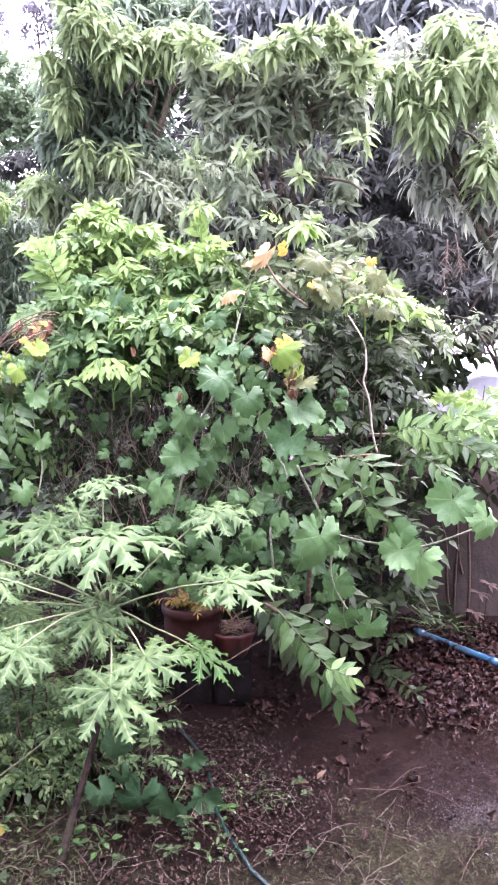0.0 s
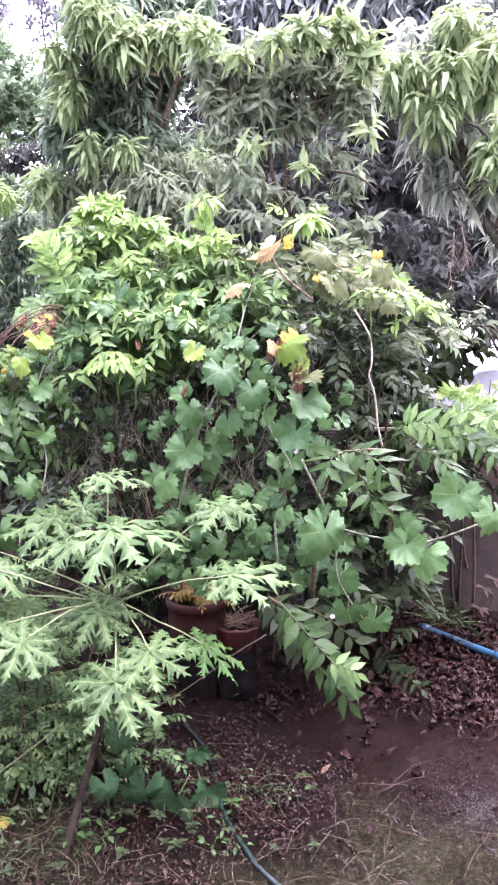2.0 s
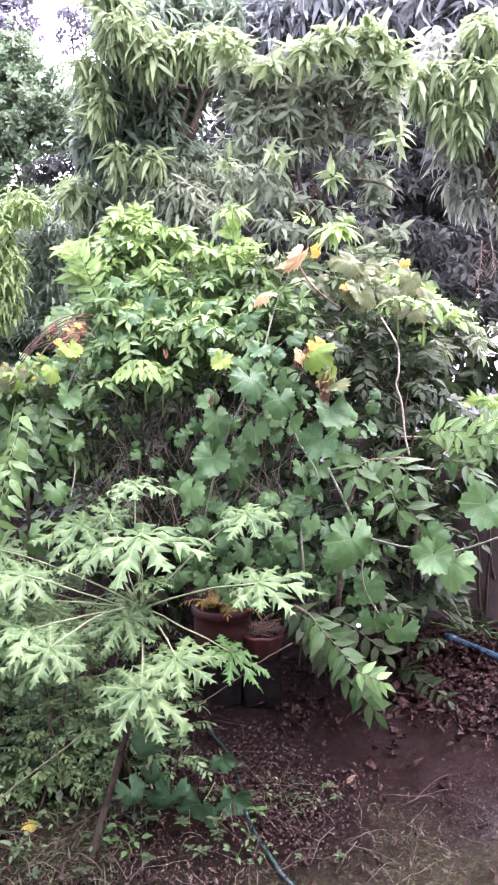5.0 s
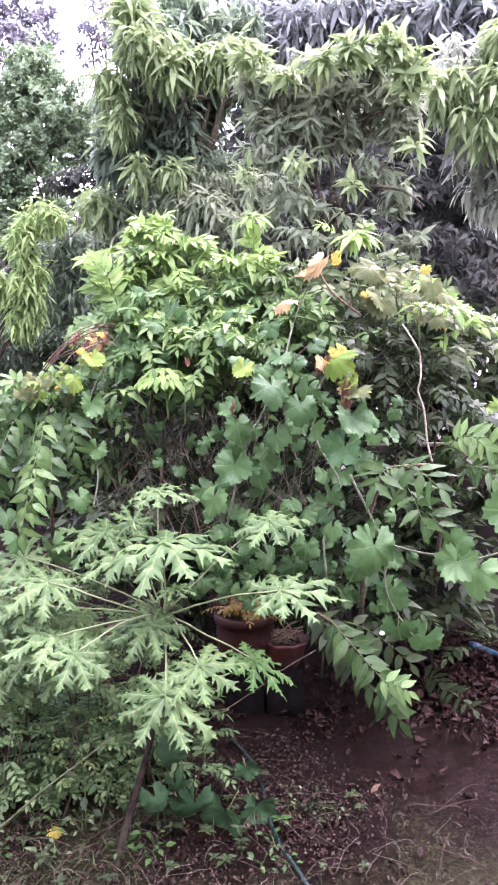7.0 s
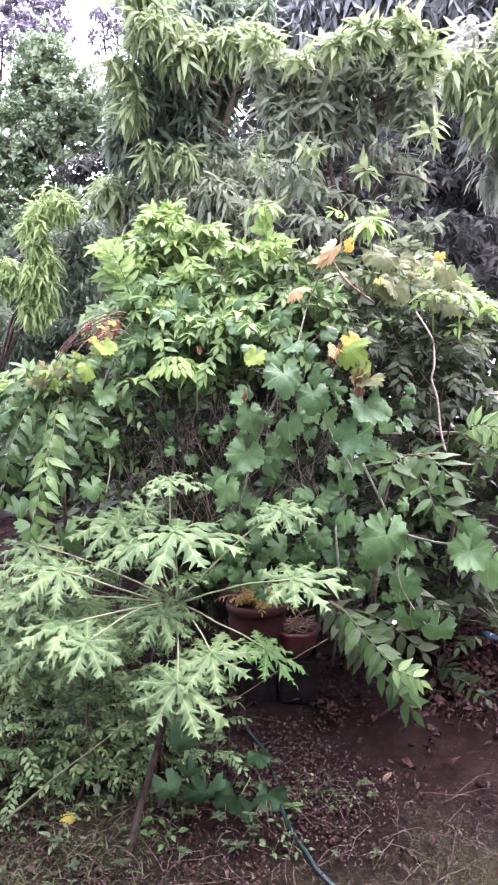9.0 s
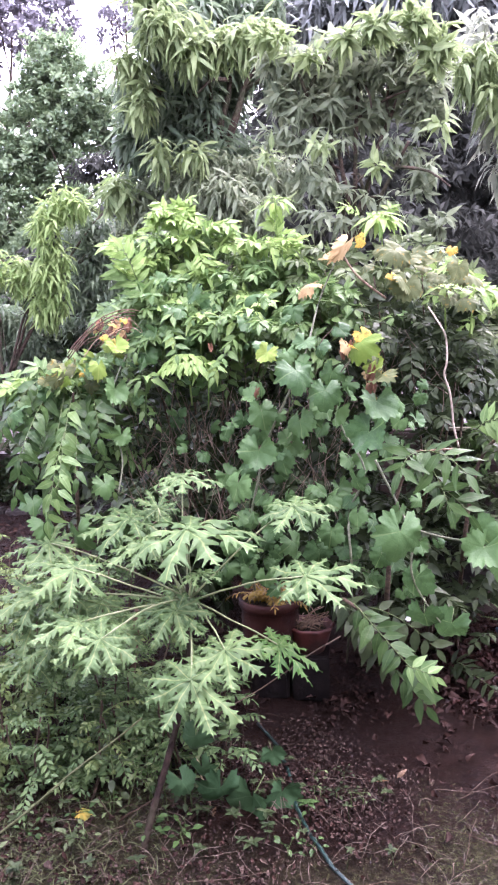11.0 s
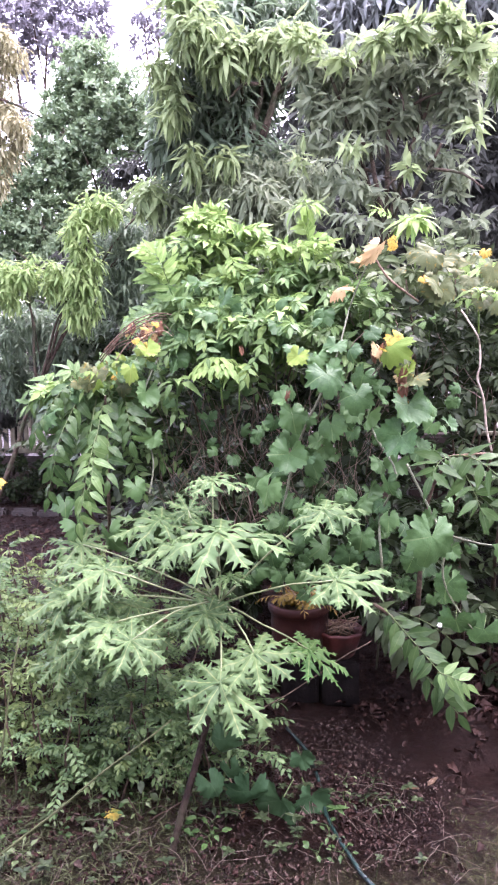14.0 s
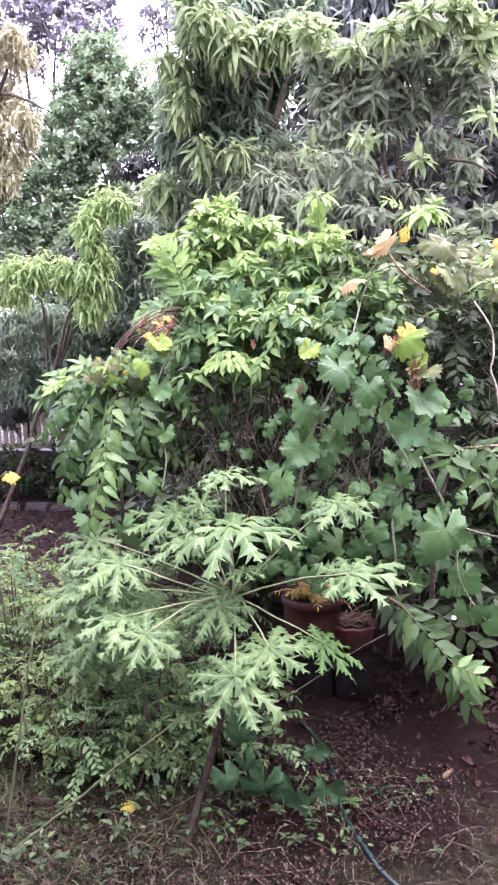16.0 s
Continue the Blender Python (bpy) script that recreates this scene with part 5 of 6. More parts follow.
# ---- gourd vine ----
vine = thing("gourd_vine", (0.11, 3.55, 0.00), "gourd vine with large toothed leaves climbing the shrubs", "vine")
G_SHAPE = [gourd_shape(k) for k in range(8)]
G_MESH = {mt: [mesh_of("leaf", *sh[:2], mt, sh[2]) for sh in G_SHAPE] for mt in (GOURD, GOURD_SHADED, GOURD_OLD, GOURD_LIME, GOURD_YELLOW, GOURD_DRY, GOURD_BROWN)}
gr = random.Random(11)
gs = Pile()
gs.tube(bow((0, 0.02, -0.02), (0.04, -0.15, -0.55), 0.0, 6), 0.011, 0.014, 6)
G_STALK = gs.mesh("stalk", LEAF_STALK)


def gourd_leaf(p, size, mat=GOURD, face=(0, -0.8, 0.55), tip=(0, -0.25, -0.9), label="", spin=0.35):
    f = Vector(face) + Vector((gr.uniform(-0.9, 0.9), gr.uniform(-0.2, 0.5), gr.uniform(-0.3, 0.9)))
    size *= 0.85
    t = Vector(tip) + Vector((gr.uniform(-spin, spin) * 1.6, gr.uniform(-0.2, 0.2), gr.uniform(-0.2, 0.2)))
    lf = part_mesh("leaf", gr.choice(G_MESH[mat]), vine, label, m=leaf_pose(Vector(p), t, f, size * (1.25 if mat is GOURD_DRY else 1.0), gr.uniform(0.4, 0.6) if mat is GOURD_DRY else gr.uniform(0.9, 1.15)))
    st = new("stalk", G_STALK)
    st.parent = lf


for p, s in (((-0.08, 2.75, 1.53), 0.19), ((0.04, 2.75, 1.44), 0.17), ((-0.21, 2.80, 1.36), 0.17), ((-0.06, 2.80, 1.32), 0.16), ((0.07, 2.85, 1.51), 0.14), ((0.20, 2.65, 1.29), 0.21), ((0.09, 2.80, 1.36), 0.15), ((-0.22, 2.75, 1.21), 0.18), ((-0.30, 2.70, 1.09), 0.18), ((-0.14, 2.90, 1.15), 0.16), ((0.13, 2.85, 1.16), 0.13), ((0.16, 2.75, 1.10), 0.13), ((0.06, 2.70, 0.90), 0.13), ((0.16, 2.70, 0.97), 0.12)):
    gourd_leaf(p, s)
for p, s in (((0.30, 2.50, 0.95), 0.24), ((0.59, 2.60, 0.94), 0.17), ((0.68, 2.55, 0.85), 0.23), ((0.31, 2.65, 0.99), 0.11), ((0.80, 2.60, 1.06), 0.24), ((0.93, 2.60, 0.99), 0.2), ((-0.17, 2.75, 0.90), 0.13), ((-0.09, 2.70, 0.86), 0.14), ((0.01, 2.80, 0.80), 0.14), ((-0.27, 2.90, 0.91), 0.14), ((0.25, 2.70, 0.81), 0.13)):
    gourd_leaf(p, s)
for p, s in (((0.37, 2.60, 0.75), 0.17), ((0.40, 2.60, 0.61), 0.16), ((0.50, 2.60, 0.58), 0.17)):
    gourd_leaf(p, s, GOURD, (0, -1.6, 0.0), (0, 0.15, -1))
for p, s in (((-0.83, 2.90, 1.45), 0.15), ((-0.86, 2.80, 1.07), 0.14), ((-0.81, 2.90, 1.26), 0.12), ((-0.94, 2.70, 0.89), 0.19), ((-1.08, 2.70, 0.92), 0.17), ((-0.95, 3.00, 1.50), 0.12), ((-1.19, 3.00, 1.38), 0.14), ((-0.68, 3.20, 1.75), 0.14), ((-0.47, 3.20, 1.72), 0.17), ((-0.57, 3.15, 1.67), 0.15), ((-0.43, 3.30, 1.91), 0.14), ((-0.73, 3.30, 1.91), 0.12)):
    gourd_leaf(p, s, GOURD, (0, -0.6, 0.8))
for p, s in (((-0.04, 2.80, 1.63), 0.16), ((-0.19, 2.80, 1.61), 0.16), ((-0.11, 2.80, 1.59), 0.14), ((0.02, 2.85, 1.61), 0.13), ((0.10, 2.90, 1.68), 0.12)):
    gourd_leaf(p, s * 0.85, GOURD, (0, -0.6, 0.75), (0, -0.6, -0.5))
for p, s in (((0.28, 2.90, 1.99), 0.18), ((0.39, 2.95, 1.97), 0.15), ((0.47, 2.95, 1.94), 0.14), ((0.34, 2.80, 1.85), 0.16), ((0.59, 3.00, 1.88), 0.13), ((0.25, 2.70, 1.50), 0.2), ((0.24, 2.75, 1.40), 0.16), ((0.21, 2.75, 1.58), 0.14), ((-0.83, 3.00, 1.65), 0.12), ((-1.11, 3.00, 1.55), 0.13)):
    gourd_leaf(p, s * 0.82, GOURD_OLD, (0, -0.5, 0.9), (0, -0.6, -0.5), "fading gourd leaf with yellow blotches")
for p, s in (((0.19, 2.90, 2.02), 0.11), ((0.29, 2.78, 1.87), 0.08), ((0.55, 3.00, 1.99), 0.09), ((0.18, 2.70, 1.65), 0.13), ((0.15, 2.70, 1.59), 0.12), ((-0.83, 2.95, 1.64), 0.11), ((-0.98, 2.95, 1.52), 0.09)):
    gourd_leaf(p, s * 0.75, GOURD_YELLOW, (0, -0.7, 0.7), (0.1, -0.4, -0.7), "yellow withering gourd leaf")
for p, s in (((0.12, 2.85, 2.00), 0.14), ((0.07, 2.85, 1.95), 0.1), ((-0.02, 2.85, 1.85), 0.12), ((0.12, 2.72, 1.61), 0.09), ((0.20, 2.72, 1.50), 0.07), ((-0.85, 3.05, 1.70), 0.06), ((-0.89, 3.05, 1.68), 0.05)):
    gourd_leaf(p, s, GOURD_DRY, (0, -0.7, 0.7), (-0.4, -0.3, -0.5), "dry papery tan gourd leaf")
# low leaves under the papaya use the gourd colour darkened for shade
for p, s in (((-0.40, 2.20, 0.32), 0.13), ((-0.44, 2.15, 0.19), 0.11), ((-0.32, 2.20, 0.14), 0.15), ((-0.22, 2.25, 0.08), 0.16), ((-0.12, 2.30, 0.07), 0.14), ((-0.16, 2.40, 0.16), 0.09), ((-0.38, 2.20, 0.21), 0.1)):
    gourd_leaf(p, s * 1.25, GOURD_SHADED, (0, -1.3, 0.0), (0, 0.1, -1), "drooping gourd leaf, shade put into its blue-green colour")


for k in range(96):
    u, v = gr.random(), gr.random()
    p = Vector((-0.29, 2.95, 1.52)).lerp(Vector((0.52, 2.95, 1.47)), u).lerp(Vector((-0.21, 2.90, 0.62)).lerp(Vector((0.45, 2.75, 0.54)), u), v)
    gourd_leaf(p + Vector((0, gr.uniform(-0.1, 0.2), 0)), gr.uniform(0.06, 0.14), spin=0.9)
for k in range(14):
    p = Vector((-1.21, 3.00, 1.51)).lerp(Vector((-0.68, 3.10, 1.72)), gr.random()) + Vector((0, gr.uniform(-0.1, 0.1), gr.uniform(-0.25, 0.05)))
    gourd_leaf(p, gr.uniform(0.07, 0.13), GOURD if gr.random() < 0.6 else GOURD_OLD, (0, -0.5, 0.9), spin=0.9)
for k in range(20):
    p = Vector((-0.71, 3.15, 1.82)).lerp(Vector((-0.09, 3.05, 1.69)), gr.random()) + Vector((0, gr.uniform(-0.1, 0.1), gr.uniform(-0.16, 0.12)))
    gourd_leaf(p, gr.uniform(0.09, 0.15), GOURD, (0, -0.5, 0.9), spin=0.9)
for k in range(10):
    p = Vector((0.20, 2.95, 2.00)).lerp(Vector((0.64, 3.05, 1.89)), gr.random()) + Vector((0, gr.uniform(-0.1, 0.1), gr.uniform(-0.12, 0.02)))
    gourd_leaf(p, gr.uniform(0.08, 0.14), GOURD_OLD, (0, -0.4, 0.9), (0, -0.6, -0.5), "fading gourd leaf with yellow blotches", 0.9)


for p, s in (((0.17, 2.68, 1.62), 0.19), ((0.23, 2.70, 1.53), 0.11), ((-0.18, 2.72, 1.59), 0.13), ((-0.82, 2.90, 1.63), 0.14), ((-1.05, 2.90, 1.52), 0.12), ((-0.88, 2.85, 1.55), 0.12)):
    gourd_leaf(p, s, GOURD_LIME, (0, -0.7, 0.75), (0, -0.5, -0.7), "yellow-green fading gourd leaf")
for p, s in (((-1.23, 2.80, 1.37), 0.17), ((-1.15, 2.75, 1.01), 0.14), ((0.31, 2.85, 1.97), 0.2), ((0.35, 2.80, 1.84), 0.2), ((0.56, 2.90, 1.91), 0.16), ((0.23, 2.70, 1.40), 0.2), ((0.60, 2.55, 0.88), 0.2), ((-0.07, 2.70, 1.52), 0.2)):
    gourd_leaf(p, s * (0.8 if p[2] > 1.75 else 1.0), GOURD_OLD if p[2] > 1.75 else GOURD, (0, -0.75, 0.7), (0, -0.45, -0.75))
gourd_leaf((-1.37, 2.60, 1.13), 0.1, GOURD_YELLOW, (0, -0.5, 0.9), (0.9, -0.3, -0.1), "yellow withering gourd leaf")


for k in range(20):
    p = Vector((-0.81, 3.05, 1.62)).lerp(Vector((-0.31, 3.05, 1.50)), gr.random()) + Vector((0, gr.uniform(-0.05, 0.12), gr.uniform(-0.4, 0.02)))
    gourd_leaf(p, gr.uniform(0.05, 0.1), spin=1.0)


for k in range(7):
    p = Vector((-0.43, 3.00, 1.44)).lerp(Vector((-0.21, 2.95, 1.41)), gr.random()) + Vector((0, gr.uniform(-0.1, 0.05), gr.uniform(-0.42, 0.0)))
    gourd_leaf(p, gr.uniform(0.08, 0.14), spin=0.8)


for p, s in (((0.21, 2.68, 1.51), 0.06), ((0.22, 2.68, 1.47), 0.055), ((0.20, 2.68, 1.45), 0.05), ((0.16, 2.72, 1.64), 0.05), ((0.14, 2.72, 1.61), 0.045), ((0.10, 2.72, 1.58), 0.04), ((-0.23, 2.80, 1.44), 0.04), ((-0.44, 3.00, 1.62), 0.035)):
    lf = part_mesh("leaf", gr.choice(G_MESH[GOURD_BROWN]), vine, "brown curled withered leaf", m=leaf_pose(Vector(p), (gr.uniform(-0.3, 0.3), -0.1, -1), (gr.uniform(-0.6, 0.6), -1, 0.2), s * 1.4, 0.45))


for k in range(16):
    p = Vector((-0.76, 3.08, 1.75)).lerp(Vector((-0.53, 3.08, 1.72)), gr.random()) + Vector((0, gr.uniform(-0.05, 0.03), gr.uniform(-0.16, 0.08)))
    gourd_leaf(p, gr.uniform(0.07, 0.12), spin=0.8)
for k in range(22):
    p = Vector((-0.39, 2.80, 1.03)).lerp(Vector((-0.17, 2.80, 1.02)), gr.random()) + Vector((0, gr.uniform(-0.06, 0.06), gr.uniform(-0.36, 0.0)))
    gourd_leaf(p, gr.uniform(0.07, 0.12), spin=0.8)


def stem(parent, pts, r0, r1, mat=VINE_STEM, name="stem", label=""):
    q = np.array(pts, float)
    s = np.linspace(0, len(q) - 1, (len(q) - 1) * 5 + 1)
    i = np.clip(s.astype(int), 0, len(q) - 2)
    f = (s - i)[:, None]
    before, after = q[np.maximum(i - 1, 0)], q[np.minimum(i + 2, len(q) - 1)]
    a, b = q[i], q[i + 1]
    c = 0.5 * (2 * a + (b - before) * f + (2 * before - 5 * a + 4 * b - after) * f ** 2 + (3 * a - before - 3 * b + after) * f ** 3)
    t = Pile()
    t.tube(c, r0, r1, 7)
    return part_mesh(name, t.mesh(name, mat), parent, label)


stem(vine, [(-0.28, 3.61, 0.00), (-0.29, 3.00, 0.74), (-0.24, 2.90, 1.06), (-0.18, 2.90, 1.27), (-0.08, 2.90, 1.48), (-0.03, 2.90, 1.61), (0.02, 3.00, 1.80), (0.10, 2.95, 1.98)], 0.007, 0.003)
stem(vine, [(0.14, 3.55, 0.00), (0.14, 2.80, 0.68), (0.13, 2.80, 0.94), (0.19, 2.75, 1.13), (0.10, 2.85, 1.30), (0.09, 2.85, 1.48), (0.19, 2.75, 1.61)], 0.006, 0.003)
stem(vine, [(0.23, 2.75, 1.17), (0.29, 2.70, 1.05), (0.35, 2.65, 0.94), (0.44, 2.65, 0.90), (0.55, 2.65, 0.88), (0.71, 2.65, 0.87), (0.95, 2.70, 0.94)], 0.0052, 0.004)
stem(vine, [(0.37, 2.60, 0.94), (0.35, 2.60, 0.79), (0.39, 2.60, 0.68), (0.46, 2.60, 0.58)], 0.005, 0.003)
stem(vine, [(-1.61, 2.65, 0.74), (-1.50, 2.62, 1.03), (-1.38, 2.60, 1.14)], 0.004, 0.003)
stem(vine, [(-0.82, 2.85, 1.02), (-0.81, 2.90, 1.15), (-0.85, 2.95, 1.29), (-0.85, 2.95, 1.46), (-0.80, 3.05, 1.62)], 0.0036, 0.003)
stem(vine, [(0.46, 3.00, 1.76), (0.50, 2.90, 1.67), (0.52, 2.92, 1.62), (0.52, 2.90, 1.54), (0.51, 2.90, 1.49), (0.53, 2.90, 1.43), (0.54, 2.90, 1.37), (0.55, 2.90, 1.28), (0.57, 2.90, 1.20)], 0.0035, 0.0045, PALE_TWIG, "dry_stem", "bare dry vine stem")
stem(vine, [(0.56, 2.90, 1.19), (0.51, 2.90, 1.19), (0.40, 2.90, 1.18)], 0.005, 0.004, TWIG, "dry_stem", "bare dry vine stem")
stem(vine, [(0.29, 3.00, 1.80), (0.17, 2.95, 1.89), (0.10, 2.95, 2.00)], 0.005, 0.004, TWIG, "dry_stem", "bare dry vine stem")
fp = Pile()
for k in range(9):
    a = k * 0.7
    fp.leaves(OVAL, [Vector((0.33, 2.50, 0.63))], [(math.cos(a), -0.5 + 0.4 * math.sin(3 * k), math.sin(a))], [(0, -1, 0.3)], 0.011)
part_mesh("flower", fp.mesh("flower", PETAL), vine, "small crumpled white flower")
nest = Vector((-0.87, 3.05, 1.72))
for k in range(15):
    w, g = gr.uniform(0.06, 0.12), gr.choice((0.3, 0.5, 0.7, -0.3, -0.7))
    c = nest + Vector((gr.uniform(-0.05, 0.06), gr.uniform(-0.06, 0.06), gr.uniform(-0.09, 0.0)))
    d = Vector((w, gr.uniform(-0.04, 0.04), w * g))
    t = Pile()
    t.tube(bow(c - d, c + d * gr.uniform(0.5, 1.0), gr.uniform(0.01, 0.06), 10, 0.008, k), 0.0023, 0.0014, 5)
    part_mesh("dry_stem", t.mesh("dry_stem", TWIG if k % 3 == 0 else RUST_TWIG), vine, "tangled dry vine stem")
for x, z in ((0.02, 0.0), (0.07, 0.02), (-0.02, -0.05)):
    gourd_leaf(nest + Vector((x, -0.08, z)), 0.05, GOURD_YELLOW, (0, -0.7, 0.7), (0.6, -0.3, -0.4), "yellow withering gourd leaf")
for k in range(3):
    t = Pile()
    t.tube(bow(nest + Vector((-0.2, -0.03, -0.15 + 0.015 * k)), nest + Vector((0.1, 0.0, 0.04 + 0.012 * k)), 0.055, 12, 0.004, 70 + k), 0.003, 0.002, 5)
    part_mesh("dry_stem", t.mesh("dry_stem", RUST_TWIG), vine, "arching dry vine stem")
for k in range(9):
    part_mesh("leaf", gr.choice(G_MESH[GOURD_BROWN if k % 3 else GOURD_DRY]), vine, "brown curled withered leaf", m=leaf_pose(nest + Vector((gr.uniform(-0.08, 0.08), 0.03, gr.uniform(-0.07, 0.03))), (gr.uniform(-0.6, 0.6), -0.2, -0.6), (gr.uniform(-0.5, 0.5), -1, 0.4), gr.uniform(0.05, 0.08), 0.6))
for k in range(44):
    s = gr.random()
    p = Vector((-0.77, 3.10, 1.71)).lerp(Vector((-1.23, 2.95, 1.47)), s) + Vector((gr.uniform(-0.04, 0.04), gr.uniform(-0.07, 0.05), gr.uniform(-0.14, 0.01)))
    mt = gr.choice((GOURD, GOURD_OLD, GOURD_OLD, GOURD_LIME, GOURD_LIME, GOURD_YELLOW if s > 0.3 else GOURD_BROWN))
    gourd_leaf(p, gr.uniform(0.045, 0.085), mt, (0, -0.5, 0.9), spin=1.0)

tangle = Pile()
for k in range(240):
    p = Vector((-0.85, 3.20, 1.00)).lerp(Vector((0.11, 3.20, 1.13)), gr.random()) + Vector((0, gr.uniform(-0.1, 0.3), gr.uniform(-0.35, 0.25)))
    q = p + Vector((gr.uniform(-0.16, 0.16), gr.uniform(-0.1, 0.1), gr.uniform(0.05, 0.3)))
    tangle.tube(bow(p, q, 0.0, 6, 0.012, k), 0.0022, 0.0012, 4)
for k in range(28):
    p = Vector((0.01, 3.10, 1.71)).lerp(Vector((0.61, 3.20, 1.31)), gr.random()) + Vector((0, gr.uniform(-0.05, 0.3), gr.uniform(-0.15, 0.15)))
    q = p + Vector((gr.uniform(-0.2, 0.2), gr.uniform(-0.1, 0.1), gr.uniform(0.05, 0.25)))
    tangle.tube(bow(p, q, 0.0, 6, 0.012, k), 0.0025, 0.0012, 4)
lone("twig_tangle", tangle.mesh("twig_tangle", TANGLE_TWIG), "tangle of thin dry twigs inside the shrubs", "twigs", kind="stuff")

# ---- feathery branches with two rows of leaflets ----
star = thing("star_gooseberry_shrub", (0.35, 3.64, 0.00), "shrub with arching two-ranked green sprays", "shrub", "garden shrubs")


def spray(base, tip, n=17, leaflet=0.085, mat=SHRUB, sag=0.06, label="", owner=None, wide=1.0, name="spray", shape=OVATE):
    owner = owner or star
    base, tip = Vector(base), Vector(tip)
    d = tip - base
    lp, sp = Pile(), Pile()
    frond_into(lp, sp, base, d + Vector((0, 0, sag * 2)), d.length, n, leaflet, shape, sag * 2 / max(d.length, 0.05), wide, int(gr.random() * 1e6), (0.0, -0.8, 0.6))
    ob = part_mesh(name, lp.mesh(name, mat), owner, label)
    st = new("stalk", sp.mesh("stalk", LEAF_STALK))
    st.parent = ob
    st.matrix_basis = ob.matrix_basis.inverted() @ Matrix.Translation(owner.location).inverted()


# these sprays use leaf colours dimmed for shade, darkest at the back
spray((0.14, 2.60, 0.65), (0.37, 2.40, 0.44), 19, 0.09, SHRUB_DIM, 0.0, wide=1.0)
spray((0.28, 2.50, 0.44), (0.39, 2.44, 0.33), 9, 0.078, SHRUB_DIM, 0.0)
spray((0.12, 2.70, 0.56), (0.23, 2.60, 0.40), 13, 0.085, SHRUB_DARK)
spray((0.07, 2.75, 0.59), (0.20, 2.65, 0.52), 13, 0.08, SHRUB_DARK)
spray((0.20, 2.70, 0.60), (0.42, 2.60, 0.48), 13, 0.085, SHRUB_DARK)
spray((0.31, 2.37, 0.51), (0.40, 2.33, 0.49), 8, 0.07, SHRUB, 0.005, "light green spray tip")
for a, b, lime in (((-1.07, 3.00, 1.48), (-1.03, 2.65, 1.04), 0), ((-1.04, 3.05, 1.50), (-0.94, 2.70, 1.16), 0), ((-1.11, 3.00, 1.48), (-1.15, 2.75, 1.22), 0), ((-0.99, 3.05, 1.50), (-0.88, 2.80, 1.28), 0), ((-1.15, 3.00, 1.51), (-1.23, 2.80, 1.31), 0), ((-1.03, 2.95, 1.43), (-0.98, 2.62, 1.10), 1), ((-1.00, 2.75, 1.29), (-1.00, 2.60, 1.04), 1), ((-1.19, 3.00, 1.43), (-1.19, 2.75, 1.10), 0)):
    spray(a, b, 17 if lime else 19, 0.078, SHRUB if lime else SHRUB_DIM, 0.05 + 0.06 * gr.random(), wide=1.05, shape=NOD)
for k in range(16):
    gourd_leaf(Vector((-1.16, 2.85, 1.45)).lerp(Vector((-0.87, 2.95, 1.53)), gr.random()) + Vector((0, gr.uniform(-0.06, 0.06), gr.uniform(-0.06, 0.05))), gr.uniform(0.07, 0.12), GOURD if gr.random() < 0.5 else GOURD_OLD, (0, -0.5, 0.9), spin=0.9)
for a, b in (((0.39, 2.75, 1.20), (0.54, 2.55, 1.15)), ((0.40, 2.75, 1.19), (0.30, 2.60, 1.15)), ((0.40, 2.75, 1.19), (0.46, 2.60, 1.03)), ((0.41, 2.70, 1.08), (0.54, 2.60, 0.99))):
    spray(a, b, 11, 0.1, SHRUB_DIM, 0.06, wide=0.8)
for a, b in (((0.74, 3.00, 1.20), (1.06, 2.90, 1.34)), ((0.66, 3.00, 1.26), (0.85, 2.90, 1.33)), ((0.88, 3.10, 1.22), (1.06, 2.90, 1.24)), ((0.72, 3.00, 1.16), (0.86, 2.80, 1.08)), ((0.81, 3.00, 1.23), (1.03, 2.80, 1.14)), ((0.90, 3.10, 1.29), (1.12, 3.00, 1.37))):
    # sprays that end low take the leaf colour dimmed for shade
    spray(a, b, 13, 0.095, SHRUB if b[2] > 1.3 else SHRUB_DIM, 0.09, wide=0.8)
def rosette(owner, c, n, size, mat=SHRUB_LIME, label="lime green young leaves"):
    """An umbrella of young leaves round a shoot tip."""
    p = Pile()
    for k in range(n):
        a, e = k * 2.4 + gr.uniform(-0.2, 0.2), 0.6 - 1.0 * k / n + gr.uniform(-0.2, 0.2)
        q = Vector(c) + Vector((math.cos(a), math.sin(a), -0.5)) * size * 0.5 * (k / n)
        p.leaves(DOME, [q], [(math.cos(a) * math.cos(e), math.sin(a) * math.cos(e), math.sin(e))], [(gr.uniform(-0.3, 0.3), -0.3, 1)], size * gr.uniform(0.6, 1.0))
    p.tube(bow(c, Vector(c) + Vector((gr.uniform(-0.02, 0.02), 0.03, -2.0 * size)), 0, 5), 0.003, 0.004, 5)
    part_mesh("shoot", p.mesh("shoot", mat), owner, label)


def umbrella(owner, c, n, wide, tall, size):
    """A rounded roof of overlapping young leaflets on one shoot."""
    p = Pile()
    for k in range(n):
        a, f = k * 2.4, math.sqrt((k + 0.5) / n)
        q = Vector(c) + Vector((wide * f * math.cos(a), 0.8 * wide * f * math.sin(a), -tall * f * f + gr.uniform(-0.008, 0.008)))
        p.leaves(OVAL, [q], [(math.cos(a + gr.uniform(-0.5, 0.5)), math.sin(a + gr.uniform(-0.5, 0.5)), -0.25 - 0.8 * f)], [(0.3 * math.cos(a), 0.3 * math.sin(a) - 0.3, 1)], size * gr.uniform(0.7, 1.15))
    p.tube(bow(c, Vector(c) + Vector((0.01, 0.03, -0.22)), 0, 5), 0.003, 0.004, 5)
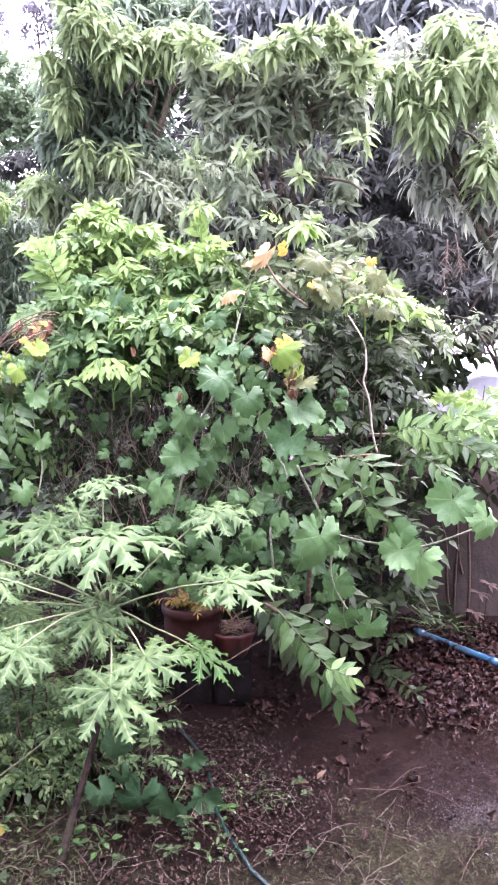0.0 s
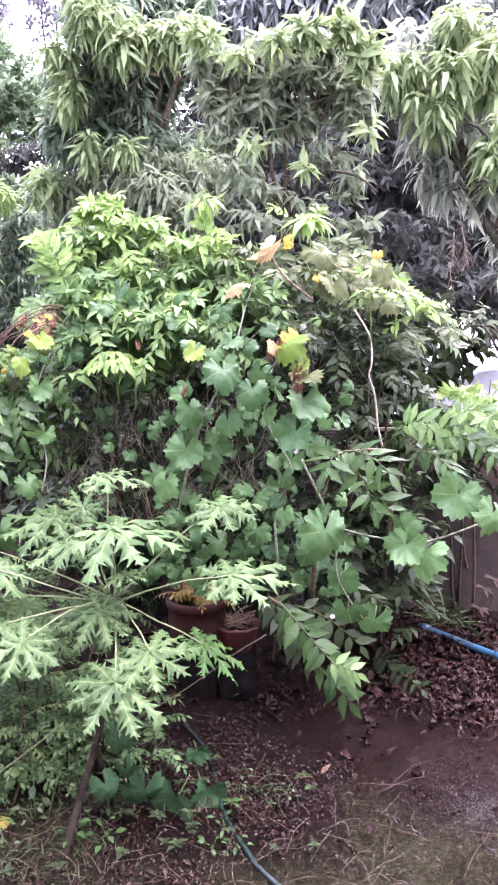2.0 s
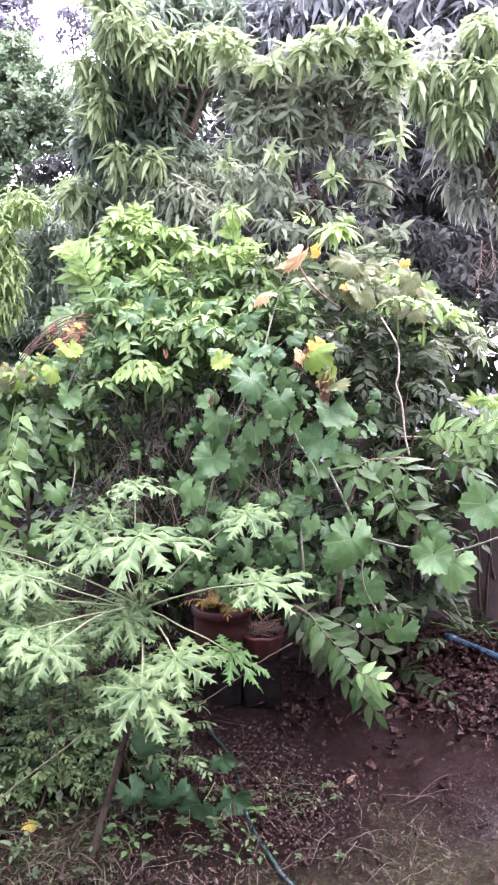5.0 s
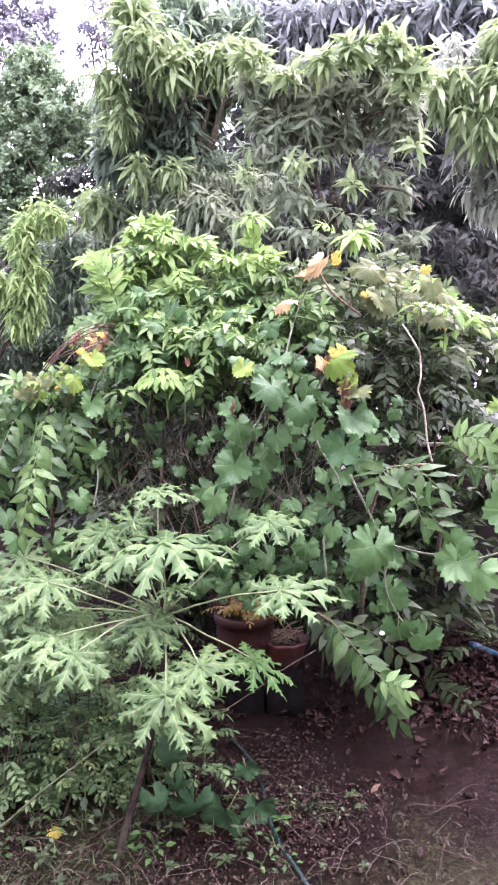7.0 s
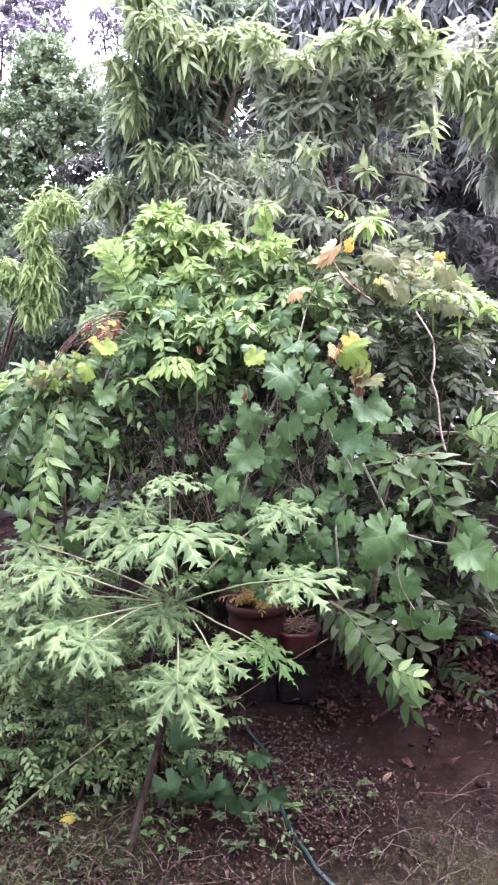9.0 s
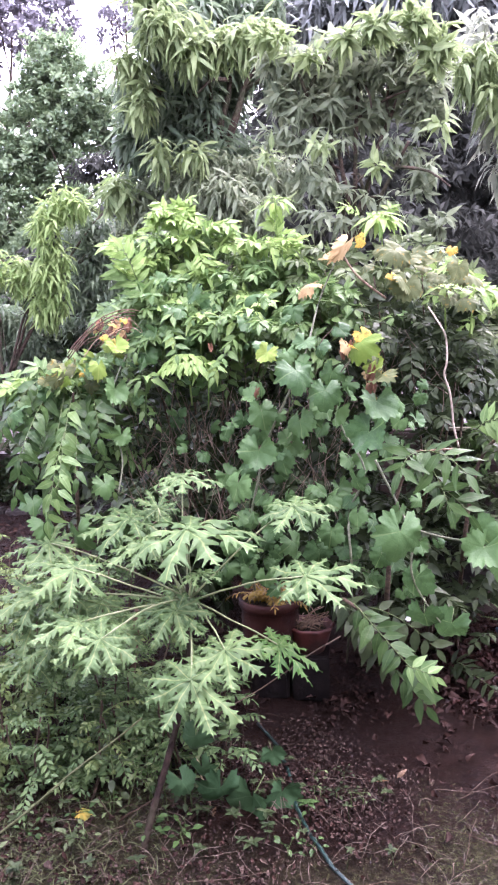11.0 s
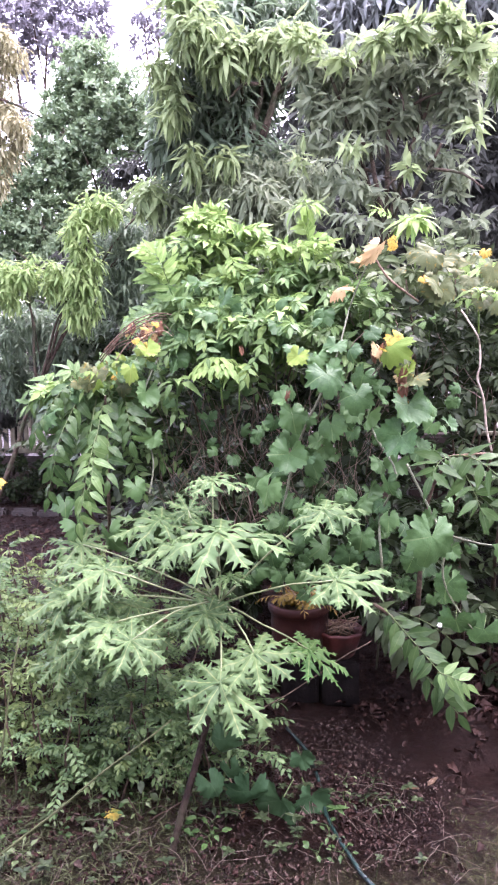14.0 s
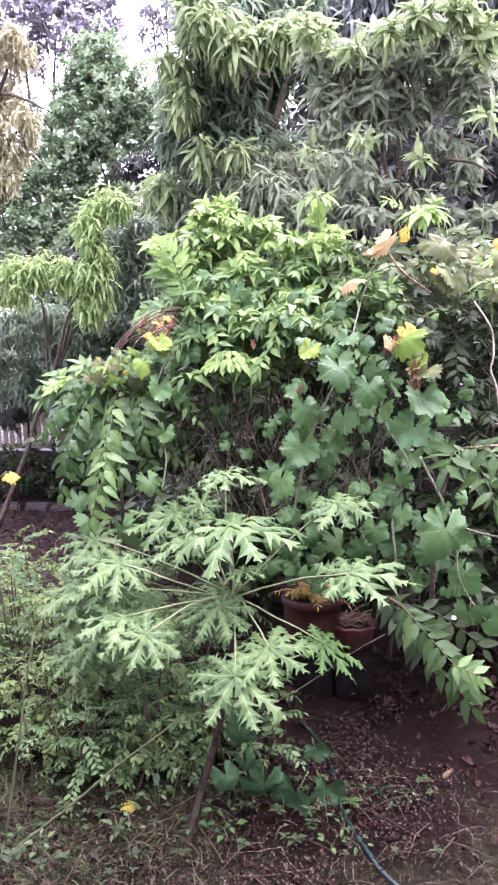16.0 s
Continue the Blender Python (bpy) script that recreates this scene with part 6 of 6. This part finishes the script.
    part_mesh("shoot", p.mesh("shoot", SHRUB_LIME), owner, "rounded umbrella of lime green young leaves")


umbrella(s1, (-0.54, 3.00, 1.59), 110, 0.115, 0.065, 0.052)
for c, n, size in (((-0.45, 3.00, 1.55), 11, 0.1), ((0.30, 3.40, 2.20), 24, 0.11), ((-0.19, 3.50, 2.31), 13, 0.1), ((-0.33, 3.10, 1.74), 9, 0.1), ((-0.49, 3.10, 1.76), 9, 0.11), ((-0.28, 3.10, 1.78), 8, 0.1), ((-0.21, 3.40, 2.09), 12, 0.1), ((-0.09, 3.40, 2.04), 12, 0.1), ((-0.68, 3.50, 2.26), 13, 0.09), ((-0.61, 3.45, 2.14), 11, 0.1), ((-0.74, 3.45, 2.09), 11, 0.1), ((-0.52, 3.40, 1.97), 12, 0.1), ((0.66, 3.10, 1.84), 11, 0.1), ((0.54, 3.10, 1.85), 11, 0.09)):
    rosette(s1 if c[0] < 0.15 else s2, c, n, size)
for c, n, size in (((-0.72, 3.00, 1.50), 9, 0.1), ((-0.14, 3.35, 1.91), 11, 0.09), ((-0.40, 3.30, 1.88), 11, 0.09), ((-0.72, 3.20, 1.68), 9, 0.1), ((-0.27, 3.35, 1.99), 10, 0.09), ((0.37, 3.30, 1.75), 8, 0.09), ((-0.61, 3.30, 1.87), 9, 0.09), ((-0.04, 3.30, 1.83), 9, 0.08)):
    rosette(s1 if c[0] < 0.15 else s2, c, n, size, SHRUB, "mid green leaves round a shoot tip")
for a, b in (((-0.80, 3.30, 1.88), (-0.87, 3.22, 2.10)), ((-0.78, 3.35, 1.84), (-0.92, 3.25, 2.01))):
    spray(a, b, 15, 0.082, SHRUB_LIME if b[0] > -0.9 else SHRUB, 0.02, "upright spray of drooping leaflets", s1, 0.85, shape=NOD)
stem(star, [(0.35, 3.64, 0.00), (0.28, 2.80, 0.61), (0.33, 2.90, 1.01), (0.41, 2.80, 1.20)], 0.014, 0.005, DARK_TWIG)
stem(star, [(0.35, 3.64, 0.00), (0.19, 2.75, 0.54), (0.10, 2.65, 0.65)], 0.012, 0.006, DARK_TWIG)
stem(star, [(0.72, 3.73, 0.00), (0.65, 3.20, 0.70), (0.69, 3.10, 1.10), (0.79, 3.05, 1.25)], 0.012, 0.006, DARK_TWIG)
stem(star, [(-1.36, 3.87, 0.00), (-1.05, 3.00, 0.86), (-1.03, 2.95, 1.24), (-1.01, 2.90, 1.44)], 0.01, 0.005, DARK_TWIG)

# ---- weeds on the near side ----
wr = random.Random(21)


def weed(base, height, label, lean=(0, 0), n=10, leaflet=0.036, mat=WEED, tall=1.0):
    if hollow(base[0], base[1]):
        height *= 0.3
    ob = thing("weed", base, label, "weed", "tall weeds")
    lp, sp = Pile(), Pile()
    top = Vector(base) + Vector((lean[0], lean[1], height))
    pts = bow(base, top, 0.0, 9, 0.012, wr.randrange(9999))
    sp.tube(pts, 0.006, 0.003, 5)
    for k in range(n):
        s = 0.2 + 0.8 * k / max(1, n - 1)
        p = np.array([np.interp(s, np.linspace(0, 1, 9), pts[:, c]) for c in range(3)])
        a = k * 2.4 + wr.uniform(-0.4, 0.4)
        frond_into(lp, lp, p, (math.cos(a), math.sin(a), wr.uniform(-0.2, 1.2)), wr.uniform(0.1, 0.22), 17, leaflet * wr.uniform(0.6, 0.95), OVAL_FAR, wr.uniform(0.1, 0.7), 0.9, wr.randrange(99999))
    part_mesh("foliage", lp.mesh("foliage", mat), ob)
    part_mesh("stem", sp.mesh("stem", DARK_TWIG), ob)
    return ob


def hollow(x, y):
    """True in the narrow gap between the weeds through which the bare soil shows."""
    return abs(x + 0.03 - -0.357 * (y + 0.08)) < 0.07 and y < 3.21


for k in range(18):
    x, y = wr.uniform(-1.75, -0.75), wr.uniform(2.28, 2.6)
    weed((x, y, float(ground_height(x, y))), wr.uniform(0.22, 0.42), "low green weed with small paired leaflets", (wr.uniform(-0.08, 0.08), wr.uniform(-0.05, 0.1)), wr.randrange(8, 12), 0.032, WEED_PALE if wr.random() < 0.4 else WEED)
for k in range(70):
    x, y = wr.uniform(-2.2, -0.66), wr.uniform(2.35, 3.6)
    weed((x, y, float(ground_height(x, y))), wr.uniform(0.35, 0.72) * (0.7 if x > -0.9 else 1.0), "leafy green weed with small paired leaflets", (wr.uniform(-0.1, 0.1), wr.uniform(-0.1, 0.1)), wr.randrange(9, 15), 0.036, WEED_PALE if wr.random() < 0.18 else WEED)
for k in range(20):
    x, y = wr.uniform(-1.0, -0.34), wr.uniform(2.35, 2.85)
    weed((x, y, float(ground_height(x, y))), wr.uniform(0.14, 0.34), "low green weed with small paired leaflets", (wr.uniform(-0.08, 0.08), wr.uniform(-0.08, 0.05)), 7, 0.044, WEED)
for x, y in ((-0.95, 2.35), (-1.2, 2.3), (-0.6, 2.5), (-0.5, 2.45)):
    weed((x, y, float(ground_height(x, y))), wr.uniform(0.25, 0.4), "low green weed with small paired leaflets", (wr.uniform(-0.05, 0.05), 0), 8, 0.03)

for k in range(44):
    x, y = wr.uniform(-2.5, -1.45), wr.uniform(2.9, 4.1)
    weed((x, y, float(ground_height(x, y))), wr.uniform(0.3, 0.55), "yellowish fine-leaved weed behind the papaya", (wr.uniform(-0.08, 0.08), wr.uniform(-0.05, 0.1)), wr.randrange(9, 13), 0.03, WEED_PALE)


def herb(x, y, height, n, size, mat, label):
    """A low herb: a bent stem set all round with oval leaves."""
    z = float(ground_height(x, y))
    ob = thing("herb", (x, y, z), label, "weed", "low herbs")
    lean = (wr.uniform(-0.35, 0.35) * height, wr.uniform(-0.35, 0.2) * height)
    pts = bow((x, y, z - 0.01), (x + lean[0], y + lean[1], z + height), 0.0, 7, 0.01, wr.randrange(9999))
    st, lp = Pile(), Pile()
    st.tube(pts, 0.003, 0.0015, 5)
    for k in range(n):
        f = 0.25 + 0.75 * k / max(1, n - 1)
        p = [np.interp(f, np.linspace(0, 1, 7), pts[:, c]) for c in range(3)]
        a, e = k * 2.4 + wr.uniform(-0.4, 0.4), wr.uniform(-0.5, 0.5)
        p2 = [p[0] + 0.03 * math.cos(a), p[1] + 0.03 * math.sin(a), p[2] + 0.012]
        lp.tube([p, p2], 0.0012, 0.0009, 4)
        lp.leaves(OVAL, [p2], [(math.cos(a) * math.cos(e), math.sin(a) * math.cos(e), math.sin(e))], [(0, -0.3, 1)], size * wr.uniform(0.6, 1.15), wr.uniform(0.85, 1.2))
    part_mesh("foliage", lp.mesh("foliage", mat), ob)
    part_mesh("stem", st.mesh("stem", LEAF_STALK), ob)


for k in range(24):
    herb(wr.uniform(-0.95, -0.36), wr.uniform(2.2, 2.72), wr.uniform(0.1, 0.28), wr.randrange(8, 14), wr.uniform(0.024, 0.04), (SHRUB_OLIVE, SHRUB_DIM, SHRUB_DARK)[k % 3], "low herb with oval leaves among dry stalks")
for k in range(14):
    herb(wr.uniform(-1.15, -0.4), wr.uniform(1.95, 2.25), wr.uniform(0.03, 0.08), wr.randrange(4, 8), wr.uniform(0.022, 0.036), SHRUB_DIM if k % 3 else SHRUB_OLIVE, "small dark herb low in the grass")
for p, h in (((-0.05, 2.18, 0.00), 0.05), ((-0.01, 2.08, 0.00), 0.025), ((-0.08, 2.06, 0.00), 0.03)):
    herb(p[0], p[1], h, 5, 0.03, SHRUB_DIM, "small green herb beside the hose")
for k in range(7):
    herb(wr.uniform(-0.02, 0.18), wr.uniform(2.35, 2.52), wr.uniform(0.03, 0.06), 6, 0.022, SHRUB_DARK if k % 3 else SHRUB_OLIVE, "small dull green herb in the litter")


def seedling(x, y, n, size):
    z = float(ground_height(x, y))
    ob = thing("seedling", (x, y, z), "small green seedling growing in the litter", "seedling", "seedlings")
    p = Pile()
    top = (x + wr.uniform(-0.02, 0.02), y, z + wr.uniform(0.03, 0.08))
    p.tube(bow((x, y, z - 0.01), top, 0, 5), 0.0018, 0.001, 4)
    for k in range(n):
        a = k * 2.4 + wr.random()
        p.leaves(OVAL, [top], [(math.cos(a), math.sin(a), wr.uniform(-0.1, 0.5))], [(0, 0, 1)], size * wr.uniform(0.7, 1.2))
    part_mesh("foliage", p.mesh("foliage", SHRUB_DIM if size > 0.038 else SHRUB_DARK), ob)


for k in range(34):
    u, v = wr.random(), wr.random()
    seedling(-0.55 + 0.8 * u, 2.0 + 0.75 * v * (1.0 - 0.4 * u), wr.randrange(4, 7), wr.uniform(0.018, 0.036))
for k in range(28):
    seedling(wr.uniform(-1.5, -0.35), wr.uniform(1.8, 2.5), wr.randrange(4, 7), wr.uniform(0.018, 0.036))
for p, s in (((-0.02, 2.24, 0.00), 0.04), ((-0.22, 2.07, 0.00), 0.035)):
    seedling(p[0], p[1], 6, s)

board = thing("board", (0.77, 4.24, -0.01), "dark wet board with a pale rail by the wall", "board")
ba, bb = (0.60, 4.24, 1.12), (0.91, 4.24, 1.12)
part_mesh("panel", box_mesh("panel", (ba[0], 4.235, -0.02), (bb[0], 4.28, ba[2]), DARK_WOOD, 0.008), board)
part_mesh("rail", box_mesh("rail", (ba[0] - 0.02, 4.22, ba[2]), (bb[0] + 0.01, 4.285, ba[2] + 0.02), WHITE_PAINT, 0.006), board)
dry = thing("weed", (1.38, 3.98, 0.00), "small dead weed with curled tan leaves", "weed", "tall weeds")
dp, ds = Pile(), Pile()
for tip, k in (((1.26, 3.70, 0.34), 0), ((1.31, 3.70, 0.39), 1), ((1.24, 3.70, 0.23), 2)):
    ds.tube(bow((1.38, 3.98, 0.00), tip, 0.02, 7, 0.006, k), 0.003, 0.0015, 4)
    for j in range(9):
        a = j * 2.4
        dp.leaves(SLIM, [tip], [(math.cos(a), math.sin(a), 0.5 * math.sin(j * 2.0))], [(0, -0.3, 1)], 0.06)
part_mesh("foliage", dp.mesh("foliage", PALE_LITTER), dry)
part_mesh("stem", ds.mesh("stem", LITTER_TWIG), dry)
tuft = thing("grass_tuft", (1.13, 4.04, 0.00), "tuft of long yellowing grass by the wall", "grass")
gp = Pile()
for k in range(34):
    a = wr.uniform(0, 6.28)
    q = Vector((1.13, 4.04, 0.00)) + Vector((wr.uniform(-0.04, 0.04), wr.uniform(-0.04, 0.04), -0.005))
    gp.leaves(STRAP, [q], [(0.7 * math.cos(a) + 0.25, 0.6 * math.sin(a) - 0.1, wr.uniform(0.4, 1.1))], [(-math.cos(a), -math.sin(a), 0.8)], wr.uniform(0.14, 0.3), wr.uniform(0.8, 1.3))
part_mesh("blades", gp.mesh("blades", WEED), tuft)
lowp = thing("seedling", (0.64, 3.52, 0.00), "low dark green sapling arching over the litter", "seedling", "seedlings")
spray(Vector((0.65, 3.49, 0.00)) + Vector((0, 0, 0.02)), Vector((0.82, 3.12, 0.00)) + Vector((0, 0, 0.05)), 15, 0.07, SHRUB_DARK, 0.05, owner=lowp, name="foliage")
spray(Vector((0.64, 3.49, 0.00)) + Vector((0, 0, 0.02)), Vector((0.72, 3.32, 0.00)) + Vector((0, 0, 0.12)), 9, 0.09, SHRUB_DARK, 0.05, owner=lowp, name="foliage")

# ---- sticks ----
def stick(a, b, r0, r1, label, mat=TWIG, wob=0.006, seed=0):
    t = Pile()
    t.tube(bow(a, b, 0.0, 12, wob, seed), r0, r1, 7)
    lone("stick", t.mesh("stick", mat), label, "stick", "fallen sticks")


stick((-1.15, 1.85, 0.00), (-0.58, 2.20, 0.38), 0.0042, 0.0028, "long leaning olive bare stalk", OLIVE_STALK, seed=1)
stick((-1.15, 1.98, 0.00), (-1.06, 2.10, 0.69), 0.0042, 0.0028, "dark bare upright stalk among weeds", OLIVE_STALK, seed=2)
stick((-0.34, 2.20, 0.39), (0.09, 2.50, 0.56), 0.0024, 0.0018, "thin dark stick leaning between papaya leaves", DARK_TWIG, seed=3)
stick((-0.36, 2.27, 0.00), (-0.42, 2.30, 0.19), 0.004, 0.003, "thin dry stick leaning in the weeds", seed=4)

for k in range(14):
    x, y = wr.uniform(-0.75, -0.3), wr.uniform(2.15, 2.6)
    stick((x, y, float(ground_height(x, y))), (x + wr.uniform(-0.18, 0.18), y + wr.uniform(-0.05, 0.15), wr.uniform(0.06, 0.3)), 0.003, 0.002, "thin dry stick poking out of the litter", LITTER_TWIG, 0.006, 20 + k)
stick((-0.82, 2.85, 0.0), (-0.72, 2.70, 0.57), 0.019, 0.013, "broken brown branch stump among weeds", RUST_TWIG, 0.01, 40)

# ---- ground cover ----
def scatter_flat(n, xs, ys, size, shape, seed, lift=0.006, tilt=0.35, keep=None):
    r = np.random.default_rng(seed)
    x, y = r.uniform(*xs, n), r.uniform(*ys, n)
    if keep is not None:
        ok = keep(x, y, r.uniform(0, 1, n))
        x, y = x[ok], y[ok]
    n = len(x)
    a = r.uniform(0, 6.283, n)
    along = np.stack([np.cos(a), np.sin(a), r.normal(0, tilt, n)], 1)
    up = np.stack([r.normal(0, tilt, n), r.normal(0, tilt, n), np.ones(n)], 1)
    p = Pile()
    p.leaves(shape, np.stack([x, y, ground_height(x, y) + lift + np.abs(r.normal(0, 0.006, n))], 1), along, up, size * r.uniform(0.45, 1.25, n), r.uniform(0.7, 1.4, n))
    return p


def bare_soil(x, y):
    """1 on the open trodden patch, falling to 0 round it, with a ragged edge."""
    q = ((x - 0.42 + 0.1 * np.sin(6 * y)) / 0.42) ** 2 + ((y - 2.82 + 0.06 * np.sin(9 * x)) / 0.24) ** 2
    return np.exp(-q ** 2)


def litter_zone(x, y, u):
    heap = np.sin(5.1 * x + 2.0 * y) * np.sin(4.3 * y - 2.2 * x) + 0.6 * np.sin(11 * x + 3 * y) * np.sin(9 * y + 1)
    f = np.clip(0.5 + 0.7 * heap, 0.06, 1)
    f = np.where((x > 0.32) & (y < 2.5 + 0.06 * np.sin(9 * x)), 0.08 * f, f)
    return (u < f * (1 - 0.95 * bare_soil(x, y))) & (y > 1.7 + 0.1 * np.sin(4 * x))


def heaps(x, y, u):
    """Where whole fallen leaves lie: along the shrubs, in ragged drifts, thinning over the open soil."""
    drift = np.sin(3.7 * x + 5.0 * y) * np.sin(6.1 * y - 1.5 * x) + 0.5 * np.sin(13 * x - 4 * y)
    edge = np.clip((y - 2.75 + 0.25 * np.sin(3 * x)) / 0.35, 0.08, 1)
    return u < edge * np.clip(0.3 + 0.8 * drift, 0.03, 1) * (1 - 0.8 * bare_soil(x, y))


CURLED = blade((0, 0.16, 0.26, 0.24, 0.14, 0), 0.55, 0.9, 0.5)
lone("leaf_litter", scatter_flat(30000, (-2.2, 2.8), (1.8, 4.8), 0.019, OVAL_FAR, 51, tilt=0.6, keep=litter_zone).mesh("leaf_litter", BROWN_LITTER), "rotting brown leaf litter on wet soil", "leaf litter", kind="stuff")
lone("curled_litter", scatter_flat(9000, (-1.2, 2.4), (2.1, 4.2), 0.05, CURLED, 59, 0.01, 0.7, keep=heaps).mesh("curled_litter", BROWN_LITTER), "curled dark brown fallen leaves in drifts", "leaf litter", kind="stuff")
lone("long_litter", scatter_flat(5600, (0.45, 2.3), (2.75, 4.1), 0.042, CURLED, 57, 0.012, 0.6, keep=lambda x, y, u: u < np.clip((x + 0.9 * y - 3.3) / 0.9, 0, 1)).mesh("long_litter", RED_LITTER), "long curled reddish brown fallen leaves", "leaf litter", kind="stuff")
lone("lawn_litter", scatter_flat(2400, (-1.5, 0.2), (1.75, 2.6), 0.022, CURLED, 64, 0.012, 0.7, keep=litter_zone).mesh("lawn_litter", BROWN_LITTER), "curled brown leaves fallen in the grass", "leaf litter", kind="stuff")
lone("far_litter", scatter_flat(9000, (-4.8, 1.0), (4.4, 8.0), 0.05, OVAL_FAR, 54, keep=None).mesh("far_litter", BROWN_LITTER), "brown leaf litter under the trees", "leaf litter", kind="stuff")
lone("crumbs", scatter_flat(34000, (-1.6, 2.4), (1.75, 4.2), 0.011, SCRAP, 53, 0.003, 0.8, keep=litter_zone).mesh("crumbs", CRUMB), "dark crumbs of rotted leaf and bark on soil", "leaf litter", kind="stuff")
lone("chips", scatter_flat(12000, (-0.75, 0.4), (1.7, 3.0), 0.012, OVAL_FAR, 58, 0.006, 0.8, keep=litter_zone).mesh("chips", PALE_LITTER), "pale speckled chips of bark and leaf on soil", "leaf litter", kind="stuff")
lone("pale_litter", scatter_flat(620, (-1.3, 0.5), (1.75, 2.75), 0.028, CURLED, 52, tilt=0.5, keep=litter_zone).mesh("pale_litter", PALE_LITTER), "small bleached fallen leaves on the soil", "leaf litter", kind="stuff")
for p, a, s in (((0.29, 2.47, 0.00), 40, 0.06), ((0.20, 2.45, 0.00), -30, 0.065), ((-0.35, 2.20, 0.00), 80, 0.045)):
    lf = Pile()
    lf.leaves(SLIM, [(p[0], p[1], 0.035)], [(math.cos(radians(a)), math.sin(radians(a)), 0.5)], [(0, -0.5, 1)], s)
    lone("fallen_leaf", lf.mesh("fallen_leaf", TAN_LEAF), "fallen dry tan leaf on dark soil", "leaf", "fallen leaves")
yl = Pile()
yl.leaves(gourd_shape(9), [(*(-0.79, 2.16, 0.00)[:2], 0.055)], [(0.9, 0.3, 0)], [(0, -0.1, 1)], 0.062)
lone("fallen_leaf", yl.mesh("fallen_leaf", GOURD_YELLOW), "fallen bright yellow leaf in the grass", "leaf", "fallen leaves")

tw = Pile()
for k in range(170):
    x, y, a, ln = rng.uniform(-1.6, 2.0), rng.uniform(1.75, 3.9), rng.uniform(0, 6.3), rng.uniform(0.05, 0.28)
    z = float(ground_height(x, y)) + 0.012
    tw.tube(bow((x, y, z), (x + ln * math.cos(a), y + ln * math.sin(a), z + rng.uniform(0, 0.02)), rng.uniform(0, 0.03), 6, 0.006, k), 0.0018, 0.001, 4)
lone("twig_litter", tw.mesh("twig_litter", LITTER_TWIG), "thin dry twigs scattered over the soil", "twigs", kind="stuff")

straws = Pile()
for k in range(150):
    x, y, a, ln = rng.uniform(-1.3, 0.5), rng.uniform(1.75, 2.5), rng.uniform(0, 6.3), rng.uniform(0.06, 0.22)
    z = float(ground_height(x, y)) + 0.01
    straws.tube(bow((x, y, z), (x + ln * math.cos(a), y + ln * math.sin(a), z + rng.uniform(0, 0.03)), rng.uniform(0, 0.03), 7, 0.009, 300 + k), 0.0013, 0.0007, 4)
lone("straw_litter", straws.mesh("straw_litter", STRAW_STALK), "pale dead stalks lying on the soil", "straw", kind="stuff")

peb = Pile()
octa = (np.array([(1, 0, 0), (-1, 0, 0), (0, 1, 0), (0, -1, 0), (0, 0, 0.6), (0, 0, -0.6)], float), np.array([(0, 2, 4), (2, 1, 4), (1, 3, 4), (3, 0, 4), (2, 0, 5), (1, 2, 5), (3, 1, 5), (0, 3, 5)]), np.zeros(6))
n = 2600
px_, py_ = np.concatenate([rng.normal(0.84, 0.08, n // 2), rng.normal(0.99, 0.25, n // 2)]), np.concatenate([rng.normal(2.32, 0.06, n // 2), rng.normal(2.42, 0.14, n // 2)])
peb.leaves(octa, np.stack([px_, py_, ground_height(px_, py_) + 0.002], 1), rng.normal(0, 1, (n, 3)), rng.normal(0, 1, (n, 3)), rng.uniform(0.0015, 0.0042, n))
lone("gravel", peb.mesh("gravel", PEBBLE), "small pale gravel washed over the soil", "gravel", kind="stuff")


def grass(n, xs, ys, length, mat, seed, name, label, keep=None):
    r = np.random.default_rng(seed)
    x, y = r.uniform(*xs, n), r.uniform(*ys, n)
    ok = keep(x, y, r.uniform(0, 1, n))
    x, y = x[ok], y[ok]
    m = len(x)
    a = r.uniform(0, 6.283, m)
    along = np.stack([np.cos(a) * 0.7, np.sin(a) * 0.7, r.uniform(0.2, 1.0, m)], 1)
    p = Pile()
    p.leaves(SHORT_BLADE if length < 0.03 else STRAP, np.stack([x, y, ground_height(x, y) - 0.003], 1), along, np.stack([-np.cos(a), -np.sin(a), np.ones(m)], 1), length * r.uniform(0.4, 1.3, m), r.uniform(1.0, 2.2, m))
    lone(name, p.mesh(name, mat), label, "grass", kind="stuff")


def lawn(x, y, u):
    edge = 2.18 + 0.34 * (x > 0.35) + 0.12 * np.sin(3 * x + 1) + 0.1 * np.sin(7 * x) + 0.45 * (x < -0.5) - 0.25 * np.exp(-((x - 0.1) / 0.25) ** 2)
    fade = np.clip((2.6 - np.abs(x)) / 0.9, 0, 1) * np.clip((y - 1.2) / 0.5, 0, 1)
    return u < fade * np.clip((edge - y) / 0.35, 0, 1) * (0.6 + 0.4 * (np.sin(6 * x) * np.sin(7 * y + x) > -0.3))


grass(200000, (-2.6, 2.6), (1.2, 2.8), 0.021, GRASS, 61, "grass", "short thin wet lawn grass", lawn)
grass(16000, (-2.2, -0.45), (1.6, 2.75), 0.055, GRASS_TALL, 63, "tall_grass", "thin dark green grass between the weeds", lambda x, y, u: u < np.clip((-0.5 - x) / 0.5, 0.1, 1) * np.clip((2.7 - y) / 0.3, 0, 1) * (0.4 + 0.6 * (np.sin(7 * x + 1) * np.sin(8 * y) > -0.4)))
grass(6500, (-2.6, 2.6), (1.2, 2.7), 0.034, STRAW, 62, "dead_grass", "dead straw-coloured grass blades", lawn)
